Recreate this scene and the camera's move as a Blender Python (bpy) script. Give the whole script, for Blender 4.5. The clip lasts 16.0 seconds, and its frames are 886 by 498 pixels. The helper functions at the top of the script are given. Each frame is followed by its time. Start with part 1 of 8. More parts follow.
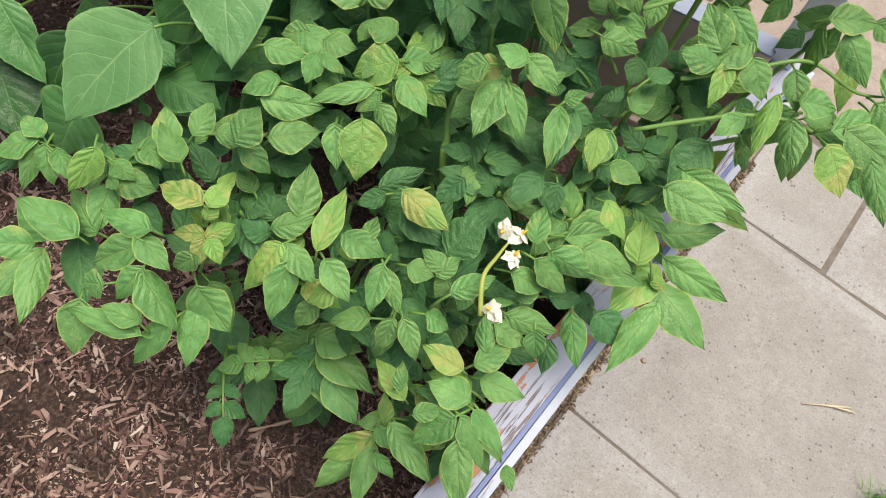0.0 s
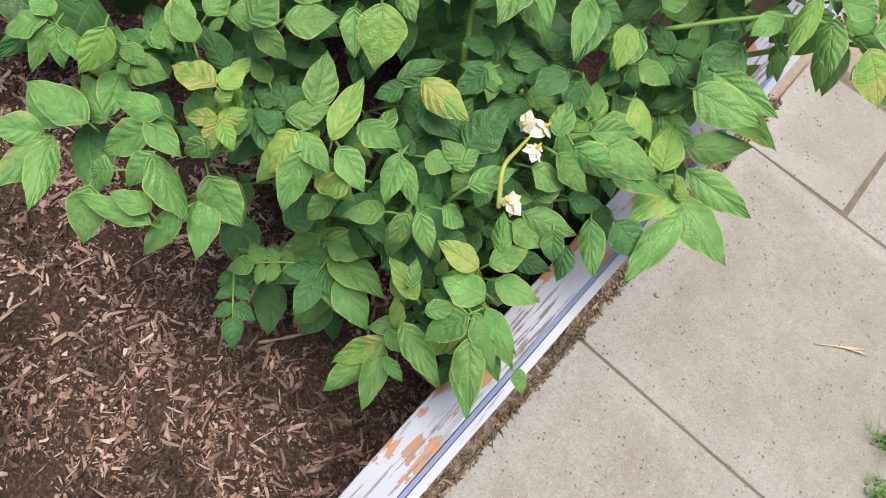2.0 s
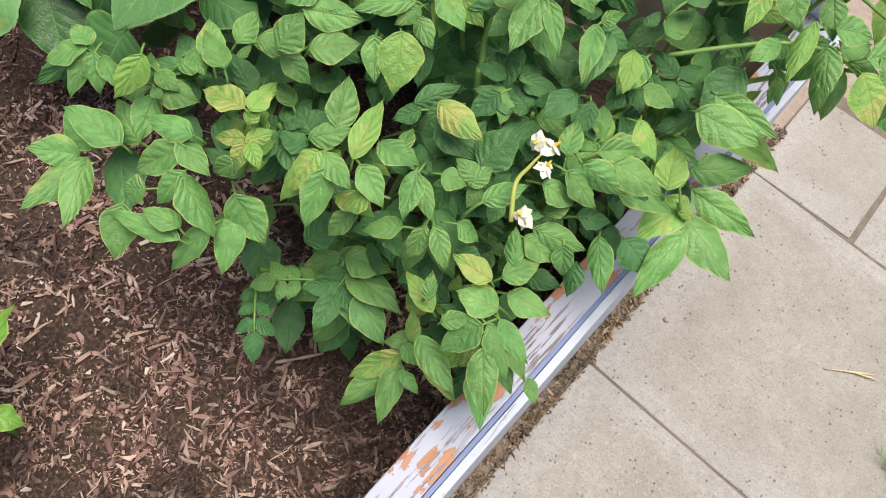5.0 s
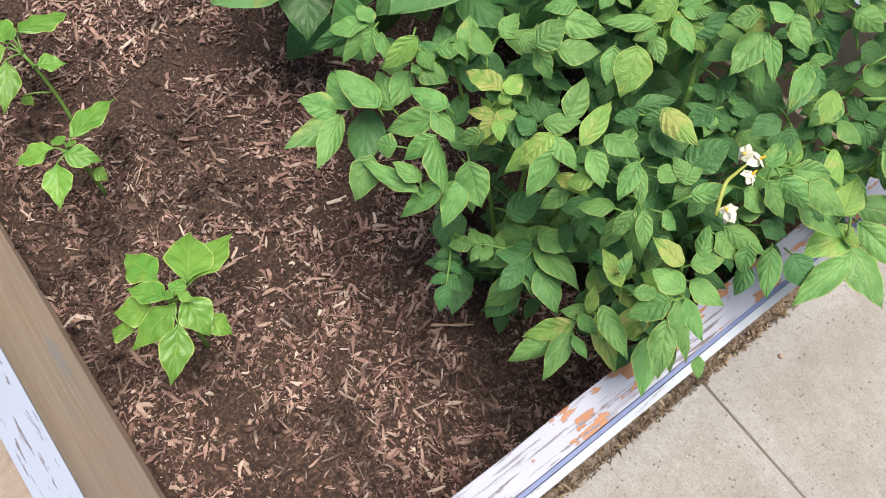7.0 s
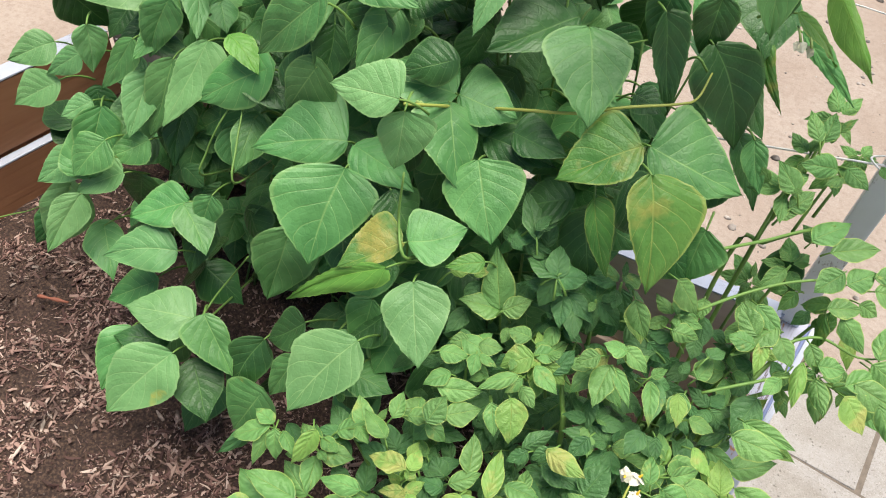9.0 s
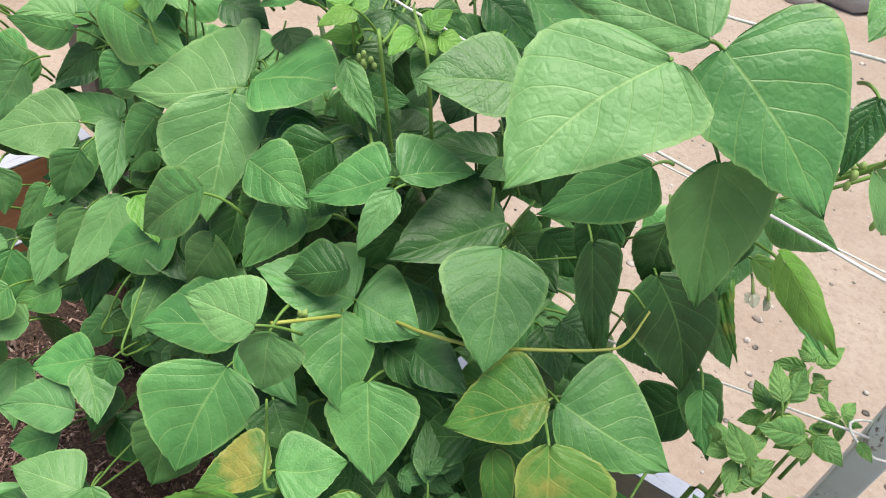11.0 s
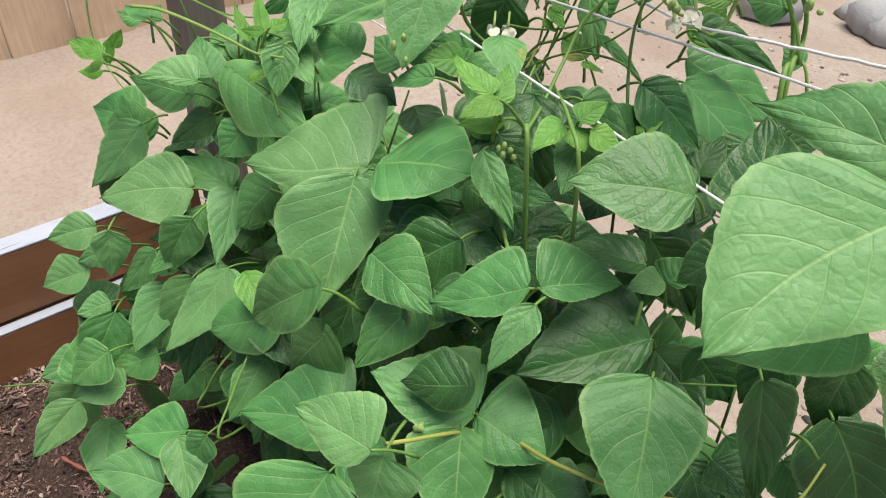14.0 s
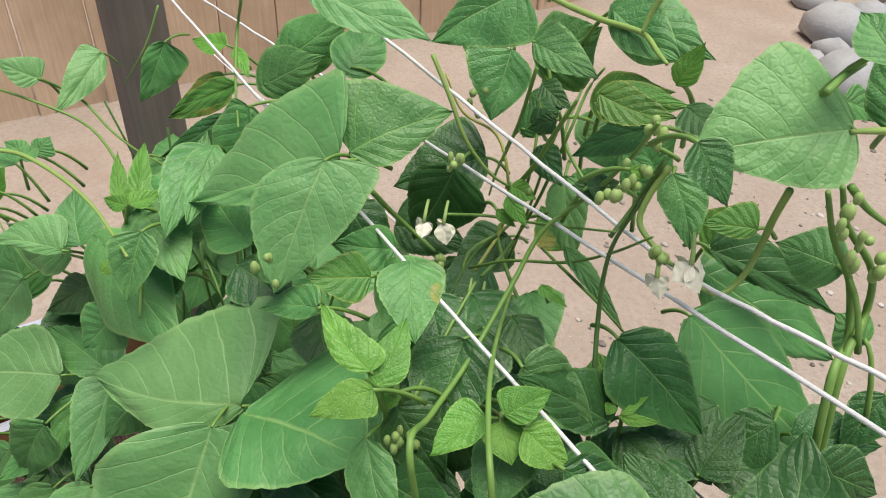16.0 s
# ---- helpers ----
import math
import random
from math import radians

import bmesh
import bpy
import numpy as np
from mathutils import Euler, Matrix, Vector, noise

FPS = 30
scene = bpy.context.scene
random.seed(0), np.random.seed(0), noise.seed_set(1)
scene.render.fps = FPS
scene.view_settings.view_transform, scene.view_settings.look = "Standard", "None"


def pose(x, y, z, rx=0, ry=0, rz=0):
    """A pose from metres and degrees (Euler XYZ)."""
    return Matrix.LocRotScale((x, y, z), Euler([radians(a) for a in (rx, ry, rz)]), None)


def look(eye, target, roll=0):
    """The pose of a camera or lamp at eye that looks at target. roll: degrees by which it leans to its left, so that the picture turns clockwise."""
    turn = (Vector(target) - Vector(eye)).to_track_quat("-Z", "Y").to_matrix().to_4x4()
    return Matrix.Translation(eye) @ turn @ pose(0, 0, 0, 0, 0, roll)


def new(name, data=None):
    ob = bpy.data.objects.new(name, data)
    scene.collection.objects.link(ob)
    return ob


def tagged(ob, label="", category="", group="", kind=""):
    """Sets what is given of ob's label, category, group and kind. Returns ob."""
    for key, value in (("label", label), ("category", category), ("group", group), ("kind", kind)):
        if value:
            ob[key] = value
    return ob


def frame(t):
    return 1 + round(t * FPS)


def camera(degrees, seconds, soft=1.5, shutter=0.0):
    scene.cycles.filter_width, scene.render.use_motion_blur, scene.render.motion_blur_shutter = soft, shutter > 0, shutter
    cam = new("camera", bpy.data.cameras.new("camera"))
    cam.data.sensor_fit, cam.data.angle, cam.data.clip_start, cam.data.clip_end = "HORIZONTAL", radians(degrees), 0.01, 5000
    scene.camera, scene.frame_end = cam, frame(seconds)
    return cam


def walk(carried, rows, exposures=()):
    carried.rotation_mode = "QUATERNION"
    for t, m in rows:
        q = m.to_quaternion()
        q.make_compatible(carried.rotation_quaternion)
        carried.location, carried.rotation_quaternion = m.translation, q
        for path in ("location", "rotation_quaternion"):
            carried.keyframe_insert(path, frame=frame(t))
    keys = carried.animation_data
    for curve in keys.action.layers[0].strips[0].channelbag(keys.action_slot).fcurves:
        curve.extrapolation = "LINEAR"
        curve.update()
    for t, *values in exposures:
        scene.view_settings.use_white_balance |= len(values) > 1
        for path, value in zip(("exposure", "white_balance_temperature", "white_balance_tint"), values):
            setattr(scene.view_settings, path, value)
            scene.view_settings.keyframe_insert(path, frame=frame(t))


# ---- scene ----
cam = camera(60.5, 16.0, soft=1.1)
METRES, EYE, TILT, LEAN, TURN = 1.5, 1.398, -64.2, -5.2, 39.6
ROWS = [
    (0.0, 0.0, 0.0, 0.0, 0.0, 0.0, -0.0),
    (0.5, -0.0036, 0.0054, -0.0068, 0.52, -1.53, -0.79),
    (1.0, -0.0083, 0.0083, -0.0256, 0.83, -2.58, -1.51),
    (1.5, -0.0054, 0.0171, -0.042, 0.88, -3.45, -1.95),
    (2.0, -0.003, 0.0118, -0.0344, 0.89, -3.61, -2.01),
    (2.5, -0.0012, 0.0076, -0.0335, 0.89, -3.63, -2.02),
    (3.0, -0.001, 0.0061, -0.0342, 0.99, -3.59, -1.99),
    (3.5, -0.0054, 0.0048, -0.0338, 1.44, -3.26, -1.78),
    (6.0, -0.0273, -0.0542, -0.0699, 2.43, 0.34, -3.27),
    (6.5, -0.0576, -0.0909, -0.088, 4.4, 0.65, -7.21),
    (7.0, -0.0915, -0.1064, -0.0987, 6.96, 0.32, -11.39),
    (7.5, -0.1046, -0.1215, -0.0674, 5.8, 1.72, -11.42),
    (8.0, -0.1211, -0.1441, -0.0292, 3.93, 7.83, -6.47),
    (8.5, -0.1061, -0.1878, 0.0075, 2.33, 15.22, 0.02),
    (9.0, -0.1044, -0.1944, 0.009, 0.58, 17.52, 3.17),
    (9.5, -0.0791, -0.1822, 0.0326, 0.03, 18.48, 4.4),
    (10.0, -0.0413, -0.1662, 0.1028, 1.63, 20.55, 0.86),
    (12.5, 0.0646, -0.1404, 0.1665, 3.68, 22.74, -4.68),
    (13.0, 0.0583, -0.1414, 0.1613, 4.25, 23.13, -4.9),
    (13.5, 0.0213, -0.15, 0.1648, 5.88, 23.69, -6.95),
    (14.0, -0.0185, -0.1137, 0.2285, 7.17, 24.21, -9.03),
    (14.5, -0.012, -0.0536, 0.3436, 8.8, 24.8, -12.37),
    (15.0, 0.0049, -0.0189, 0.4018, 10.08, 25.17, -14.87),
    (15.5, 0.0168, -0.0124, 0.4182, 10.16, 25.91, -14.6),
    (16.0, 0.02, -0.0109, 0.4293, 9.69, 26.89, -13.7),
]
walk(cam, [(t, pose(0, 0, EYE, TILT, LEAN, TURN) @ pose(METRES * x, METRES * y, METRES * z, 90 + pitch, roll, yaw)) for t, x, y, z, yaw, pitch, roll in ROWS],
     [(0.0, 0.47), (1.5, 0.45), (3.5, 0.51), (6.0, 0.54), (7.0, 0.61), (8.0, 0.88), (8.6, 0.77), (9.5, 0.68), (10.2, 0.71), (12.5, 0.56), (14.0, 0.47), (16.0, 0.34)])

# ---------------------------------------------------------------- light
world = bpy.data.worlds.new("sky")
scene.world = world
world.use_nodes = True
wn = world.node_tree.nodes
sky = wn.new("ShaderNodeTexSky")
sky.sky_type, sky.sun_disc = "NISHITA", False
sky.sun_elevation, sky.sun_rotation = radians(81), radians(67)
sky.altitude, sky.air_density, sky.dust_density = 200, 1.0, 2.5
world.node_tree.links.new(sky.outputs[0], wn["Background"].inputs[0])
wn["Background"].inputs[1].default_value = 0.071
sun_data = bpy.data.lights.new("sun", "SUN")
sun_data.energy, sun_data.angle, sun_data.color = 3.85, radians(42), (1.0, 0.94, 0.82)
sun = new("sun", sun_data)
sun.matrix_world = look((0.7, 0.30, 5.0), (0, 0, 0))

rng = random.Random(7)
nrg = np.random.default_rng(11)


# ---------------------------------------------------------------- node helpers
class Nodes:
    """Short hand for building a node material."""

    def __init__(self, name):
        self.mat = bpy.data.materials.new(name)
        self.mat.use_nodes = True
        self.tree = self.mat.node_tree
        self.bsdf = self.tree.nodes["Principled BSDF"]
        self.out = self.tree.nodes["Material Output"]

    def add(self, kind, **values):
        n = self.tree.nodes.new("ShaderNode" + kind)
        for k, v in values.items():
            setattr(n, k, v)
        return n

    def link(self, a, b):
        self.tree.links.new(a, b)

    def put(self, sock, value):
        if isinstance(value, bpy.types.NodeSocket):
            self.link(value, sock)
        else:
            sock.default_value = value

    def math(self, op, a, b=0.0, c=0.0, clamp=False):
        n = self.add("Math", operation=op, use_clamp=clamp)
        for s, v in zip(n.inputs, (a, b, c)):
            self.put(s, v)
        return n.outputs[0]

    def ramp(self, fac, *stops):
        n = self.add("ValToRGB")
        e = n.color_ramp.elements
        while len(e) < len(stops):
            e.new(0.5)
        for el, (p, c) in zip(e, stops):
            el.position = p
            el.color = (c, c, c, 1) if isinstance(c, (int, float)) else (*c, 1)
        self.put(n.inputs[0], fac)
        return n.outputs[0]

    def mix(self, fac, a, b, blend="MIX"):
        n = self.add("Mix", data_type="RGBA", blend_type=blend)
        for s, v in ((n.inputs[0], fac), (n.inputs[6], a), (n.inputs[7], b)):
            if isinstance(v, tuple) and len(v) == 3:
                v = (*v, 1)
            self.put(s, v)
        return n.outputs[2]

    def noise(self, scale, detail=4.0, rough=0.55, vec=None, dist=0.0):
        n = self.add("TexNoise")
        n.inputs["Scale"].default_value, n.inputs["Detail"].default_value = scale, detail
        n.inputs["Roughness"].default_value, n.inputs["Distortion"].default_value = rough, dist
        if vec is not None:
            self.link(vec, n.inputs["Vector"])
        return n.outputs[0]

    def coords(self, which="Object", scale=(1, 1, 1), shift=None):
        tc = self.add("TexCoord")
        m = self.add("Mapping")
        m.inputs["Scale"].default_value = scale
        if shift is not None:
            self.link(shift, m.inputs["Location"])
        self.link(tc.outputs[which], m.inputs["Vector"])
        return m.outputs[0]

    def place(self, scale=(1, 1, 1)):
        g = self.add("NewGeometry")
        m = self.add("Mapping")
        m.inputs["Scale"].default_value = scale
        self.link(g.outputs["Position"], m.inputs["Vector"])
        return m.outputs[0]

    def bump(self, height, strength, dist):
        n = self.add("Bump")
        n.inputs["Strength"].default_value, n.inputs["Distance"].default_value = strength, dist
        self.link(height, n.inputs["Height"])
        self.link(n.outputs[0], self.bsdf.inputs["Normal"])
        return n.outputs[0]

    def finish(self, color, rough=0.6, spec=0.5):
        self.put(self.bsdf.inputs["Base Color"], (*color, 1) if isinstance(color, tuple) else color)
        self.put(self.bsdf.inputs["Roughness"], rough)
        self.put(self.bsdf.inputs["Specular IOR Level"], spec)
        return self.mat


def leaf_material(name, dark, light, vein, sick, sick_from, veins, rough, pucker, glow=0.3, rim=0.0):
    """A leaf: veins along its own length, patches of yellow, a fine rim, light through the blade."""
    m = Nodes(name)
    tc = m.add("TexCoord")
    sep = m.add("SeparateXYZ")
    m.link(tc.outputs["UV"], sep.inputs[0])
    u = sep.outputs[1]
    v = m.math("ABSOLUTE", m.math("SUBTRACT", m.math("MULTIPLY", sep.outputs[0], 2.0), 1.0))
    info = m.add("ObjectInfo")
    rnd = info.outputs["Random"]
    shift = m.add("CombineXYZ")
    m.link(m.math("MULTIPLY", rnd, 37.0), shift.inputs[0])
    m.link(m.math("MULTIPLY", rnd, 91.0), shift.inputs[1])
    vec = m.coords("Object", (1, 1, 1), shift.outputs[0])
    big, fine = m.noise(2.2, 3, 0.55, vec), m.noise(24, 4, 0.6, vec)
    wob = m.math("MULTIPLY", m.math("SUBTRACT", m.noise(5, 2, 0.5, vec), 0.5), 0.13 if pucker >= 1.5 else 0.05)
    # side veins leave the midrib and run forward to the margin
    run = m.math("ADD", m.math("SUBTRACT", m.math("POWER", u, 0.85), m.math("MULTIPLY", v, 0.34)), wob)
    saw = m.math("FRACT", m.math("MULTIPLY", run, veins))
    tri = m.math("ABSOLUTE", m.math("SUBTRACT", saw, 0.5))
    side = m.ramp(tri, (0.0, 1.0), (0.018, 0.7), (0.045, 0.0))
    mid = m.ramp(v, (0.0, 1.0), (0.012, 0.8), (0.032, 0.0))
    vn = m.math("MAXIMUM", m.math("MULTIPLY", side, 0.7 if pucker < 1.5 else 0.12), mid)
    net = m.add("TexVoronoi", feature="DISTANCE_TO_EDGE")
    net.inputs["Scale"].default_value = 17
    m.link(vec, net.inputs["Vector"])
    cells = m.ramp(net.outputs["Distance"], (0.0, 0.0), (0.22, 1.0))
    col = m.mix(m.ramp(big, (0.3, 0.0), (0.7, 1.0)), dark, light)
    col = m.mix(m.math("MULTIPLY", fine, 0.35), col, light)
    tone = m.add("HueSaturation")
    m.link(m.math("ADD", m.math("MULTIPLY", rnd, 0.018), 0.491), tone.inputs["Hue"])
    m.link(m.math("ADD", m.math("MULTIPLY", m.math("FRACT", m.math("MULTIPLY", rnd, 7.3)), 0.26), 0.87), tone.inputs["Value"])
    m.link(col, tone.inputs["Color"])
    col = tone.outputs[0]
    ill = m.math("ADD", m.noise(1.5, 3, 0.6, vec), m.math("MULTIPLY", m.math("FRACT", m.math("MULTIPLY", rnd, 13.7)), 0.22))
    patch = m.ramp(m.math("ADD", ill, m.math("MULTIPLY", fine, 0.08)), (sick_from, 0.0), (sick_from + 0.14, 1.0))
    col = m.mix(m.math("MULTIPLY", patch, m.math("SUBTRACT", 0.85, m.math("MULTIPLY", cells, 0.2))), col, sick)
    col = m.mix(m.math("MULTIPLY", vn, 0.62), col, vein)
    if pucker >= 1.5:
        col = m.mix(m.math("MULTIPLY", side, 0.22), col, m.mix(0.35, dark, (0.03, 0.09, 0.02)))
    if rim:
        edge = m.ramp(v, (0.90, 0.0), (0.955, 1.0))
        col = m.mix(m.math("MULTIPLY", edge, rim), col, vein)
    pillow = m.math("SMOOTH_MIN", m.math("MULTIPLY", tri, 2.4), m.math("MULTIPLY", v, 5.0), 0.5)
    high = m.math("ADD", m.math("MULTIPLY", pillow, 0.26 * pucker if pucker < 1.5 else 0.22), m.math("MULTIPLY", cells, 0.08))
    high = m.math("SUBTRACT", high, m.math("MULTIPLY", vn, 0.16))
    high = m.math("ADD", high, m.math("MULTIPLY", m.noise(9, 3, 0.55, vec), 0.4 if pucker >= 1.5 else 0.16))
    high = m.math("ADD", high, m.math("MULTIPLY", fine, 0.24))
    m.bump(high, 0.85 if pucker >= 1.5 else 0.6, 0.004)
    m.finish(col, m.math("ADD", m.math("MULTIPLY", fine, 0.2), rough - 0.1), 0.42)
    thin = m.add("BsdfTranslucent")
    m.link(m.mix(1.0, col, (0.75, 1.0, 0.35), "MULTIPLY"), thin.inputs[0])
    both = m.add("MixShader")
    both.inputs[0].default_value = glow
    m.link(m.bsdf.outputs[0], both.inputs[1])
    m.link(thin.outputs[0], both.inputs[2])
    m.link(both.outputs[0], m.out.inputs[0])
    return m.mat


def stem_material(name, a, b):
    m = Nodes(name)
    vec = m.place()
    col = m.mix(m.noise(40, 3, 0.5, vec), a, b)
    m.bump(m.noise(300, 2, 0.5, vec), 0.2, 0.001)
    return m.finish(col, 0.5, 0.4)


BEAN = leaf_material("bean_leaf", (0.055, 0.186, 0.050), (0.127, 0.322, 0.098), (0.27, 0.45, 0.15), (0.34, 0.30, 0.05), 0.93, 6, 0.46, 0.9, 0.12, 0.45)
# darker copy of BEAN: the shade inside the tangle is put into its colour
BEAN_SHADED = leaf_material("bean_leaf_shade_tone", (0.020, 0.080, 0.020), (0.046, 0.142, 0.037), (0.15, 0.29, 0.09), (0.30, 0.27, 0.05), 0.95, 6, 0.42, 0.9, 0.08, 0.4)
BEAN_PALE = leaf_material("bean_leaf_pale", (0.110, 0.282, 0.092), (0.176, 0.368, 0.136), (0.32, 0.50, 0.20), (0.38, 0.38, 0.08), 0.95, 6, 0.48, 0.8, 0.16, 0.35)
BEAN_SICK = leaf_material("bean_leaf_yellowing", (0.055, 0.19, 0.036), (0.12, 0.28, 0.055), (0.34, 0.40, 0.10), (0.38, 0.33, 0.08), 0.70, 6, 0.45, 0.9, 0.16, 0.6)
# step between BEAN and its darkest copy, half shade put into the colour
BEAN_HALF_SHADE = leaf_material("bean_leaf_half_shade", (0.044, 0.142, 0.040), (0.098, 0.250, 0.076), (0.22, 0.38, 0.13), (0.32, 0.28, 0.05), 0.94, 6, 0.44, 0.8, 0.10, 0.4)
BEAN_YOUNG = leaf_material("bean_leaf_young", (0.10, 0.27, 0.04), (0.17, 0.39, 0.07), (0.30, 0.50, 0.10), (0.4, 0.4, 0.08), 0.96, 6, 0.38, 0.6, 0.22, 0.4)
POTATO = leaf_material("potato_leaf", (0.100, 0.250, 0.066), (0.200, 0.395, 0.122), (0.40, 0.50, 0.14), (0.40, 0.44, 0.12), 0.82, 5, 0.42, 1.5, 0.18, 0.7)
# POTATO again, darkened to carry the shade under the outer leaflets
POTATO_SHADED = leaf_material("potato_leaf_shade_tone", (0.046, 0.142, 0.047), (0.098, 0.236, 0.078), (0.17, 0.34, 0.10), (0.36, 0.38, 0.07), 0.93, 5, 0.44, 1.5, 0.14, 0.4)
POTATO_SICK = leaf_material("potato_leaf_yellowing", (0.165, 0.330, 0.070), (0.27, 0.45, 0.11), (0.40, 0.50, 0.13), (0.45, 0.44, 0.14), 0.67, 5, 0.44, 1.5, 0.18, 0.75)
PEPPER = leaf_material("pepper_leaf", (0.090, 0.250, 0.038), (0.19, 0.375, 0.070), (0.38, 0.50, 0.13), (0.4, 0.42, 0.06), 0.86, 4.5, 0.33, 1.2, 0.16, 0.8)
STEM = stem_material("green_stem", (0.10, 0.22, 0.045), (0.20, 0.34, 0.08))
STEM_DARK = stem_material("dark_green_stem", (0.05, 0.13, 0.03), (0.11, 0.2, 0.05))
STEM_YELLOW = stem_material("yellow_green_stem", (0.28, 0.34, 0.07), (0.4, 0.42, 0.1))
STEM_FRESH = stem_material("fresh_green_stem", (0.19, 0.32, 0.07), (0.30, 0.42, 0.12))
BUD = stem_material("bud_green", (0.22, 0.36, 0.10), (0.36, 0.46, 0.17))
PETAL = stem_material("white_petal", (0.76, 0.72, 0.64), (0.66, 0.66, 0.48))
ANTHER = stem_material("yellow_anther", (0.75, 0.50, 0.04), (0.6, 0.38, 0.03))


def soil_material():
    m = Nodes("dark_soil")
    vec = m.place()
    col = m.mix(m.noise(9, 4, 0.6, vec), (0.020, 0.014, 0.013), (0.075, 0.048, 0.041))
    col = m.mix(m.ramp(m.noise(160, 3, 0.6, vec), (0.45, 0.0), (0.7, 1.0)), col, (0.15, 0.095, 0.07))
    m.bump(m.noise(130, 5, 0.65, vec), 0.9, 0.012)
    return m.finish(col, 0.9, 0.25)


def chip_material(name, stops):
    m = Nodes(name)
    g = m.add("NewGeometry")
    rnd = g.outputs["Random Per Island"]
    vec = m.place()
    col = m.ramp(rnd, *stops)
    wet = m.ramp(m.noise(4.5, 4, 0.65, vec), (0.36, 0.3), (0.50, 1.0))
    col = m.mix(1.0, col, wet, "MULTIPLY")
    col = m.mix(1.0, col, m.ramp(m.noise(12, 3, 0.6, vec), (0.37, 0.30), (0.47, 1.0)), "MULTIPLY")
    grain = m.noise(420, 3, 0.6, vec)
    col = m.mix(m.math("MULTIPLY", grain, 0.5), col, m.mix(1.0, col, (0.45, 0.42, 0.40), "MULTIPLY"))
    m.bump(grain, 0.5, 0.002)
    return m.finish(col, 0.78, 0.3)


def paver_material():
    """Cast concrete: a smooth pale margin, a worn rough middle with bare grit, pits and stains."""
    m = Nodes("concrete_paver")
    info = m.add("ObjectInfo")
    vec = m.place()
    sep = m.add("SeparateXYZ")
    m.link(m.add("TexCoord").outputs["Object"], sep.inputs[0])
    ex = m.math("MINIMUM", sep.outputs[0], m.math("SUBTRACT", 0.605, sep.outputs[0]))
    ey = m.math("MINIMUM", sep.outputs[1], m.math("SUBTRACT", 0.605, sep.outputs[1]))
    inset = m.math("ADD", m.math("MINIMUM", ex, ey), m.math("MULTIPLY", m.math("SUBTRACT", m.noise(5.5, 5, 0.6, vec), 0.5), 0.16))
    worn = m.ramp(inset, (0.035, 0.0), (0.075, 1.0))
    col = m.mix(m.ramp(m.noise(3.2, 5, 0.65, vec), (0.35, 0.0), (0.65, 1.0)), (0.300, 0.282, 0.272), (0.395, 0.378, 0.366))
    tan = m.mix(m.ramp(m.noise(9, 5, 0.7, vec), (0.35, 0.0), (0.65, 1.0)), (0.265, 0.236, 0.208), (0.365, 0.340, 0.312))
    col = m.mix(m.math("MULTIPLY", worn, 0.75), col, tan)
    col = m.mix(m.ramp(m.noise(60, 5, 0.75, vec), (0.42, 0.0), (0.66, 0.6)), col, (0.25, 0.222, 0.195))
    col = m.mix(m.ramp(m.noise(260, 2, 0.6, vec), (0.58, 0.0), (0.68, 0.6)), col, (0.47, 0.445, 0.42))
    col = m.mix(m.ramp(m.noise(230, 2, 0.6, m.coords("Object", (1, 1, 1), None)), (0.58, 0.0), (0.66, 0.7)), col, (0.17, 0.145, 0.125))
    col = m.mix(m.math("MULTIPLY", info.outputs["Random"], 0.3), col, (0.37, 0.35, 0.33))
    pits = m.add("TexVoronoi")
    pits.inputs["Scale"].default_value = 75
    m.link(vec, pits.inputs["Vector"])
    spot = m.ramp(pits.outputs["Distance"], (0.08, 1.0), (0.2, 0.0))
    spot = m.math("MULTIPLY", spot, m.ramp(m.noise(33, 2, 0.5, vec), (0.50, 0.0), (0.56, 1.0)))
    col = m.mix(m.math("MULTIPLY", spot, 0.75), col, (0.13, 0.11, 0.095))
    h = m.math("SUBTRACT", m.math("MULTIPLY", m.noise(240, 4, 0.65, vec), m.math("ADD", m.math("MULTIPLY", worn, 0.7), 0.4)), m.math("MULTIPLY", spot, 1.2))
    h = m.math("SUBTRACT", h, m.math("MULTIPLY", worn, 0.5))
    m.bump(h, 0.7, 0.004)
    return m.finish(col, 0.85, 0.3)


def dirt_material():
    m = Nodes("sandy_dirt")
    vec = m.place()
    col = m.mix(m.ramp(m.noise(1.6, 5, 0.6, vec), (0.35, 0.0), (0.68, 1.0)), (0.325, 0.258, 0.216), (0.415, 0.352, 0.308))
    col = m.mix(m.ramp(m.noise(45, 5, 0.7, vec), (0.45, 0.0), (0.75, 1.0)), col, (0.28, 0.22, 0.185))
    col = m.mix(m.ramp(m.noise(210, 2, 0.6, vec), (0.62, 0.0), (0.75, 0.7)), col, (0.50, 0.45, 0.40))
    m.bump(m.noise(70, 6, 0.7, vec), 0.6, 0.012)
    return m.finish(col, 0.92, 0.2)


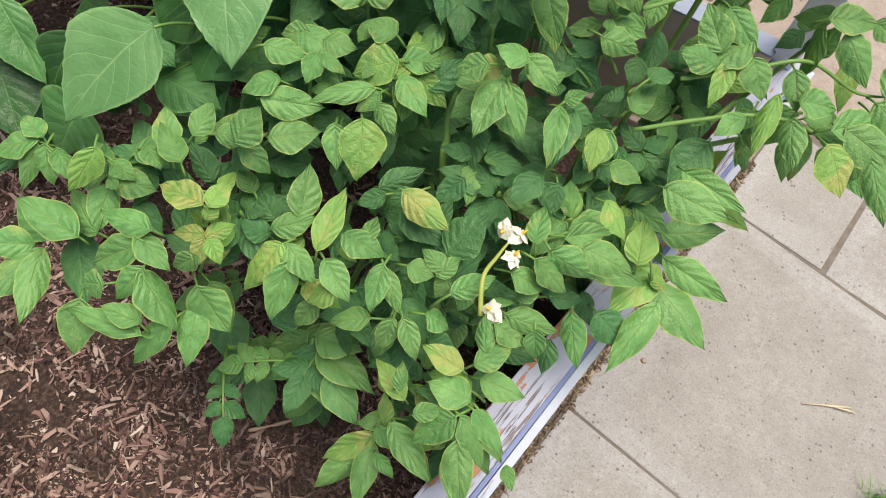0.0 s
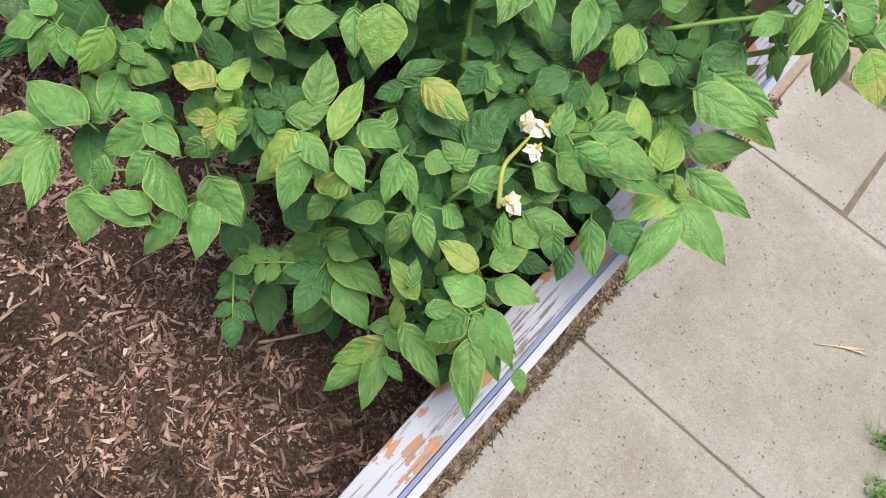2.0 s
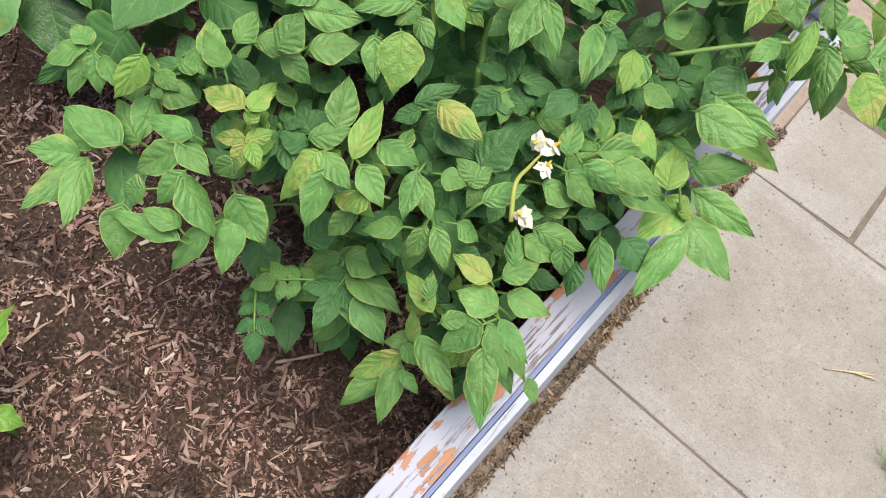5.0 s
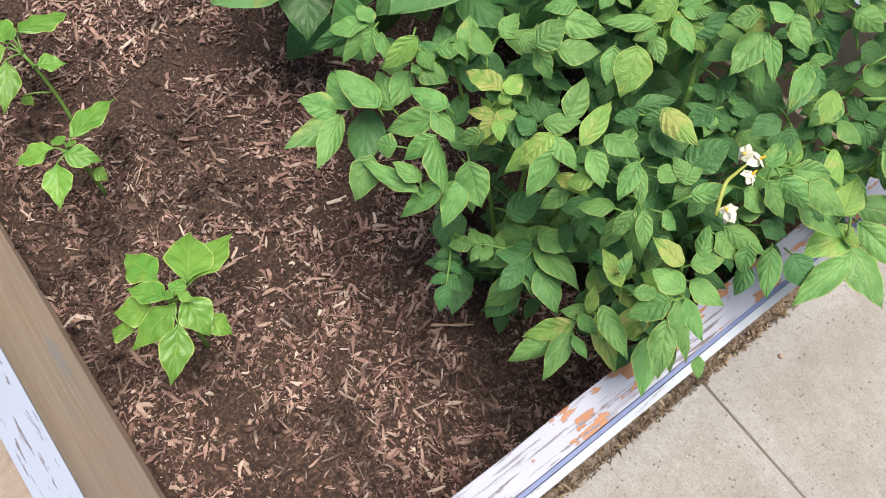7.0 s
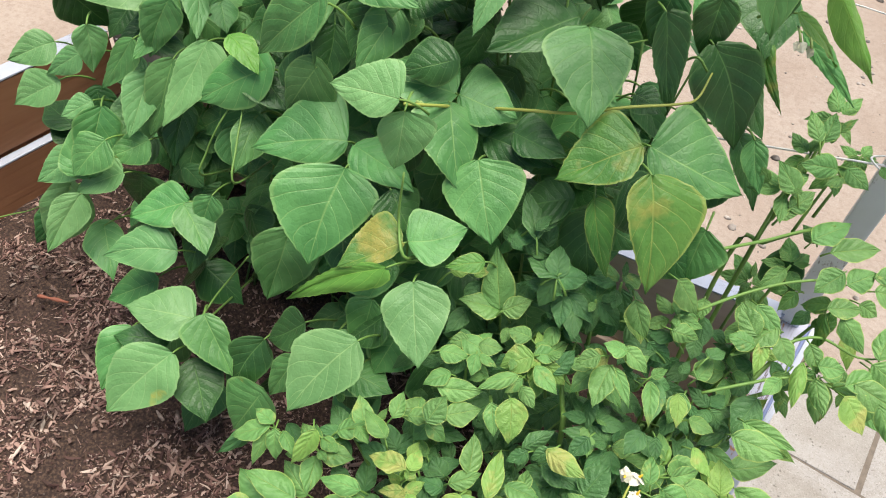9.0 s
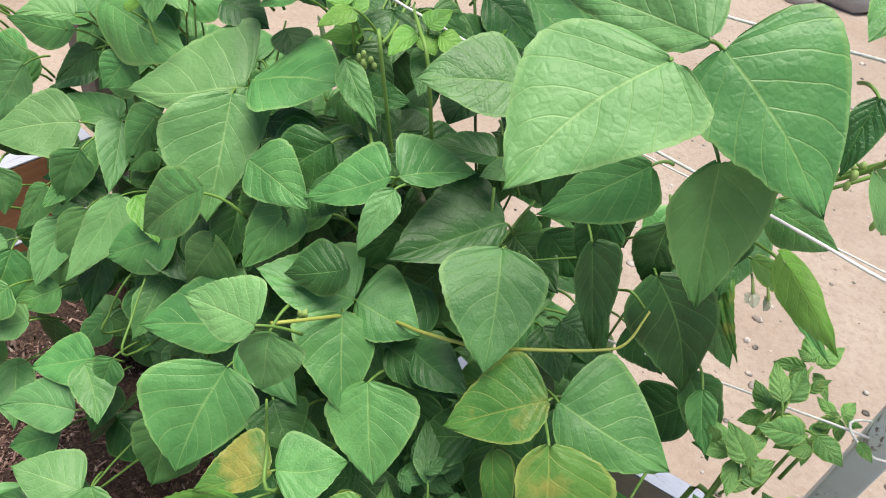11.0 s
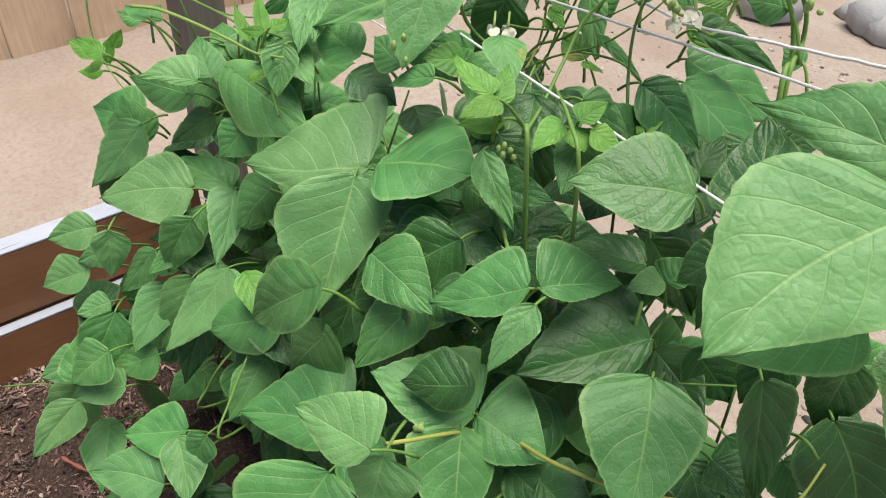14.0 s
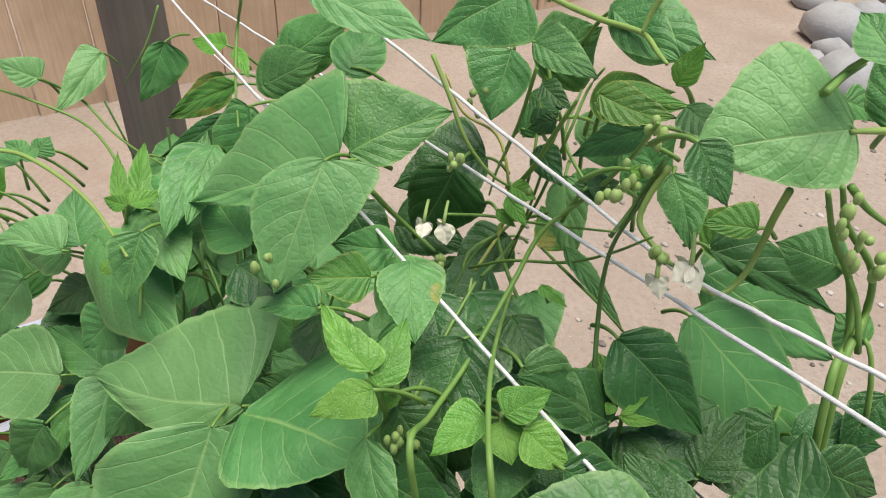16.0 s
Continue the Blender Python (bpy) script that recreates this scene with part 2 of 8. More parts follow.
def paint_material(name, paint, wood_a, wood_b, along, bare, crack):
    """Old paint on a board: cracks along the grain and flakes down to the wood."""
    m = Nodes(name)
    sc = (3.0, 60.0, 60.0) if along == "x" else (60.0, 3.0, 60.0) if along == "y" else (60.0, 60.0, 3.0)
    st = tuple(0.14 * c if c > 10 else c * 1.6 for c in sc)
    vec, long_vec, patch_vec = m.place(), m.place(sc), m.place(st)
    grain = m.noise(2.2, 5, 0.6, long_vec)
    wood = m.mix(m.ramp(grain, (0.3, 0.0), (0.7, 1.0)), wood_a, wood_b)
    fine = m.noise(55, 4, 0.6, vec)
    flake = m.math("ADD", m.math("MULTIPLY", m.noise(2.6, 5, 0.62, patch_vec), 0.72), m.math("MULTIPLY", grain, 0.28))
    off = m.ramp(flake, (bare, 0.0), (bare + 0.012, 1.0))
    lines = m.ramp(m.math("ADD", m.noise(3.2, 4, 0.7, long_vec), m.math("MULTIPLY", fine, 0.1)), (crack, 0.0), (crack + 0.015, 1.0))
    lines = m.math("MULTIPLY", lines, m.ramp(m.noise(6, 3, 0.6, vec), (0.42, 0.0), (0.56, 1.0)))
    coat = m.mix(m.ramp(m.noise(14, 4, 0.6, vec), (0.35, 0.0), (0.75, 0.45)), paint, tuple(0.8 * c for c in paint))
    coat = m.mix(m.math("MULTIPLY", lines, 0.85), coat, (0.12, 0.085, 0.08))
    col = m.mix(off, coat, wood)
    h = m.math("SUBTRACT", m.math("MULTIPLY", grain, 0.3), m.math("MAXIMUM", off, lines))
    m.bump(h, 0.5, 0.0022)
    return m.finish(col, 0.6, 0.4)


def wood_material(name, a, b, dark, along, rough=0.7, knots=True):
    m = Nodes(name)
    sc = (2.5, 45.0, 45.0) if along == "x" else (45.0, 2.5, 45.0) if along == "y" else (45.0, 45.0, 2.5)
    info = m.add("ObjectInfo")
    vec, long_vec = m.place(), m.place(sc)
    grain = m.noise(1.5, 6, 0.62, long_vec, 0.4)
    col = m.mix(m.ramp(grain, (0.3, 0.0), (0.7, 1.0)), a, b)
    col = m.mix(m.ramp(m.noise(2.2, 4, 0.6, vec), (0.42, 0.0), (0.8, 0.75)), col, dark)
    col = m.mix(m.math("MULTIPLY", info.outputs["Random"], 0.3), col, a)
    if knots:
        v = m.add("TexVoronoi")
        v.inputs["Scale"].default_value = 4.5
        m.link(m.place(tuple(1.0 if c > 10 else 0.45 for c in sc)), v.inputs["Vector"])
        col = m.mix(m.ramp(v.outputs["Distance"], (0.05, 0.8), (0.13, 0.0)), col, dark)
    m.bump(grain, 0.4, 0.003)
    return m.finish(col, rough, 0.35)


def plain_material(name, a, b, scale, rough, bump_size=0.001, spec=0.4):
    m = Nodes(name)
    vec = m.place()
    n = m.noise(scale, 4, 0.6, vec)
    m.bump(m.noise(scale * 5, 3, 0.6, vec), 0.4, bump_size)
    return m.finish(m.mix(n, a, b), rough, spec)


SOIL = soil_material()
MULCH = chip_material("bark_mulch", ((0.0, (0.06, 0.034, 0.032)), (0.25, (0.18, 0.100, 0.088)), (0.55, (0.37, 0.230, 0.196)), (0.82, (0.49, 0.345, 0.290)), (0.95, (0.60, 0.46, 0.40)), (1.0, (0.74, 0.62, 0.54))))
DEBRIS = chip_material("dry_debris", ((0.0, (0.12, 0.08, 0.05)), (0.5, (0.28, 0.19, 0.12)), (1.0, (0.46, 0.36, 0.25))))
PEBBLE = chip_material("pebbles", ((0.0, (0.20, 0.18, 0.17)), (0.5, (0.40, 0.36, 0.33)), (1.0, (0.62, 0.58, 0.55))))
PAVER = paver_material()
DIRT = dirt_material()
WHITE_Y = paint_material("flaking_white_paint", (0.41, 0.42, 0.52), (0.33, 0.14, 0.075), (0.46, 0.23, 0.13), "y", 0.560, 0.60)
WHITE_X = paint_material("worn_white_paint", (0.31, 0.345, 0.45), (0.40, 0.26, 0.17), (0.50, 0.34, 0.22), "x", 0.64, 0.66)
WHITE_SIDE = paint_material("pale_painted_edge", (0.45, 0.48, 0.57), (0.40, 0.26, 0.17), (0.50, 0.34, 0.22), "y", 0.66, 0.67)
POST_PAINT = paint_material("pale_blue_grey_paint", (0.74, 0.79, 0.84), (0.25, 0.2, 0.17), (0.4, 0.34, 0.28), "z", 0.66, 0.62)
STAIN_Y = wood_material("brown_stained_board", (0.27, 0.125, 0.062), (0.36, 0.18, 0.095), (0.16, 0.06, 0.03), "y", 0.6)
STAIN_X = wood_material("worn_tan_board", (0.62, 0.43, 0.32), (0.78, 0.61, 0.49), (0.50, 0.49, 0.50), "x", 0.7)
FENCE = wood_material("pale_fence_plank", (0.58, 0.42, 0.28), (0.72, 0.55, 0.39), (0.36, 0.23, 0.15), "z", 0.75)
GREY_WOOD = wood_material("grey_weathered_post", (0.17, 0.145, 0.125), (0.27, 0.235, 0.205), (0.10, 0.085, 0.075), "z", 0.8)
BLUE = plain_material("blue_stripe_paint", (0.12, 0.155, 0.32), (0.19, 0.225, 0.39), 60, 0.55)
STRING = plain_material("white_cotton_string", (0.80, 0.80, 0.80), (0.70, 0.70, 0.71), 400, 0.8, 0.002)
JOINT = plain_material("joint_sand", (0.085, 0.068, 0.054), (0.24, 0.20, 0.165), 60, 0.9, 0.004)
STONE = plain_material("grey_stone", (0.24, 0.25, 0.27), (0.48, 0.48, 0.49), 9, 0.8, 0.01)
STRAW = plain_material("dry_straw", (0.55, 0.42, 0.24), (0.68, 0.56, 0.36), 90, 0.6)
STICK = plain_material("dry_twig", (0.32, 0.22, 0.16), (0.44, 0.32, 0.24), 90, 0.7)
GRASS = stem_material("grass_blade", (0.07, 0.19, 0.025), (0.16, 0.32, 0.05))
RED_BARK = plain_material("red_brown_bark", (0.25, 0.085, 0.055), (0.36, 0.14, 0.09), 60, 0.7)


# ---------------------------------------------------------------- mesh helpers
def mesh_of(name, verts, faces, mats, smooth=True, uvs=None):
    me = bpy.data.meshes.new(name)
    me.from_pydata([tuple(v) for v in verts], [], faces)
    for mt in mats if isinstance(mats, (list, tuple)) else [mats]:
        me.materials.append(mt)
    if smooth:
        me.polygons.foreach_set("use_smooth", [True] * len(me.polygons))
    if uvs is not None:
        layer = me.uv_layers.new(name="UVMap")
        idx = np.zeros(len(me.loops), dtype=np.int32)
        me.loops.foreach_get("vertex_index", idx)
        layer.data.foreach_set("uv", np.asarray(uvs, dtype=np.float32)[idx].ravel())
    me.update()
    return me


def thing(name, label, category, at, group="", kind=""):
    e = new(name)
    e.location = at
    e.empty_display_size = 0.05
    return tagged(e, label, category, group, kind)


def child(name, me, parent, local=None, label=""):
    """A mesh as a part of a thing; local: its pose seen from the parent."""
    ob = new(name, me)
    ob.parent = parent
    if local is not None:
        ob.matrix_basis = local
    return tagged(ob, label)


def part(name, bm, mat, parent, label=""):
    me = bpy.data.meshes.new(name)
    bm.to_mesh(me)
    bm.free()
    me.materials.append(mat)
    return child(name, me, parent, None, label)


def block(x0, y0, z0, x1, y1, z1, edge=0.004, cuts=0, wear=0.0, seed=0):
    """A board with eased, slightly uneven edges."""
    bm = bmesh.new()
    bmesh.ops.create_cube(bm, size=1)
    for v in bm.verts:
        v.co = ((x0 + x1) / 2 + v.co.x * (x1 - x0), (y0 + y1) / 2 + v.co.y * (y1 - y0), (z0 + z1) / 2 + v.co.z * (z1 - z0))
    if edge:
        bmesh.ops.bevel(bm, geom=bm.edges[:], offset=edge, segments=2, affect="EDGES", profile=0.6)
    if cuts:
        span = max((x1 - x0, 0), (y1 - y0, 1), (z1 - z0, 2))[1]
        axis = Vector([1.0 if i == span else 0.0 for i in range(3)])
        lo, hi = (x0, y0, z0)[span], (x1, y1, z1)[span]
        for k in range(1, cuts):
            p = Vector((0, 0, 0))
            p[span] = lo + (hi - lo) * k / cuts
            bmesh.ops.bisect_plane(bm, geom=bm.verts[:] + bm.edges[:] + bm.faces[:], plane_co=p, plane_no=axis)
        for v in bm.verts:
            n = noise.noise_vector(v.co * 7 + Vector((seed, 0, 0)))
            v.co += n * wear
    return bm


def tube(points, radii, sides=6, closed=True):
    """Verts and faces of a tapered tube along points."""
    pts = [Vector(p) for p in points]
    rad = radii if isinstance(radii, (list, tuple)) else [radii] * len(pts)
    if len(rad) == 2 and len(pts) > 2:
        rad = [rad[0] + (rad[1] - rad[0]) * i / (len(pts) - 1) for i in range(len(pts))]
    verts, faces = [], []
    up = Vector((0.31, 0.17, 0.93))
    for i, p in enumerate(pts):
        d = (pts[min(i + 1, len(pts) - 1)] - pts[max(i - 1, 0)])
        d = d.normalized() if d.length > 1e-9 else Vector((0, 0, 1))
        a = d.cross(up)
        a = a.normalized() if a.length > 1e-4 else d.orthogonal().normalized()
        b = d.cross(a)
        for k in range(sides):
            t = 2 * math.pi * k / sides
            verts.append(p + (a * math.cos(t) + b * math.sin(t)) * rad[i])
    for i in range(len(pts) - 1):
        for k in range(sides):
            k2 = (k + 1) % sides
            faces.append((i * sides + k, i * sides + k2, (i + 1) * sides + k2, (i + 1) * sides + k))
    if closed:
        faces.append(tuple(range(sides))[::-1])
        faces.append(tuple((len(pts) - 1) * sides + k for k in range(sides)))
    return verts, faces


def joined(pieces):
    verts, faces = [], []
    for v, f in pieces:
        o = len(verts)
        verts += v
        faces += [tuple(i + o for i in q) for q in f]
    return verts, faces


def arc(a, b, lift=0.0, n=6, side=0.0):
    """Points from a to b that bow upwards by lift and sideways by side."""
    a, b = Vector(a), Vector(b)
    across = (b - a).cross(Vector((0, 0, 1)))
    across = across.normalized() if across.length > 1e-6 else Vector((1, 0, 0))
    return [a.lerp(b, i / n) + (Vector((0, 0, 1)) * lift + across * side) * (4 * (i / n) * (1 - i / n)) for i in range(n + 1)]


# ---------------------------------------------------------------- the raised bed and the ground
RAIL_TOP = 0.53
FAR_SKEW = 0.165


def soil_height(x, y):
    return 0.207 + 0.082 * max(0.0, -0.28 - x) + 0.010 * noise.noise((x * 6, y * 6, 3)) + 0.006 * noise.noise((x * 17, y * 17, 8))


def grid_sheet(name, x0, x1, y0, y1, nx, ny, height, mat):
    verts = [(x0 + (x1 - x0) * i / nx, y0 + (y1 - y0) * j / ny, 0) for j in range(ny + 1) for i in range(nx + 1)]
    verts = [(x, y, height(x, y)) for x, y, _ in verts]
    faces = [(j * (nx + 1) + i, j * (nx + 1) + i + 1, (j + 1) * (nx + 1) + i + 1, (j + 1) * (nx + 1) + i) for j in range(ny) for i in range(nx)]
    return new(name, mesh_of(name, verts, faces, mat))


def dirt_height(x, y):
    return -0.018 + 0.010 * noise.noise((x * 1.7, y * 1.7, 1)) + 0.004 * noise.noise((x * 7, y * 7, 2))


def build_ground():
    # fine in the middle, coarse to the horizon, one sheet
    near = [-6 + 0.1 * i for i in range(141)]
    xs = [-300, -120, -50, -22, -12] + near + [12, 22, 50, 120, 300]
    ys = xs
    verts = [(x, y, dirt_height(x, y)) for y in ys for x in xs]
    n = len(xs)
    faces = [(j * n + i, j * n + i + 1, (j + 1) * n + i + 1, (j + 1) * n + i) for j in range(n - 1) for i in range(n - 1)]
    tagged(new("ground", mesh_of("ground", verts, faces, DIRT)), "pale pinkish sandy dirt with small pebbles", "ground", kind="structure")


def slab_mesh(name, w, d, h, mat, seed):
    bm = block(0, 0, -h, w, d, 0, 0.005, 14, 0.0018, seed)
    me = bpy.data.meshes.new(name)
    bm.to_mesh(me)
    bm.free()
    me.materials.append(mat)
    return me


def build_pavement():
    base = thing("pavement", "square beige concrete pavers with narrow dirty joints", "pavement", (0.05, 0, 0), kind="structure")
    gap = 0.0042
    part("joint_sand", block(0.0, -1.9, -0.04, 1.24, 1.435, -0.004, 0), JOINT, base, "grey-brown sand filling the joints")
    rows = (-1.88, -1.283, -0.686, -0.089, 0.508, 1.102)
    full = slab_mesh("paver", 0.61 - gap, 0.597 - gap, 0.05, PAVER, 1)
    for k, y in enumerate(rows[:-1]):
        for i in range(2):
            child("paver", full, base, pose(0.002 + 0.612 * i + (0.004 if i else 0), y + gap / 2, 0.002 * ((k + i) % 2), 0, 0, 0.2 * ((k * 3 + i) % 3 - 1) - 0.2))
    small = slab_mesh("paver", 0.250 - gap, 0.29, 0.05, PAVER, 2)
    wide = slab_mesh("paver", 0.61 - gap, 0.29, 0.05, PAVER, 3)
    child("paver", small, base, pose(0.002, 1.102 + gap / 2, 0.0, 0, 0, 1.2))
    end = slab_mesh("paver", 0.355, 0.29, 0.05, PAVER, 4)
    child("paver", end, base, pose(0.872, 1.104 + gap / 2, -0.002, 0, 0, 0.3))
    child("paver", wide, base, pose(0.259, 1.104 + gap / 2, -0.003, 0, 0, 1.6))


def build_bed():
    bed = thing("raised_bed", "wooden raised garden bed, flaking white paint outside, brown stained inside", "raised bed", (-0.8, 0.1, 0))
    o = Vector((0.8, -0.1, 0))

    def board(name, box, mat, label="", **kw):
        bm = block(*box, **kw)
        bmesh.ops.translate(bm, verts=bm.verts[:], vec=o)
        return part(name, bm, mat, bed, label)

    # the painted side beside the pavers
    board("board", (-0.038, -0.497, 0.285, 0.008, 0.985, RAIL_TOP), WHITE_Y, "white board with paint flaking to orange wood", edge=0.002, cuts=40, wear=0.0016, seed=3)
    board("stripe", (0.0082, -0.497, 0.30, 0.0138, 0.985, RAIL_TOP - 0.0008), BLUE, "thin blue painted stripe", edge=0.0006)
    board("trim_board", (0.0140, -0.497, 0.0, 0.0245, 0.985, RAIL_TOP - 0.001), WHITE_SIDE, "", edge=0.0012, cuts=30, wear=0.0012, seed=5)
    board("board", (-0.036, -0.497, 0.0, 0.008, 0.985, 0.281), STAIN_Y)
    # the side near the walker
    for name, box, mat in (("board", (-1.70, -0.497, 0.29, -0.039, -0.451, RAIL_TOP), STAIN_X), ("edge_paint", (-1.70, -0.498, RAIL_TOP + 0.001, -0.039, -0.452, RAIL_TOP + 0.005), WHITE_X),
                           ("board", (-1.70, -0.497, 0.0, -0.039, -0.424, 0.285), STAIN_X)):
        bm = block(*box, edge=0.0015 if name == "edge_paint" else 0.004, cuts=30, wear=0.001, seed=9)
        for v in bm.verts:
            if name == "board" and v.co.y > -0.47 and v.co.z > 0.288:
                v.co.y += 0.032 * max(0.0, RAIL_TOP - 0.012 - v.co.z) / 0.23 - (0.012 if v.co.z > RAIL_TOP - 0.01 else 0)
            if v.co.z > 0.1:
                v.co.z += 0.066 * (-0.3 - v.co.x) if v.co.x < -0.3 else 0
        bmesh.ops.translate(bm, verts=bm.verts[:], vec=o)
        part(name, bm, mat, bed, "white painted top edge" if name == "edge_paint" else "")
    # the far left side, upper board set back on the lower one
    board("board", (-1.712, -0.45, 0.462, -1.662, 0.66, 0.630), STAIN_Y, "brown stained board", edge=0.004, cuts=25, wear=0.001, seed=12)
    board("edge_paint", (-1.713, -0.45, 0.631, -1.661, 0.66, 0.636), WHITE_SIDE, "white painted top edge", edge=0.0015)
    board("board", (-1.70, -0.45, 0.0, -1.640, 0.66, 0.446), STAIN_Y, "brown stained board", edge=0.004, cuts=25, wear=0.001, seed=13)
    board("edge_paint", (-1.665, -0.45, 0.447, -1.639, 0.66, 0.452), WHITE_SIDE, "pale painted ledge", edge=0.0015)
    # the far end, askew
    for name, box, mat, label in (("board", (-1.66, 0.942, 0.30, -0.039, 0.980, 0.548), STAIN_X, ""), ("edge_paint", (-1.66, 0.941, 0.549, -0.039, 0.981, 0.553), WHITE_X, "white painted top edge"),
                                  ("board", (-1.66, 0.930, 0.0, -0.039, 0.980, 0.296), STAIN_X, "")):
        bm = block(*box, edge=0.0015 if name == "edge_paint" else 0.004, cuts=20, wear=0.0008, seed=15)
        for v in bm.verts:
            v.co.y += FAR_SKEW * (v.co.x + 0.039)
        bmesh.ops.translate(bm, verts=bm.verts[:], vec=o)
        part(name, bm, mat, bed, label)


def scatter_chips(name, n, area, height, lengths, widths, mat, label, keep=None, tilt=0.45, seed=1, lift=0.0, slim=False):
    """Many small split chips in one mesh."""
    r = np.random.default_rng(seed)
    verts, faces = [], []
    for _ in range(n):
        x, y = r.uniform(area[0], area[1]), r.uniform(area[2], area[3])
        if keep is not None and not keep(x, y, r):
            continue
        ln = lengths[0] + (lengths[1] - lengths[0]) * r.random() ** 3.0
        wd = min(ln * 0.8, r.uniform(*widths))
        th = wd * r.uniform(0.25, 0.6)
        a = Euler((r.normal(0, tilt), r.normal(0, tilt), r.uniform(0, 6.3))).to_matrix()
        z = height(x, y) + th * 0.5 + lift + abs(r.normal(0, 0.004))
        k0, k1 = r.uniform(0.1, 0.9), r.uniform(0.05, 0.85)
        bow, lie = r.normal(0, 0.35) * wd, r.normal(0, 0.25) * wd
        o = len(verts)
        for sx, k in (((-0.5, 1.0), (0.5, k1)) if slim else ((-0.5, k0), (r.uniform(-0.2, 0.2), 1.0), (0.5, k1))):
            mid = 1.0 if k == 1.0 else 0.0
            for sy, sz in ((-0.5, -0.5), (0.5, -0.5), (0.5, 0.5), (-0.5, 0.5)):
                q = a @ Vector((sx * ln + r.normal(0, 0.06) * ln, sy * wd * k + bow * mid, sz * th * (0.5 + 0.5 * k) + lie * mid))
                verts.append((x + q.x, y + q.y, z + q.z))
        for b in ((0,) if slim else (0, 4)):
            for i in range(4):
                j = (i + 1) % 4
                faces.append((o + b + i, o + b + j, o + b + 4 + j, o + b + 4 + i))
        e = len(verts) - 4
        faces += [(o + 3, o + 2, o + 1, o), (e, e + 1, e + 2, e + 3)]
    return tagged(new(name, mesh_of(name, verts, faces, mat, False)), label, name.replace("_", " "), kind="stuff")


def stone_verts(r, size, flat):
    n, m = 7, 5
    verts, faces = [], []
    s = r.uniform(0, 50)
    ax = Vector((size * r.uniform(0.8, 1.25), size * r.uniform(0.7, 1.05), size * flat))
    for j in range(m + 1):
        th = math.pi * j / m
        for i in range(n):
            ph = 2 * math.pi * i / n
            d = Vector((math.sin(th) * math.cos(ph), math.sin(th) * math.sin(ph), math.cos(th)))
            k = 1 + 0.28 * noise.noise(d * 1.4 + Vector((s, 0, 0)))
            verts.append(Vector((d.x * ax.x, d.y * ax.y, d.z * ax.z)) * k)
    for j in range(m):
        for i in range(n):
            faces.append((j * n + i, j * n + (i + 1) % n, (j + 1) * n + (i + 1) % n, (j + 1) * n + i))
    return verts, faces


build_ground()
build_pavement()
build_bed()
soil = grid_sheet("soil", -1.645, -0.037, -0.43, 0.932, 90, 76, soil_height, SOIL)
for v in soil.data.vertices:
    v.co.y += FAR_SKEW * (v.co.x + 0.037) * max(0.0, (v.co.y - 0.2) / 0.732)
tagged(soil, "dark moist soil filling the bed", "soil", kind="structure")
def open_bed(x, y, r):
    bare = noise.noise((x * 5.5, y * 5.5, 3.0)) + 0.5 * noise.noise((x * 16, y * 16, 8.0))
    if bare > 0.14 and r.random() < 0.82:
        return False
    return y < 0.34 or r.random() < 0.25


scatter_chips("bark_mulch", 24000, (-1.64, -0.04, -0.425, 0.645), soil_height, (0.004, 0.038), (0.0011, 0.0078), MULCH, "reddish-brown shredded bark mulch over the soil", open_bed, seed=3)
scatter_chips("bark_mulch", 52000, (-1.64, -0.04, -0.425, 0.645), soil_height, (0.002, 0.015), (0.0008, 0.0030), MULCH, "fine reddish-brown bark crumbs over the soil", open_bed, seed=4, slim=True)


def build_posts():
    p = thing("trellis_post", "slim leaning stake with worn pale blue-grey paint", "post", (-0.040, 1.140, 0.0))
    bm = block(-0.020, -0.020, -0.03, 0.020, 0.020, 1.56, 0.003, 20, 0.0012, 4)
    part("stake", bm, POST_PAINT, p).matrix_basis = pose(0, 0, 0, 16.7, 1.4, 0)
    q = thing("corner_post", "grey weathered square wooden post with string tied round it", "post", (-1.622, 0.712, -0.02))
    part("post", block(-0.043, -0.043, 0, 0.043, 0.043, 1.75, 0.004, 20, 0.002, 6), GREY_WOOD, q)


build_posts()


def build_string(a, b, sag, r=0.0016, knot=True):
    """A taut cotton string with a twisted surface and a small knot at its first end."""
    s = thing("trellis_string", "taut white cotton string tied between the trellis posts", "string", a, "trellis strings")
    va = Vector(a)
    n = 40
    pts = [p - va for p in arc(a, b, -sag, n)]
    verts, faces = tube(pts, r, 7)
    for i, v in enumerate(verts):
        verts[i] = v + Vector((0, 0, 1)) * (0.0006 * math.sin((i // 7) * 2.3))
    child("strand", mesh_of("strand", verts, faces, STRING), s)
    if knot:
        ring = [Vector((0.027 * math.cos(t), 0.025 * math.sin(t), 0.004 * math.sin(2 * t))) for t in np.linspace(0, 2 * math.pi, 17)]
        kv, kf = tube([p + Vector((0.004, 0.004, 0)) for p in ring], r * 0.95, 6)
        child("loop", mesh_of("loop", kv, kf, STRING), s)
    return s


build_string((-0.030, 0.805, 1.022), (-1.58, 0.63, 0.66), 0.0)
build_string((-0.03, 0.69, 1.29), (-1.60, 0.70, 1.375), 0.008)
build_string((-0.03, 0.78, 1.497), (-0.585, 0.787, 1.397), 0.0)
build_string((-0.585, 0.787, 1.397), (-1.60, 0.729, 1.528), 0.004, knot=False)
build_string((-0.03, 0.782, 1.433), (-1.60, 0.788, 1.279), 0.0)
build_string((-0.03, 0.84, 1.20), (-1.60, 0.80, 1.19), 0.008, 0.0011)


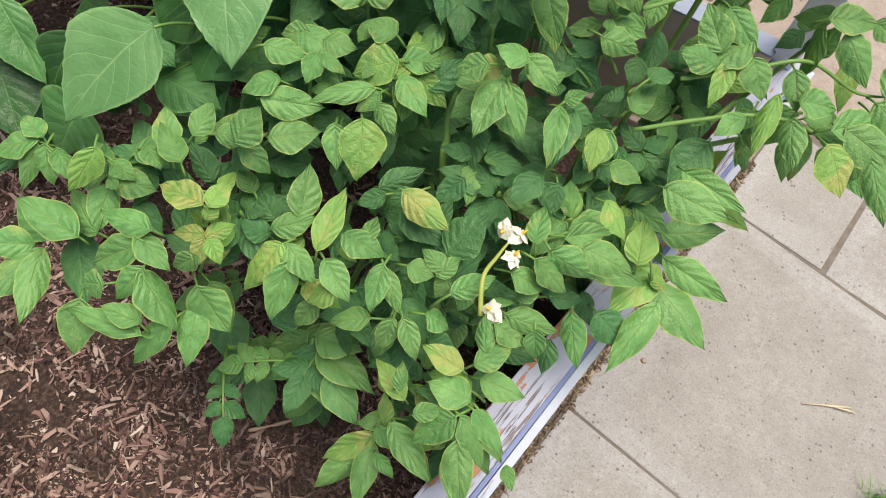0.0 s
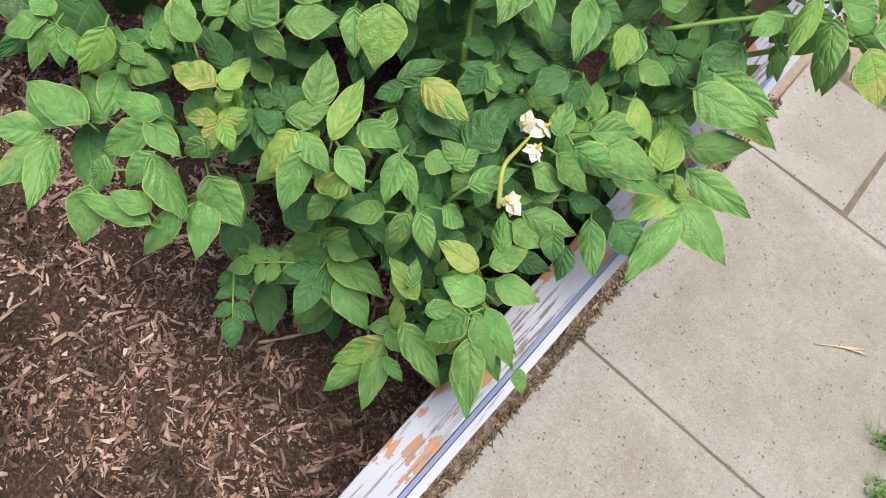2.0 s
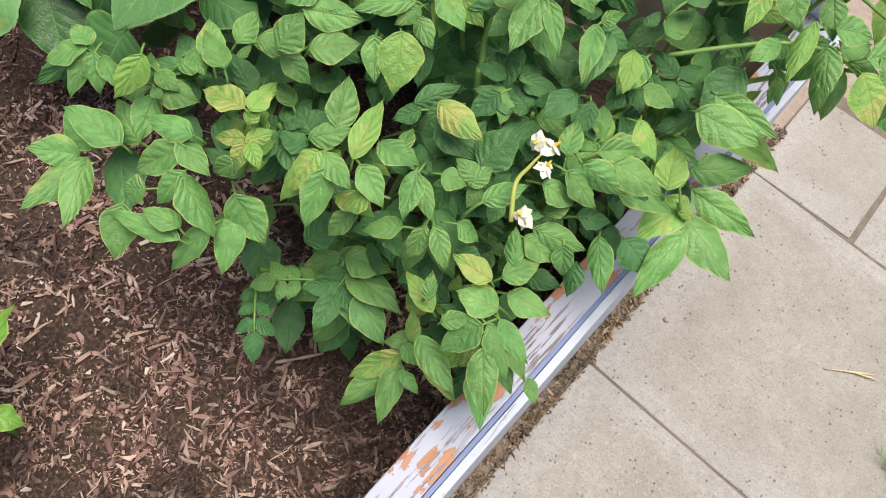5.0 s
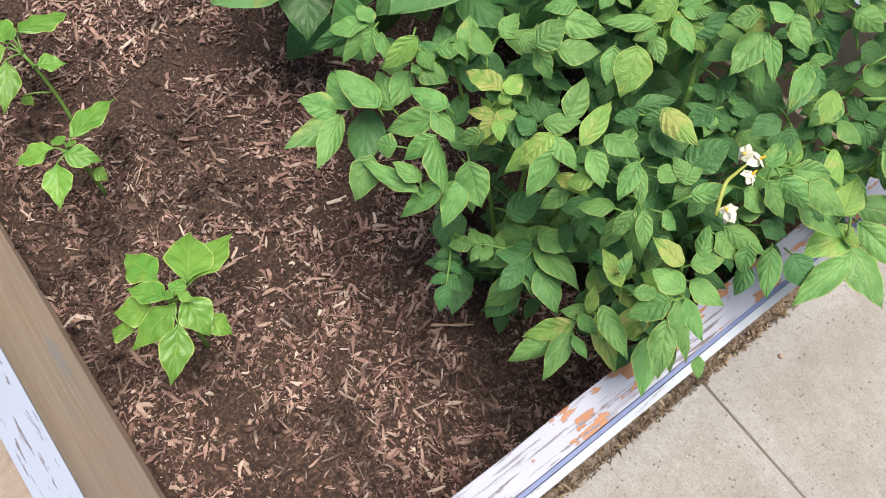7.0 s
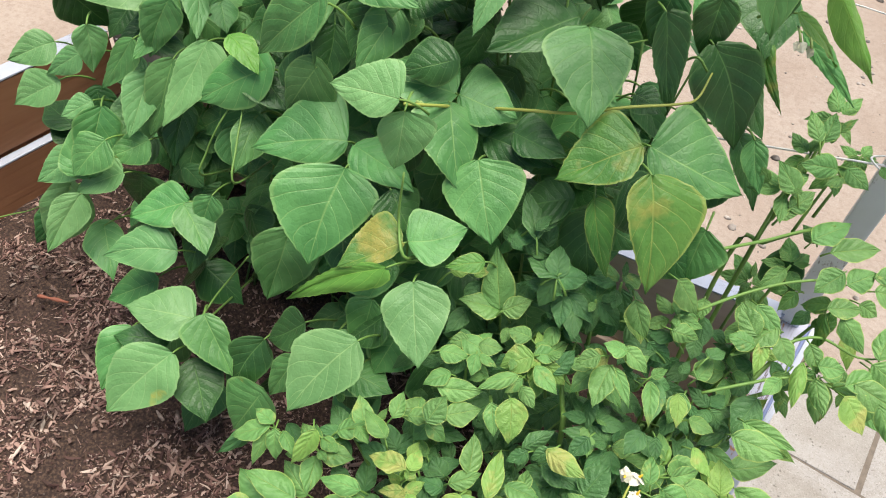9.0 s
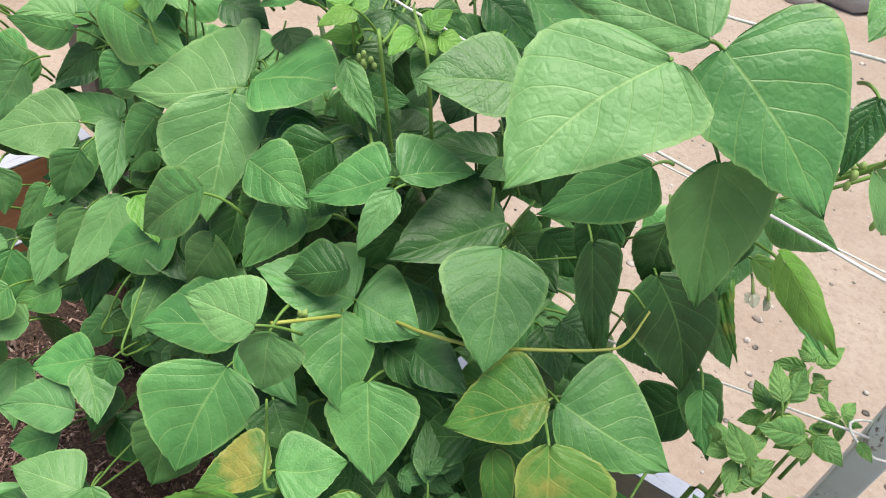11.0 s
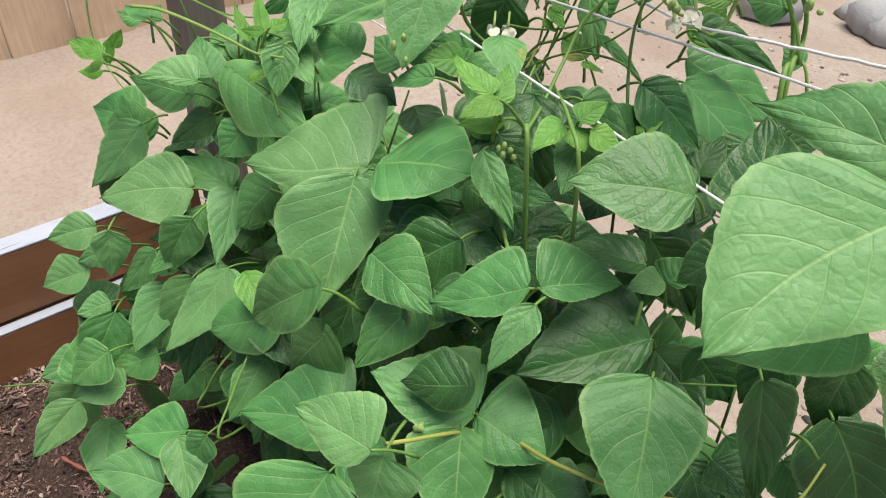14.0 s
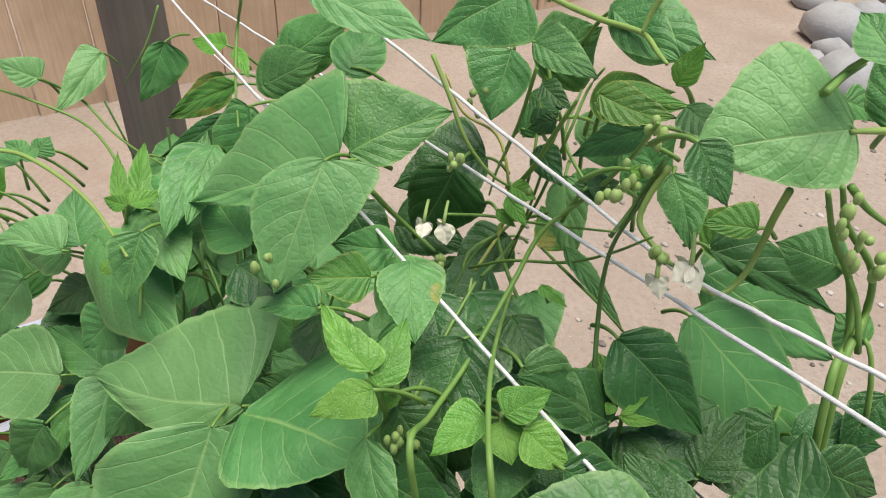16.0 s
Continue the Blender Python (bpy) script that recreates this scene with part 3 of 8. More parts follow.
def build_fence():
    f = thing("plank_fence", "pale tan wooden plank wall standing on the dirt", "fence", (-3.98, 0, 0))
    me = []
    for k in range(3):
        bm = block(-0.012, -0.146, -0.05, 0.012, 0.146, 1.9, 0.003, 12, 0.004, 20 + k)
        m = bpy.data.meshes.new("plank")
        bm.to_mesh(m)
        bm.free()
        m.materials.append(FENCE)
        me.append(m)
    for i in range(34):
        child("plank", me[i % 3], f, pose(0.012 * ((i * 7) % 3 - 1) - 0.035 * (i * 0.05), -3.0 + 0.298 * i, 0, 0, 0.25 * ((i * 5) % 3 - 1), 1.5 * ((i * 11) % 5 - 2)))
    part("rail", block(-0.09, -3.1, 1.45, -0.03, 7.0, 1.54, 0.004), FENCE, f)


build_fence()

# ---------------------------------------------------------------- leaves
BEAN_OUT = ((0, 0), (0.02, 0.30), (0.06, 0.55), (0.13, 0.80), (0.22, 0.95), (0.32, 1.0), (0.45, 0.92), (0.58, 0.75), (0.70, 0.53), (0.82, 0.29), (0.92, 0.11), (1, 0))
POTATO_OUT = ((0, 0), (0.05, 0.36), (0.12, 0.66), (0.22, 0.91), (0.34, 1.0), (0.47, 0.95), (0.60, 0.80), (0.72, 0.60), (0.83, 0.37), (0.93, 0.15), (1, 0))
PEPPER_OUT = ((0, 0.0), (0.06, 0.14), (0.14, 0.42), (0.26, 0.80), (0.38, 1.0), (0.52, 0.92), (0.66, 0.66), (0.80, 0.36), (0.91, 0.14), (1, 0))


def leaf_mesh(name, outline, width, left, right, fold, droop, wave, cup, seed, mat, back=0.05, swelling=0.1):
    """A leaf blade of length 1 from the origin along +y, its upper side towards +z."""
    us = [0, 0.012, 0.03, 0.06, 0.1, 0.15, 0.2, 0.26, 0.32, 0.38, 0.44, 0.5, 0.56, 0.62, 0.68, 0.74, 0.79, 0.84, 0.88, 0.92, 0.95, 0.98, 1.0]
    vs = [-1, -0.72, -0.4, -0.12, 0, 0.12, 0.4, 0.72, 1]
    pu, pw = zip(*outline)
    verts, uvs, faces = [], [], []
    for u in us:
        soft = 0.07 * min(1.0, 8 * u, 6 * (1 - u))
        w = sum(np.interp(u + soft * k / 3, pu, pw) for k in range(-3, 4)) / 7 * width * 0.5
        for v in vs:
            k = left if v < 0 else right
            x = v * w * k
            av = abs(v)
            rip = wave * av ** 1.5 * math.sin(u * 21 + seed + (2.0 if v < 0 else 0)) * (1 - u * 0.5)
            swell = -wave * swelling * math.cos((u ** 0.85 - 0.34 * av) * 2 * math.pi * 5.5) * min(1, 3 * av) * (1 - av * 0.5)
            z = fold * abs(x) - cup * (x * x) * 2.2 - droop * u * u + rip + swell
            z += 0.025 * noise.noise((u * 2.5 + seed, v * 1.5, seed * 0.7))
            y = u - 0.02 * av + 0.003 * math.sin(u * 40 + seed) * av ** 4 - back * av * max(0.0, 1 - u / 0.22)
            x += 0.009 * math.sin(u * 17 + seed * 2) * av ** 3
            verts.append((x + 0.06 * math.sin(seed) * u * u, y, z))
            uvs.append(((v + 1) / 2, u))
    nv = len(vs)
    for i in range(len(us) - 1):
        for j in range(nv - 1):
            faces.append((i * nv + j, i * nv + j + 1, (i + 1) * nv + j + 1, (i + 1) * nv + j))
    return mesh_of(name, verts, faces, mat, True, uvs)


def leaf_set(outline, width, mats, n, wave, asym=0.0, seed=0, folds=(-0.1, 0.22), cups=0.35, back=0.05, swelling=0.1):
    r = random.Random(seed)
    made = {}
    for key, mat in mats.items():
        made[key] = [leaf_mesh("leaflet", outline, width * r.uniform(0.92, 1.08), 1 + asym * ((i % 3) - 1), 1 - asym * ((i % 3) - 1), r.uniform(folds[0], folds[1]), r.uniform(0.05, 0.3), wave * r.uniform(0.6, 1.3),
                               r.uniform(0.1, cups), r.uniform(0, 30), mat, back, swelling) for i in range(n)]
    return made


BEAN_SET = leaf_set(BEAN_OUT, 0.86, {"g": BEAN, "p": BEAN_PALE, "s": BEAN_SICK, "y": BEAN_YOUNG, "d": BEAN_SHADED}, 8, 0.010, 0.14, 1, (-0.08, 0.25), 0.4, 0.13)
POTATO_SET = leaf_set(POTATO_OUT, 0.62, {"g": POTATO, "d": POTATO_SHADED, "s": POTATO_SICK}, 8, 0.016, 0.06, 2, (-0.05, 0.35), 0.8, 0.04, 0.3)
PEPPER_SET = leaf_set(PEPPER_OUT, 0.50, {"g": PEPPER}, 6, 0.034, 0.05, 3, (0.05, 0.5), 0.8, 0.0)


def blade(meshes, base, tip, facing, parent, origin, width=1.0, pick=None, name="leaflet"):
    """Lay one shared leaf mesh from base to tip, its upper side towards facing."""
    base, tip = Vector(base), Vector(tip)
    y = tip - base
    ln = y.length
    y.normalize()
    z = Vector(facing) - y * Vector(facing).dot(y)
    z = z.normalized() if z.length > 1e-4 else y.orthogonal().normalized()
    x = y.cross(z)
    m = Matrix((x * ln * width, y * ln, z * ln)).transposed().to_4x4()
    m.translation = base - Vector(origin)
    me = meshes[(rng.randrange(len(meshes)) if pick is None else pick) % len(meshes)]
    return child(name, me, parent, m)


class Plant:
    """A plant: an empty at its foot, with stems, leaf stalks and blades under it."""

    def __init__(self, name, label, category, foot, group="", stem=STEM):
        self.foot, self.stem = Vector(foot), stem
        self.ob = thing(name, label, category, foot, group)

    def tube(self, name, points, radii, mat=None, sides=6, label=""):
        v, f = tube([Vector(p) - self.foot for p in points], radii, sides)
        return child(name, mesh_of(name, v, f, mat or self.stem), self.ob, None, label)

    def blade(self, meshes, base, tip, facing, width=1.0, pick=None, parent=None):
        return blade(meshes, base, tip, facing, parent or self.ob, self.foot, width, pick)


def bean_leaf(plant, node, joint, toward, facing, size, kind="g", petiole=True):
    """Three leaflets on a long stalk: the middle one towards `toward`, one to each side."""
    node, joint, f = Vector(node), Vector(joint), Vector(facing).normalized()
    stalk = plant.tube("leaf_stalk", arc(node, joint, 0.15 * (joint - node).length, 6), (0.0022, 0.0016), None, 5) if petiole else plant.ob
    d = Vector(toward) - f * Vector(toward).dot(f)
    d.normalize()
    s = d.cross(f)
    for k, (a, ln) in enumerate(((0, 1.0), (1.75, 0.92), (-1.75, 0.92))):
        way = d * math.cos(a) + s * math.sin(a) - f * rng.uniform(0.1, 0.45)
        b = joint + (d * 0.16 * size if k == 0 else way.normalized() * 0.03 * size)
        ff = f + s * math.sin(a) * 0.25 + Vector((rng.gauss(0, 0.12), rng.gauss(0, 0.12), 0))
        plant.blade(BEAN_SET[kind], b, b + way.normalized() * size * ln * rng.uniform(0.9, 1.08), ff, 1.0, None, stalk)
    return stalk


def potato_leaf(plant, base, tip, facing, size, kind="g", pairs=3):
    """A feathered leaf: a terminal leaflet and pairs of smaller ones along the stalk."""
    base, tip, f = Vector(base), Vector(tip), Vector(facing).normalized()
    pts = arc(base, tip, 0.12 * (tip - base).length, 6)
    stalk = plant.tube("leaf_stalk", pts, (0.0022, 0.0010), None, 5)
    d = (pts[-1] - pts[-2]).normalized()
    plant.blade(POTATO_SET[kind], tip, tip + (d - Vector((0, 0, 0.25))).normalized() * size, f, 1.0, None, stalk)
    for k in range(pairs):
        i = 5 - k * 1.35
        p = pts[int(i)].lerp(pts[min(6, int(i) + 1)], i - int(i))
        s = d.cross(f).normalized()
        ln = size * (0.86 - 0.14 * k)
        for sg in (-1, 1):
            way = (d * 0.62 + s * sg - f * rng.uniform(-0.05, 0.4)).normalized()
            plant.blade(POTATO_SET[kind], p + way * 0.05 * ln, p + way * ln * rng.uniform(0.85, 1.1), f + s * sg * 0.15 + Vector((rng.gauss(0, 0.15), rng.gauss(0, 0.15), 0)), 1.0, None, stalk)
    return stalk


TOWARD_LIGHT = Vector((0.45, -0.45, 0.85))


# ---------------------------------------------------------------- beans
def build_beans():
    r = random.Random(5)
    feet = [(-1.32, 0.46), (-1.08, 0.50), (-0.84, 0.52), (-0.62, 0.55), (-0.42, 0.57)]
    plants = []
    for i, (x, y) in enumerate(feet):
        foot = (x, y, soil_height(x, y) - 0.01)
        p = Plant("bean_plant", "climbing bean plant with broad green leaves winding up strings", "bean plant", foot, "climbing beans", STEM)
        plants.append(p)
        for k in range(2):
            ex, ez = x + r.uniform(-0.18, 0.18), r.uniform(1.0, 1.2) - 0.1 * (i == 0)
            ey = 0.72 + r.uniform(-0.06, 0.1)
            pts = []
            for q in range(15):
                t = q / 14
                pts.append((x + (ex - x) * t + 0.02 * math.sin(7 * t + k * 2), y + (ey - y) * min(1, t * 1.5) + 0.02 * math.cos(9 * t + k), foot[2] + (ez - foot[2]) * t))
            p.tube("vine", pts, (0.0034, 0.0018), STEM_DARK if k == 1 else STEM)
            for q in range(2, 13):
                n = Vector(pts[q])
                a = r.uniform(-3.3, 0.2)
                out = Vector((math.cos(a), math.sin(a), r.uniform(-0.1, 0.4))).normalized()
                joint = n + out * r.uniform(0.03, 0.08)
                joint.y = max(joint.y, 0.36 + 0.28 * (joint.z - 0.3))
                if joint.z < 0.36 or joint.z > 1.32:
                    continue
                if joint.z > 0.95:
                    # leaves at the back of the tangle, behind the strings
                    if not -1.2 < joint.x < -0.45:
                        continue
                    joint.y = r.uniform(0.76, 0.92)
                bean_leaf(p, n, joint, out - Vector((0, 0, r.uniform(0.2, 0.9))), TOWARD_LIGHT + Vector((r.gauss(0, 0.3), r.gauss(0, 0.3), 0)), r.uniform(0.06, 0.095), "g")
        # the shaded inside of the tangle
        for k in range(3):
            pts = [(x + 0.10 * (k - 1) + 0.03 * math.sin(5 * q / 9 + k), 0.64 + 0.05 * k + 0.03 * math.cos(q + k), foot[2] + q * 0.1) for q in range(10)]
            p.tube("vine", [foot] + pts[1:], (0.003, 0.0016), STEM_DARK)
            for q in range(1, 9):
                n = Vector(pts[q])
                a = r.uniform(0, 6.28)
                out = Vector((math.cos(a), math.sin(a) * 0.6, r.uniform(-0.2, 0.3))).normalized()
                joint = n + out * r.uniform(0.04, 0.1)
                joint.y = min(0.88, max(joint.y, 0.52 + 0.15 * joint.z))
                joint.x = min(-0.40, joint.x)
                bean_leaf(p, n, joint, out - Vector((0, 0, r.uniform(0.1, 0.7))), TOWARD_LIGHT + Vector((r.gauss(0, 0.35), r.gauss(0, 0.35), 0)), r.uniform(0.08, 0.11), "g")
    return plants


beans = build_beans()


def build_potatoes():
    r = random.Random(9)
    plants = []
    for x, y in ((-0.30, 0.22), (-0.20, 0.42), (-0.14, 0.56)):
        foot = (x, y, soil_height(x, y) - 0.01)
        p = Plant("potato_plant", "bushy potato plant with puckered green leaflets yellowing at the margins", "potato plant", foot, "potato plants")
        plants.append(p)
        for k in range(7):
            a = 2 * math.pi * k / 7 + r.uniform(-0.3, 0.3)
            h, sp = r.uniform(0.28, 0.42), r.uniform(0.05, 0.15)
            end = Vector((x + math.cos(a) * sp, y + math.sin(a) * sp, foot[2] + h))
            pts = arc(foot, end, 0.03, 8)
            p.tube("stem", pts, (0.006, 0.003))
            for q in range(2, 9, 2):
                for _ in range(1):
                    b = r.uniform(0, 6.28)
                    out = Vector((math.cos(b), math.sin(b), r.uniform(-0.1, 0.4)))
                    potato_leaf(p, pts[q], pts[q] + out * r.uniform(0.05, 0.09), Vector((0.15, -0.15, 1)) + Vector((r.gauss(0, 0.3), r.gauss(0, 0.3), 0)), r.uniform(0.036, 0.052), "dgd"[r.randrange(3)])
    return plants


potatoes = build_potatoes()



WALK_SIDE = Vector((0.0, -0.05, 1.85))


def bean_blade(i, kind, bx, by, bz, tx, ty, tz, w):
    """One broad leaflet on a short stalk that comes from the vines behind it."""
    p, b = beans[i], Vector((bx, by, bz))
    back = Vector((p.foot.x - bx, 0.62 - by, 0)) * 0.12 + Vector((rng.uniform(-0.01, 0.01), 0.035, -0.03))
    if bz > 1.0:
        back = Vector(((p.foot.x - bx) * 0.3 + rng.uniform(-0.03, 0.03), 0.05 if by < 0.75 else 0.0, -rng.uniform(0.035, 0.06)))
    stalk = p.tube("leaf_stalk", arc(b + back, b, 0.012, 6), (0.0022, 0.0015), None, 5)
    t = Vector((tx, ty, tz))
    p.blade(BEAN_SET[kind], b, b + (t - b) * 1.08, (WALK_SIDE - b).normalized() + Vector((rng.gauss(0, 0.10), rng.gauss(0, 0.10), 0.2)), w * 1.18, None, stalk)
    # older, shaded leaves under the outer ones
    if bz < 1.16 and kind != "y":
        for _ in range((2 if by > 0.3 else 1) if bx > -0.85 and rng.random() < 0.8 else 0):
            away = (b - WALK_SIDE).normalized() * rng.uniform(0.10, 0.22)
            c = b + away + Vector((rng.gauss(0, 0.045), rng.gauss(0, 0.03), rng.gauss(0, 0.045)))
            if c.z > soil_height(c.x, c.y) + 0.06 and c.y < 0.8 and c.x > -1.36:
                way = (t - b).normalized() + Vector((rng.gauss(0, 0.5), rng.gauss(0, 0.3), rng.gauss(0, 0.4)))
                end = c + way.normalized() * rng.uniform(0.07, 0.105)
                end.z = max(end.z, soil_height(end.x, end.y) + 0.03)
                p.blade(BEAN_SET["g"], c, end, (WALK_SIDE - c).normalized() + Vector((rng.gauss(0, 0.3), rng.gauss(0, 0.3), 0.3)), 1.15, None, stalk)


def potato_blade(i, kind, bx, by, bz, tx, ty, tz, w):
    """One puckered leaflet on a short stalk."""
    p, b = potatoes[i], Vector((bx, by, bz))
    back = (b - Vector((tx, ty, tz))).normalized() * 0.02 + Vector((0, 0, -0.018))
    stalk = p.tube("leaf_stalk", arc(b + back, b, 0.003, 3), (0.0018, 0.0012), None, 5)
    t = Vector((tx, ty, tz))
    p.blade(POTATO_SET[kind], b, b + (t - b) * 1.28, (WALK_SIDE - b).normalized() + Vector((rng.gauss(0, 0.28), rng.gauss(0, 0.28), 0.3)), min(1.15, w * 0.9), None, stalk)
    # smaller leaflets beside it, and below it ones with shade put into their colour
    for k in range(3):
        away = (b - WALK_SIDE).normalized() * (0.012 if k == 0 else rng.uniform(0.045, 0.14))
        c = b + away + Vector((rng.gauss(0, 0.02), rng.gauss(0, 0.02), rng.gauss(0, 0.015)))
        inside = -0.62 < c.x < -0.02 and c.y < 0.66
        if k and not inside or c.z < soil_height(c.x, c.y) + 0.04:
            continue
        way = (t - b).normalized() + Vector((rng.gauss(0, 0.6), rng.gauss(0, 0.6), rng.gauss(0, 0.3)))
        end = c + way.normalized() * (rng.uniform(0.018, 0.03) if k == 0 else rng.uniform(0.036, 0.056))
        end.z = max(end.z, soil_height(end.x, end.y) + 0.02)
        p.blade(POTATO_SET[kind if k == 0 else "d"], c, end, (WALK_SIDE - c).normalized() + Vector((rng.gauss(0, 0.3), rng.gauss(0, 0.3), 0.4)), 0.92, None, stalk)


def potato_rosette(i, kind, x, y, z, size):
    """The leafy top of a shoot: leaflets spread round its tip, small folded ones inside."""
    p, c = potatoes[i], Vector((x, y, z))
    f = ((WALK_SIDE - c).normalized() * 0.8 + Vector((rng.gauss(0, 0.2), rng.gauss(0, 0.2), 0.6))).normalized()
    low = c.lerp(p.foot, 0.2)
    stalk = p.tube("stem", arc(Vector((low.x, low.y, max(low.z, c.z - 0.09))), c, 0.006, 5), (0.0026, 0.0018), None, 6)
    a = f.orthogonal().normalized()
    b = f.cross(a)
    turn = rng.uniform(0, 6.28)
    for k in range(7):
        t = turn + k * 2.4
        d = a * math.cos(t) + b * math.sin(t)
        ln = size * (rng.uniform(0.8, 1.15) if k < 5 else rng.uniform(0.4, 0.55))
        way = (d + f * (rng.uniform(-0.35, 0.15) if k < 5 else rng.uniform(0.3, 0.8))).normalized()
        s = c + way * 0.18 * size - f * (0.006 * (k % 3) if k < 5 else -0.004)
        s.x = min(s.x, -0.03) if y < 0.5 else s.x
        p.blade(POTATO_SET[kind if rng.random() < 0.8 else "g"], s, s + way * ln, f * 1.3 - d * 0.3 + Vector((rng.gauss(0, 0.2), rng.gauss(0, 0.2), 0)), rng.uniform(0.85, 1.1), None, stalk)


def half_width(u, widest):
    """The width of one half of a bean leaflet at u, 1 at its widest place: a rounded shoulder, then a convex run to the pointed tip."""
    if u < widest:
        foot = 0.10 + max(0.0, 0.22 - widest) * 1.6
        return foot + (1 - foot) * (1 - (1 - u / widest) ** 2.2) ** 0.8
    return 1 - ((u - widest) / (1 - widest)) ** 1.55


def broad_leaf_mesh(left, right, left_at, right_at, seed, mat):
    """A broad bean leaflet of length 1 along +y with its own width on each side of the midrib, swollen between the side veins.
    A half that is widest close to the stalk reaches back past it."""
    r = random.Random(seed)
    us = [0, 0.01, 0.025, 0.05, 0.08, 0.115, 0.155] + [0.155 + 0.845 * k / 25 for k in range(1, 26)]
    vs = [-1, -0.86, -0.66, -0.44, -0.22, -0.07, 0, 0.07, 0.22, 0.44, 0.66, 0.86, 1]
    fold, droop, cup, twist, wave = r.uniform(-0.05, 0.16), r.uniform(0.0, 0.12), r.uniform(0.05, 0.26), r.gauss(0, 0.08), r.uniform(0.006, 0.016)
    s, bend = r.uniform(0, 40), r.gauss(0, 0.03)
    verts, uvs, faces = [], [], []
    for u in us:
        for v in vs:
            av = abs(v)
            at = left_at if v < 0 else right_at
            w = half_width(u, at)
            x = v * w * (left if v < 0 else right)
            run = u ** 0.85 - 0.34 * av
            pillow = 0.013 * (0.5 - 0.5 * math.cos(run * 2 * math.pi * 6)) ** 0.7 * min(1, 4 * av) * (1 - av ** 4)
            z = fold * abs(x) - cup * x * x + droop * (0.3 - u * u) * min(1, u * 4) + twist * x * u + pillow
            z += wave * av ** 2 * math.sin(u * 15 + s + (2 if v < 0 else 0)) * (1 - 0.5 * u)
            z += 0.03 * noise.noise((u * 2.6 + s, v * 1.6, s * 0.7)) + 0.008 * noise.noise((u * 8 + s, v * 5, s))
            y = u - (0.01 + max(0.0, 0.24 - at) * 0.9) * av ** 1.3 * max(0.0, 1 - u / 0.26) * w - 0.012 * av
            edge = 0.010 * noise.noise((u * 9, v, s)) * av ** 4 + 0.004 * math.sin(u * 70 + s) * av ** 6
            verts.append((x + bend * math.sin(math.pi * u) + edge, y + edge, z))
            uvs.append(((v + 1) / 2, u))
    n = len(vs)
    for i in range(len(us) - 1):
        for j in range(n - 1):
            faces.append((i * n + j, i * n + j + 1, (i + 1) * n + j + 1, (i + 1) * n + j))
    return mesh_of("leaflet", verts, faces, mat, True, uvs)


BEAN_MATS = {"g": BEAN, "m": BEAN_HALF_SHADE, "p": BEAN_PALE, "s": BEAN_SICK, "y": BEAN_YOUNG, "d": BEAN_SHADED}
leaf_count = [0]


def bean_leaflet(i, kind, base, tip, facing, left, right, left_at=None, right_at=None):
    """One broad leaflet of its own shape, on a short stalk from the tangle behind it, with a leaf below whose shade is
    put into its colour.
    """
    leaf_count[0] += 1
    p, b, t, f = beans[i], Vector(base), Vector(tip), Vector(facing)
    y = (t - b).normalized()
    back = -y * 0.014 - f * rng.uniform(0.03, 0.05) + Vector(((p.foot.x - b.x) * 0.06, 0.012, -0.01))
    stalk = p.tube("leaf_stalk", arc(b + back, b, 0.004, 6), (0.0020, 0.0014), None, 5)
    lean = (left - right) / max(left, right)
    left_at = left_at or (0.17 if lean > 0.25 else 0.34 if lean < -0.25 else 0.29)
    right_at = right_at or (0.17 if lean < -0.25 else 0.34 if lean > 0.25 else 0.29)
    p.blade([broad_leaf_mesh(left, right, left_at, right_at, leaf_count[0], BEAN_MATS[kind])], b, t, f, 1.0, 0, stalk)
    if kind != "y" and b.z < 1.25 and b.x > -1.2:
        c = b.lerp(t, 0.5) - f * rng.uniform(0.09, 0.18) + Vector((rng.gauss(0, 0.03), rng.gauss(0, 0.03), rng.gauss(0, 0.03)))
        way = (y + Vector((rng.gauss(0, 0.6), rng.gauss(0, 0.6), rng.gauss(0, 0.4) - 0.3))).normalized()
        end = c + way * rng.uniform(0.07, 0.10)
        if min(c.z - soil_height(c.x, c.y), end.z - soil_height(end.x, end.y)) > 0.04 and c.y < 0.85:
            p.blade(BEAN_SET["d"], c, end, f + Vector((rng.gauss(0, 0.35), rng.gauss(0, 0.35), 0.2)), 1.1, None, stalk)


def potato_leaflet(i, kind, base, tip, facing, width):
    """One puckered leaflet of a feathered leaf, with shaded ones below it, their shade put into the leaf colour."""
    p, b, t, f = potatoes[i], Vector(base), Vector(tip), Vector(facing)
    y = (t - b).normalized()
    stalk = p.tube("leaf_stalk", arc(b - y * 0.010 - f * 0.016, b + y * 0.002, 0.001, 3), (0.0014, 0.0010), None, 5)
    p.blade(POTATO_SET[kind], b, b + (t - b) * 1.03, f, min(1.5, width / 0.62 * 1.04), None, stalk)
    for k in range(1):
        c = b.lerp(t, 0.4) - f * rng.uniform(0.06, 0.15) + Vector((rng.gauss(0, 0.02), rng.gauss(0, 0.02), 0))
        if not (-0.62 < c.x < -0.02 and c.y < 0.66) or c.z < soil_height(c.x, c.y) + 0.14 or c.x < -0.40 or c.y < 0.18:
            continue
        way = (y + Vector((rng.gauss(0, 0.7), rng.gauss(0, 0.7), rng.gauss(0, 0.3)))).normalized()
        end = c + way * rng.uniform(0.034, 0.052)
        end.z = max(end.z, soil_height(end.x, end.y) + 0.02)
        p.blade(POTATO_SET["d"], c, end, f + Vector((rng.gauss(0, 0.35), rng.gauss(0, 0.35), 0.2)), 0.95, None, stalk)



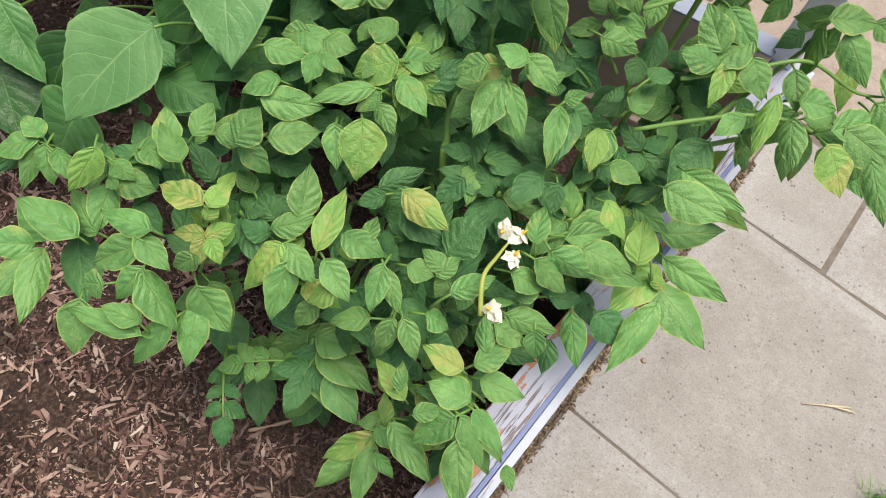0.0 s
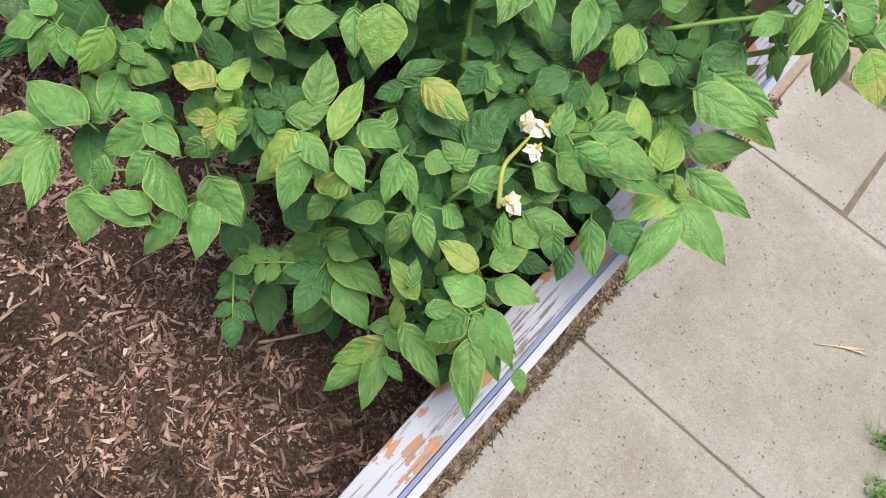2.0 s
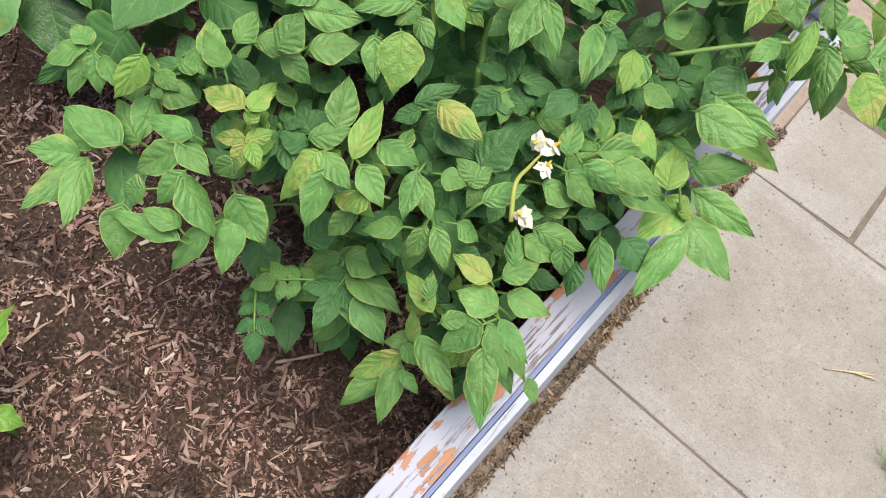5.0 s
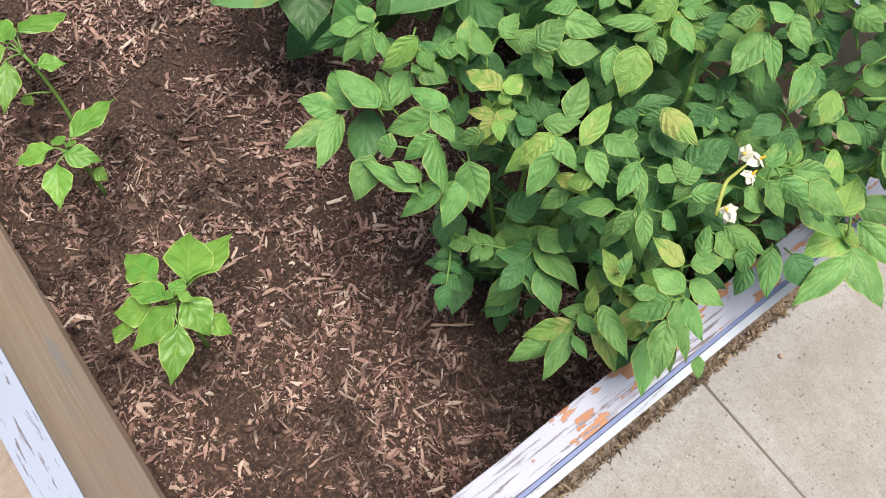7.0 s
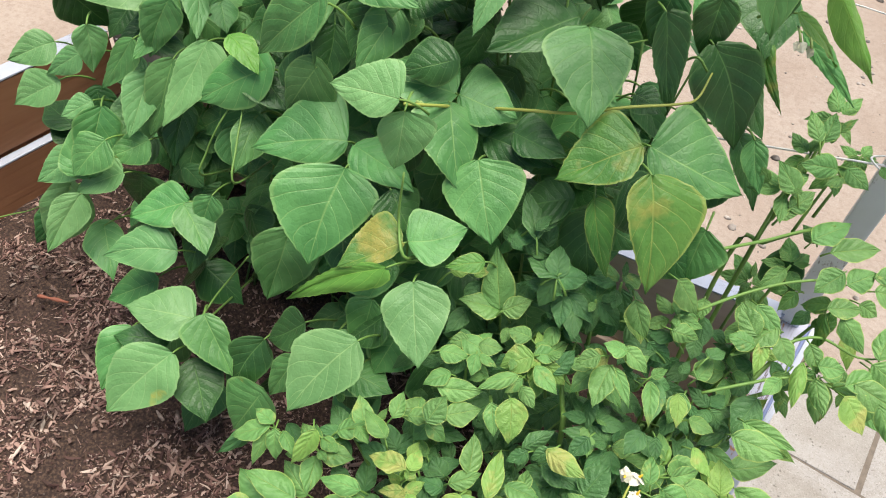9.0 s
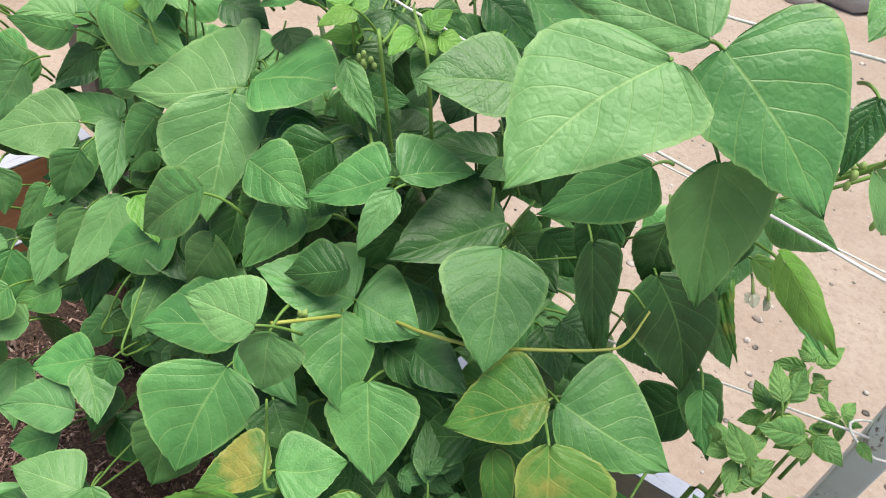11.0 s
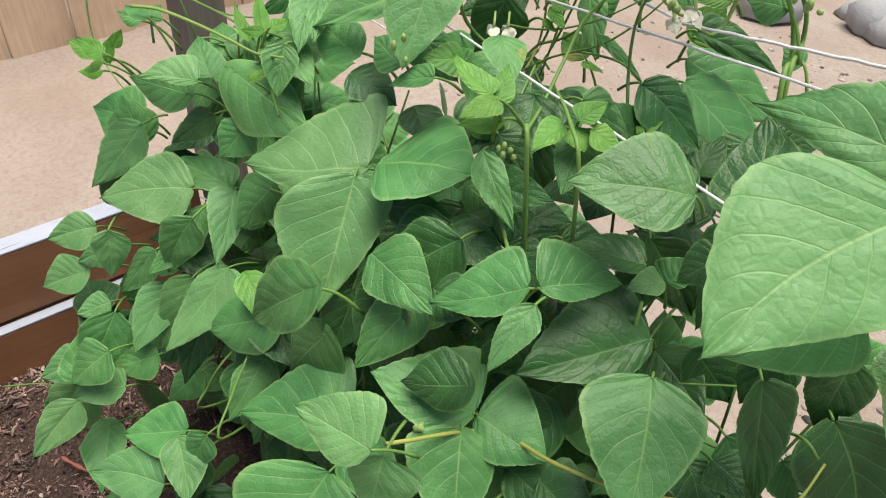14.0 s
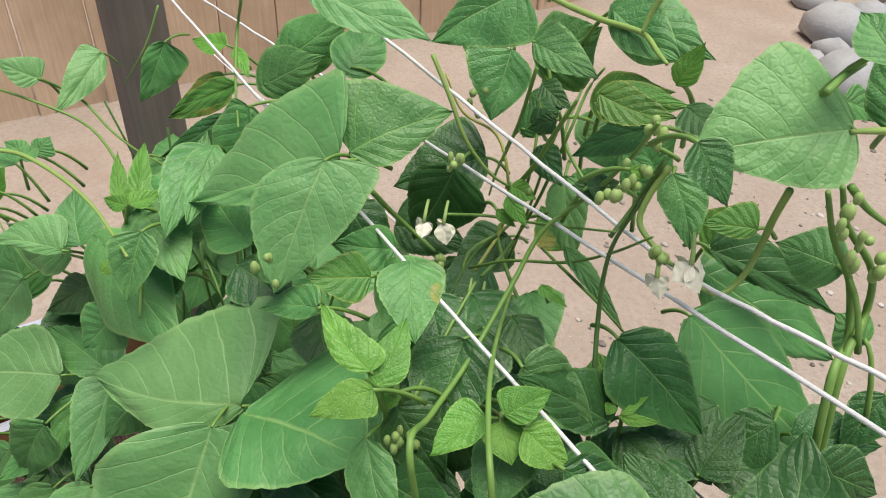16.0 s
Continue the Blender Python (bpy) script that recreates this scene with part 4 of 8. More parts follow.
def smooth_path(points, n=5):
    """Points on a soft curve through the given ones."""
    p = [Vector(q) for q in points]
    p = [p[0] * 2 - p[1]] + p + [p[-1] * 2 - p[-2]]
    out = []
    for k in range(1, len(p) - 2):
        for j in range(n):
            t = j / n
            out.append(0.5 * ((2 * p[k]) + (p[k + 1] - p[k - 1]) * t + (2 * p[k - 1] - 5 * p[k] + 4 * p[k + 1] - p[k + 2]) * t * t + (3 * p[k] - p[k - 1] - 3 * p[k + 1] + p[k + 2]) * t ** 3))
    return out + [p[-2]]


def bean_vine(i, points, r, mat="STEM"):
    pts = [Vector(q) for q in points]
    root = pts[0].lerp(Vector((beans[i].foot.x, 0.80, pts[0].z - 0.3)), 0.3)
    pts = smooth_path(([root] if r > 0.0023 and mat == "STEM" else []) + pts)
    n = len(pts)
    beans[i].tube("vine", pts, [r * 0.8 * (1 - 0.45 * (k / (n - 1)) ** 2) for k in range(n)], {"STEM_YELLOW": STEM_YELLOW, "YELLOW": STEM_FRESH, "STEMD": STEM_DARK}.get(mat, STEM), 8)


def potato_stem(i, points, r, mat="STEM"):
    pts = [Vector(q) for q in points]
    f = potatoes[i].foot
    pts = smooth_path(([pts[0].lerp(f, 0.6)] if r > 0.003 else []) + pts)
    n = len(pts)
    potatoes[i].tube("stem", pts, [r * 0.85 * (1 - 0.6 * (k / (n - 1)) ** 2) for k in range(n)], STEM_YELLOW if mat == "STEM_YELLOW" else STEM, 8)


def petal_mesh(name, length, width, mat, seed):
    return leaf_mesh(name, POTATO_OUT, width, 1, 1, -0.3, 0.1, 0.03, -0.2, seed, mat)


PETALS = [petal_mesh("petal", 1, 0.85, PETAL, k) for k in range(3)]


def ball(c, rx, rz, n=8, m=5):
    verts = [Vector(c) + Vector((rx * math.sin(math.pi * j / m) * math.cos(2 * math.pi * i / n), rx * math.sin(math.pi * j / m) * math.sin(2 * math.pi * i / n), rz * math.cos(math.pi * j / m))) for j in range(m + 1) for i in range(n)]
    faces = [(j * n + i, j * n + (i + 1) % n, (j + 1) * n + (i + 1) % n, (j + 1) * n + i) for j in range(m) for i in range(n)]
    return verts, faces


def potato_flower(i, x, y, z):
    p, c = potatoes[i], Vector((x, y, z))
    f = (WALK_SIDE - c).normalized() * 0.5 + Vector((rng.gauss(0, 0.6), rng.gauss(0, 0.6), 0.3))
    f.normalize()
    a = f.orthogonal().normalized()
    b = f.cross(a)
    v, fc = tube([c - p.foot - f * 0.003, c - p.foot + f * 0.002, c - p.foot + f * 0.006], [0.0018, 0.0016, 0.0006], 7)
    core = child("flower", mesh_of("flower", v, fc, ANTHER), p.ob, None, "white star-shaped flower with a yellow cone")
    turn = rng.uniform(0, 1)
    for k in range(5):
        t = turn + 2 * math.pi * k / 5
        d = a * math.cos(t) + b * math.sin(t)
        blade(PETALS, c, c + d * 0.0115 - f * rng.uniform(-0.003, 0.012), f + d * 0.4, core, p.foot, 1.0, k, "petal")


def bean_flower(i, x, y, z, size=1.0):
    p, c = beans[i], Vector((x, y, z))
    v, fc = tube(arc(c - p.foot + Vector((-0.012, 0.012, 0.012)), c - p.foot, 0.002, 3), (0.0012, 0.0018), 6)
    core = child("flower", mesh_of("flower", v, fc, BUD), p.ob, None, "creamy white bean flower")
    for k in range(4):
        d = Vector((rng.gauss(0, 0.5), rng.gauss(0, 0.5), -0.7 + rng.gauss(0, 0.3))).normalized()
        blade(PETALS, c, c + d * size * rng.uniform(0.011, 0.015), WALK_SIDE - c + Vector((rng.gauss(0, 0.6), rng.gauss(0, 0.6), 0)), core, p.foot, 1.2, k, "petal")


def bean_bud(i, x, y, z):
    p, c = beans[i], Vector((x, y, z)) - beans[i].foot
    for _ in range(5):
        v, f = ball(c + Vector((rng.gauss(0, 0.004), rng.gauss(0, 0.004), rng.gauss(0, 0.006))), rng.uniform(0.0022, 0.0036), rng.uniform(0.003, 0.006))
        child("bud", mesh_of("bud", v, f, BUD), p.ob, None, "small pale green bud")


bean_blade(1, "p", -1.101, 0.381, 0.856, -1.058, 0.297, 0.815, 0.77)
bean_blade(0, "p", -1.218, 0.298, 0.870, -1.252, 0.236, 0.850, 0.84)
bean_blade(1, "p", -1.138, 0.224, 0.727, -1.166, 0.156, 0.598, 0.58)
bean_blade(1, "g", -1.096, 0.241, 0.651, -1.013, 0.192, 0.631, 0.72)
bean_blade(1, "g", -0.959, 0.227, 0.609, -1.022, 0.168, 0.568, 0.73)
bean_blade(3, "g", -0.604, 0.227, 0.689, -0.627, 0.187, 0.620, 0.60)
bean_blade(4, "g", -0.515, 0.345, 0.857, -0.582, 0.290, 0.843, 0.73)
bean_blade(3, "g", -0.540, 0.252, 0.775, -0.489, 0.253, 0.765, 1.06)
bean_blade(3, "g", -0.689, 0.410, 1.173, -0.766, 0.357, 1.093, 0.66)
bean_blade(3, "g", -0.634, 0.540, 1.107, -0.712, 0.531, 1.111, 0.69)
bean_blade(2, "g", -0.847, 0.414, 0.916, -0.823, 0.348, 0.869, 0.72)
bean_blade(3, "g", -0.596, 0.379, 0.891, -0.546, 0.382, 0.875, 1.26)
bean_blade(2, "g", -0.737, 0.448, 1.040, -0.773, 0.408, 0.966, 0.81)
bean_blade(4, "g", -0.501, 0.242, 0.738, -0.439, 0.255, 0.738, 0.89)
bean_blade(4, "g", -0.469, 0.303, 0.783, -0.473, 0.258, 0.745, 1.12)
bean_blade(4, "p", -0.139, 0.747, 1.339, -0.080, 0.790, 1.272, 0.44)
bean_blade(4, "g", -0.199, 0.718, 1.286, -0.136, 0.764, 1.251, 0.48)
bean_blade(1, "g", -1.031, 0.514, 1.233, -0.889, 0.527, 1.223, 0.55)
bean_blade(0, "g", -1.236, 0.440, 1.056, -1.261, 0.434, 1.115, 1.12)
bean_blade(3, "g", -0.691, 0.699, 1.212, -0.735, 0.658, 1.147, 0.76)
bean_blade(2, "g", -0.781, 0.692, 1.301, -0.720, 0.686, 1.274, 0.89)
bean_blade(1, "g", -1.002, 0.666, 1.346, -1.002, 0.623, 1.283, 0.83)
bean_blade(1, "g", -1.082, 0.581, 1.252, -0.998, 0.579, 1.226, 0.79)
bean_blade(1, "g", -1.130, 0.482, 1.169, -1.225, 0.435, 1.166, 0.54)
bean_blade(2, "g", -0.842, 0.886, 1.424, -0.804, 0.913, 1.454, 1.18)
bean_blade(2, "s", -0.769, 0.890, 1.411, -0.724, 0.915, 1.435, 0.77)
bean_blade(3, "p", -0.525, 0.816, 1.558, -0.552, 0.828, 1.572, 0.85)
bean_blade(3, "s", -0.645, 0.920, 1.325, -0.629, 0.938, 1.367, 1.00)
bean_blade(2, "s", -0.812, 0.900, 1.128, -0.786, 0.842, 1.110, 1.11)
bean_blade(4, "g", -0.519, 0.844, 1.424, -0.550, 0.830, 1.426, 1.16)
bean_blade(2, "g", -0.839, 0.873, 1.356, -0.820, 0.893, 1.388, 0.72)
bean_blade(3, "y", -0.659, 0.621, 1.307, -0.683, 0.589, 1.304, 0.58)
bean_blade(1, "g", -0.990, 0.576, 1.255, -1.052, 0.639, 1.313, 0.54)
bean_blade(0, "g", -1.256, 0.448, 1.077, -1.330, 0.404, 1.077, 1.05)
bean_blade(1, "g", -0.963, 0.552, 1.213, -1.052, 0.541, 1.234, 0.92)
bean_blade(0, "y", -1.328, 0.429, 1.161, -1.366, 0.403, 1.176, 0.73)
bean_blade(0, "y", -1.332, 0.443, 1.143, -1.328, 0.456, 1.183, 0.53)
bean_blade(0, "y", -1.310, 0.423, 1.141, -1.327, 0.398, 1.140, 0.73)
bean_blade(0, "g", -1.280, 0.487, 1.217, -1.308, 0.469, 1.225, 0.73)
bean_blade(0, "g", -1.266, 0.498, 1.224, -1.266, 0.513, 1.240, 1.18)
bean_blade(3, "g", -0.729, 0.537, 1.057, -0.765, 0.615, 1.078, 1.05)
bean_blade(3, "g", -0.727, 0.655, 1.172, -0.667, 0.666, 1.155, 0.82)
bean_blade(3, "g", -0.619, 0.851, 1.212, -0.575, 0.856, 1.213, 1.62)
bean_blade(3, "s", -0.638, 0.818, 1.228, -0.659, 0.820, 1.241, 1.56)
bean_blade(2, "g", -0.765, 0.792, 1.173, -0.765, 0.860, 1.178, 0.96)
potato_blade(0, "g", -0.459, 0.140, 0.741, -0.438, 0.140, 0.733, 1.42)
potato_blade(0, "g", -0.450, 0.161, 0.741, -0.427, 0.180, 0.760, 1.13)
potato_blade(0, "s", -0.343, 0.178, 0.768, -0.344, 0.195, 0.776, 1.56)
potato_blade(0, "s", -0.324, 0.143, 0.739, -0.321, 0.164, 0.736, 1.20)
potato_blade(0, "s", -0.321, 0.139, 0.736, -0.320, 0.151, 0.739, 1.70)
potato_blade(0, "s", -0.338, 0.150, 0.746, -0.351, 0.151, 0.756, 1.63)
potato_blade(0, "s", -0.336, 0.156, 0.746, -0.342, 0.175, 0.746, 1.26)
potato_blade(0, "s", -0.279, 0.181, 0.732, -0.280, 0.141, 0.716, 0.92)
potato_blade(0, "s", -0.234, 0.173, 0.727, -0.199, 0.175, 0.739, 1.17)
potato_blade(0, "g", -0.152, 0.201, 0.725, -0.144, 0.175, 0.690, 0.77)
potato_blade(0, "g", -0.143, 0.208, 0.718, -0.112, 0.198, 0.682, 0.75)
potato_blade(0, "d", -0.149, 0.217, 0.743, -0.106, 0.221, 0.720, 0.77)
potato_blade(1, "g", -0.285, 0.367, 0.840, -0.263, 0.387, 0.837, 1.59)
potato_blade(0, "g", -0.286, 0.325, 0.837, -0.305, 0.284, 0.851, 0.61)
potato_blade(0, "g", -0.342, 0.312, 0.848, -0.332, 0.290, 0.848, 1.39)
potato_blade(1, "g", -0.149, 0.443, 0.828, -0.140, 0.452, 0.840, 1.65)
potato_blade(1, "d", -0.135, 0.422, 0.744, -0.141, 0.394, 0.747, 1.45)
potato_blade(1, "d", -0.122, 0.395, 0.767, -0.094, 0.379, 0.771, 1.25)
potato_blade(1, "g", -0.072, 0.369, 0.767, -0.043, 0.410, 0.752, 0.74)
potato_blade(1, "g", -0.053, 0.375, 0.746, 0.003, 0.402, 0.712, 0.75)
potato_blade(2, "s", 0.000, 0.439, 0.703, -0.038, 0.465, 0.702, 1.12)
potato_blade(2, "s", -0.002, 0.593, 0.646, 0.061, 0.600, 0.636, 0.77)
potato_blade(2, "s", -0.025, 0.599, 0.612, -0.011, 0.630, 0.661, 1.24)
potato_blade(2, "d", -0.074, 0.456, 0.729, -0.064, 0.424, 0.730, 1.28)
potato_blade(2, "d", -0.060, 0.524, 0.709, -0.035, 0.547, 0.695, 0.96)
potato_blade(2, "d", -0.062, 0.506, 0.715, -0.042, 0.517, 0.702, 1.26)
potato_blade(2, "d", -0.101, 0.508, 0.844, -0.091, 0.536, 0.840, 1.14)
potato_blade(2, "g", -0.079, 0.596, 0.835, -0.050, 0.649, 0.823, 0.66)
potato_blade(2, "g", -0.039, 0.643, 0.797, -0.006, 0.652, 0.771, 0.98)
potato_blade(0, "s", -0.097, 0.158, 0.580, -0.044, 0.142, 0.560, 0.75)
potato_blade(0, "s", -0.055, 0.189, 0.637, -0.071, 0.149, 0.593, 0.82)
potato_blade(0, "g", -0.035, 0.178, 0.613, 0.001, 0.136, 0.604, 0.83)
potato_blade(0, "g", -0.040, 0.193, 0.639, 0.005, 0.176, 0.612, 0.66)
potato_blade(0, "g", -0.035, 0.203, 0.670, 0.005, 0.194, 0.628, 0.61)
potato_blade(0, "s", -0.056, 0.211, 0.679, -0.092, 0.204, 0.664, 1.35)
potato_blade(0, "s", -0.127, 0.183, 0.574, -0.146, 0.200, 0.607, 1.09)
potato_blade(0, "g", -0.110, 0.160, 0.575, -0.132, 0.139, 0.570, 1.12)
potato_blade(0, "s", -0.102, 0.194, 0.615, -0.076, 0.190, 0.623, 1.23)
potato_blade(2, "g", 0.046, 0.647, 0.753, 0.064, 0.627, 0.710, 0.87)
potato_blade(2, "g", 0.001, 0.616, 0.736, 0.013, 0.605, 0.711, 1.15)
potato_blade(2, "g", 0.097, 0.684, 0.732, 0.133, 0.662, 0.715, 1.55)
potato_blade(2, "g", 0.071, 0.660, 0.769, 0.038, 0.660, 0.778, 1.42)
potato_blade(2, "g", 0.005, 0.663, 0.830, 0.009, 0.677, 0.855, 1.45)
potato_blade(2, "g", -0.002, 0.679, 0.869, -0.031, 0.678, 0.855, 1.37)
potato_blade(1, "d", -0.162, 0.362, 0.757, -0.198, 0.343, 0.771, 1.13)
potato_blade(0, "g", -0.111, 0.232, 0.797, -0.093, 0.253, 0.814, 0.97)
potato_blade(0, "g", -0.363, 0.243, 0.780, -0.397, 0.224, 0.776, 1.21)
potato_blade(0, "g", -0.424, 0.184, 0.752, -0.447, 0.202, 0.768, 1.34)
potato_blade(0, "g", -0.338, 0.210, 0.734, -0.358, 0.217, 0.746, 1.70)
potato_blade(0, "d", -0.214, 0.246, 0.747, -0.186, 0.247, 0.747, 1.42)
potato_blade(0, "d", -0.155, 0.242, 0.762, -0.162, 0.220, 0.736, 1.08)
potato_blade(1, "d", -0.089, 0.437, 0.735, -0.054, 0.452, 0.710, 1.03)
potato_blade(1, "d", -0.183, 0.400, 0.753, -0.157, 0.428, 0.738, 1.23)
potato_blade(1, "g", -0.213, 0.418, 0.764, -0.181, 0.420, 0.743, 1.21)
potato_blade(1, "d", -0.165, 0.485, 0.825, -0.197, 0.471, 0.828, 1.40)
potato_blade(2, "d", -0.152, 0.507, 0.842, -0.183, 0.501, 0.847, 1.52)
potato_blade(2, "d", -0.069, 0.620, 0.739, -0.097, 0.612, 0.762, 1.39)
potato_blade(1, "d", -0.225, 0.486, 0.841, -0.248, 0.467, 0.822, 1.24)
potato_blade(1, "d", -0.278, 0.449, 0.830, -0.261, 0.468, 0.843, 1.51)
potato_blade(1, "d", -0.301, 0.425, 0.831, -0.290, 0.444, 0.840, 1.64)
potato_blade(1, "g", -0.364, 0.403, 0.834, -0.387, 0.413, 0.900, 0.99)
potato_blade(1, "g", -0.364, 0.403, 0.834, -0.395, 0.376, 0.859, 1.19)
potato_blade(1, "g", -0.355, 0.395, 0.849, -0.332, 0.411, 0.869, 1.60)
potato_blade(1, "d", -0.306, 0.431, 0.922, -0.346, 0.438, 0.926, 1.16)
potato_blade(1, "d", -0.306, 0.431, 0.922, -0.278, 0.458, 0.914, 1.18)
potato_blade(1, "d", -0.306, 0.431, 0.922, -0.311, 0.414, 0.882, 1.09)
potato_blade(1, "d", -0.306, 0.431, 0.922, -0.324, 0.462, 0.938, 1.22)
potato_blade(1, "d", -0.356, 0.455, 0.944, -0.388, 0.484, 0.975, 0.90)
potato_blade(1, "d", -0.364, 0.466, 0.952, -0.347, 0.479, 0.958, 1.70)
potato_blade(2, "g", -0.118, 0.752, 1.051, -0.140, 0.768, 1.072, 1.04)
potato_blade(2, "g", -0.113, 0.759, 1.049, -0.115, 0.777, 1.075, 1.16)
potato_blade(2, "g", -0.110, 0.692, 1.006, -0.135, 0.687, 1.034, 1.26)
potato_blade(2, "g", 0.026, 0.643, 0.771, 0.013, 0.622, 0.740, 1.30)
potato_blade(2, "g", -0.107, 0.686, 0.982, -0.090, 0.711, 0.996, 1.49)
potato_blade(2, "g", -0.083, 0.757, 1.018, -0.110, 0.727, 1.032, 1.14)
potato_blade(2, "g", -0.071, 0.767, 1.019, -0.043, 0.760, 1.009, 1.59)
potato_blade(2, "g", -0.003, 0.642, 0.879, 0.004, 0.630, 0.834, 1.05)
potato_blade(2, "g", -0.047, 0.675, 0.863, -0.058, 0.657, 0.845, 1.64)
potato_blade(0, "s", -0.443, 0.392, 0.868, -0.428, 0.412, 0.873, 1.70)
potato_blade(1, "d", -0.404, 0.408, 0.859, -0.402, 0.381, 0.837, 1.44)
potato_blade(1, "d", -0.185, 0.418, 0.777, -0.147, 0.435, 0.766, 1.17)
potato_blade(2, "g", -0.105, 0.480, 0.780, -0.103, 0.446, 0.768, 1.38)
potato_blade(0, "g", -0.381, 0.287, 0.849, -0.353, 0.298, 0.850, 1.36)
potato_blade(0, "g", -0.369, 0.320, 0.851, -0.336, 0.324, 0.849, 1.25)
bean_blade(2, "g", -0.857, 0.902, 1.405, -0.827, 0.927, 1.438, 0.94)
bean_blade(2, "g", -0.779, 0.908, 1.482, -0.702, 0.919, 1.475, 0.74)
bean_blade(2, "s", -0.760, 0.888, 1.420, -0.700, 0.910, 1.431, 0.46)
bean_blade(2, "g", -0.848, 0.887, 1.383, -0.820, 0.894, 1.382, 0.84)
bean_blade(4, "d", -0.462, 0.798, 1.327, -0.431, 0.825, 1.316, 1.10)
bean_blade(2, "g", -0.743, 0.675, 1.270, -0.719, 0.704, 1.216, 0.88)
bean_blade(1, "g", -1.029, 0.717, 1.382, -0.987, 0.759, 1.434, 0.73)
bean_blade(2, "g", -0.939, 0.744, 1.406, -0.962, 0.793, 1.437, 0.76)
bean_blade(1, "g", -1.031, 0.697, 1.362, -0.990, 0.735, 1.399, 0.78)
bean_blade(2, "g", -0.908, 0.614, 1.283, -0.979, 0.606, 1.301, 0.80)
bean_blade(2, "g", -0.820, 0.615, 1.306, -0.870, 0.613, 1.320, 0.91)
bean_blade(3, "d", -0.712, 0.656, 1.119, -0.687, 0.691, 1.169, 1.06)
bean_blade(1, "g", -0.994, 0.501, 1.174, -1.005, 0.468, 1.135, 1.11)
bean_blade(2, "g", -0.943, 0.501, 1.108, -0.968, 0.456, 1.050, 0.76)
bean_blade(2, "g", -0.790, 0.898, 1.367, -0.781, 0.942, 1.382, 0.75)
bean_blade(2, "g", -0.772, 0.877, 1.322, -0.750, 0.898, 1.352, 0.70)
bean_blade(2, "p", -0.898, 0.877, 1.428, -0.921, 0.853, 1.451, 1.36)
bean_blade(3, "g", -0.710, 0.883, 1.361, -0.697, 0.901, 1.410, 0.71)
bean_blade(4, "g", -0.495, 0.869, 1.371, -0.514, 0.863, 1.379, 1.36)
bean_blade(2, "d", -0.754, 0.629, 1.079, -0.682, 0.483, 1.048, 0.72)
bean_blade(2, "g", -0.828, 0.429, 1.005, -0.932, 0.360, 0.942, 0.63)
bean_blade(3, "g", -0.536, 0.407, 0.913, -0.525, 0.343, 0.845, 1.02)
bean_blade(4, "g", -0.514, 0.532, 0.982, -0.516, 0.478, 0.938, 1.04)
bean_blade(4, "y", -0.163, 0.675, 1.269, -0.090, 0.722, 1.174, 0.30)
potato_rosette(1, "d", -0.257, 0.464, 0.883, 0.041)
potato_rosette(1, "g", -0.212, 0.417, 0.821, 0.045)
potato_rosette(1, "d", -0.240, 0.495, 0.903, 0.038)
potato_rosette(2, "g", -0.163, 0.520, 0.869, 0.038)
potato_rosette(1, "d", -0.297, 0.448, 0.891, 0.045)
potato_rosette(1, "d", -0.285, 0.425, 0.850, 0.038)
potato_rosette(0, "d", -0.358, 0.319, 0.836, 0.041)
potato_rosette(1, "s", -0.277, 0.375, 0.828, 0.045)
potato_rosette(0, "d", -0.439, 0.172, 0.735, 0.046)
potato_rosette(0, "g", -0.463, 0.131, 0.721, 0.045)
potato_rosette(0, "d", -0.333, 0.186, 0.731, 0.048)
potato_rosette(1, "d", -0.174, 0.287, 0.748, 0.044)
potato_rosette(1, "d", -0.150, 0.359, 0.762, 0.037)
potato_rosette(1, "g", -0.080, 0.383, 0.763, 0.044)
potato_rosette(2, "s", -0.054, 0.486, 0.691, 0.049)
potato_rosette(2, "d", -0.103, 0.472, 0.758, 0.039)
potato_rosette(2, "d", -0.034, 0.588, 0.665, 0.047)
potato_rosette(2, "g", -0.071, 0.558, 0.779, 0.040)
potato_rosette(2, "g", -0.070, 0.605, 0.842, 0.039)
potato_rosette(1, "d", -0.186, 0.371, 0.778, 0.037)
potato_rosette(2, "g", -0.072, 0.689, 0.892, 0.040)
potato_rosette(2, "g", -0.109, 0.734, 0.789, 0.044)
potato_rosette(2, "g", -0.115, 0.818, 1.056, 0.038)
potato_rosette(2, "g", -0.123, 0.752, 1.025, 0.031)
potato_rosette(2, "g", -0.125, 0.697, 1.002, 0.037)
potato_rosette(2, "g", -0.081, 0.785, 0.995, 0.032)
potato_rosette(2, "g", -0.064, 0.818, 1.014, 0.028)
bean_blade(3, "d", -0.662, 0.685, 1.255, -0.662, 0.647, 1.186, 0.75)
bean_blade(2, "d", -0.752, 0.714, 1.236, -0.730, 0.662, 1.223, 0.97)
bean_leaflet(3, "g", (-0.664, 0.428, 0.958), (-0.772, 0.339, 0.947), (0.32, -0.48, 0.82), 0.26, 0.59)
bean_leaflet(3, "g", (-0.623, 0.378, 0.963), (-0.604, 0.274, 0.866), (0.43, -0.57, 0.70), 0.44, 0.56, 0.22, 0.42)
bean_leaflet(3, "g", (-0.640, 0.417, 0.970), (-0.524, 0.405, 0.963), (0.01, -0.35, 0.94), 0.27, 0.30)
bean_leaflet(4, "p", (-0.520, 0.365, 1.133), (-0.603, 0.336, 1.133), (0.23, -0.66, 0.71), 0.32, 0.51)
bean_leaflet(3, "p", (-0.524, 0.381, 1.105), (-0.523, 0.360, 1.025), (0.49, -0.84, 0.23), 0.50, 0.36)
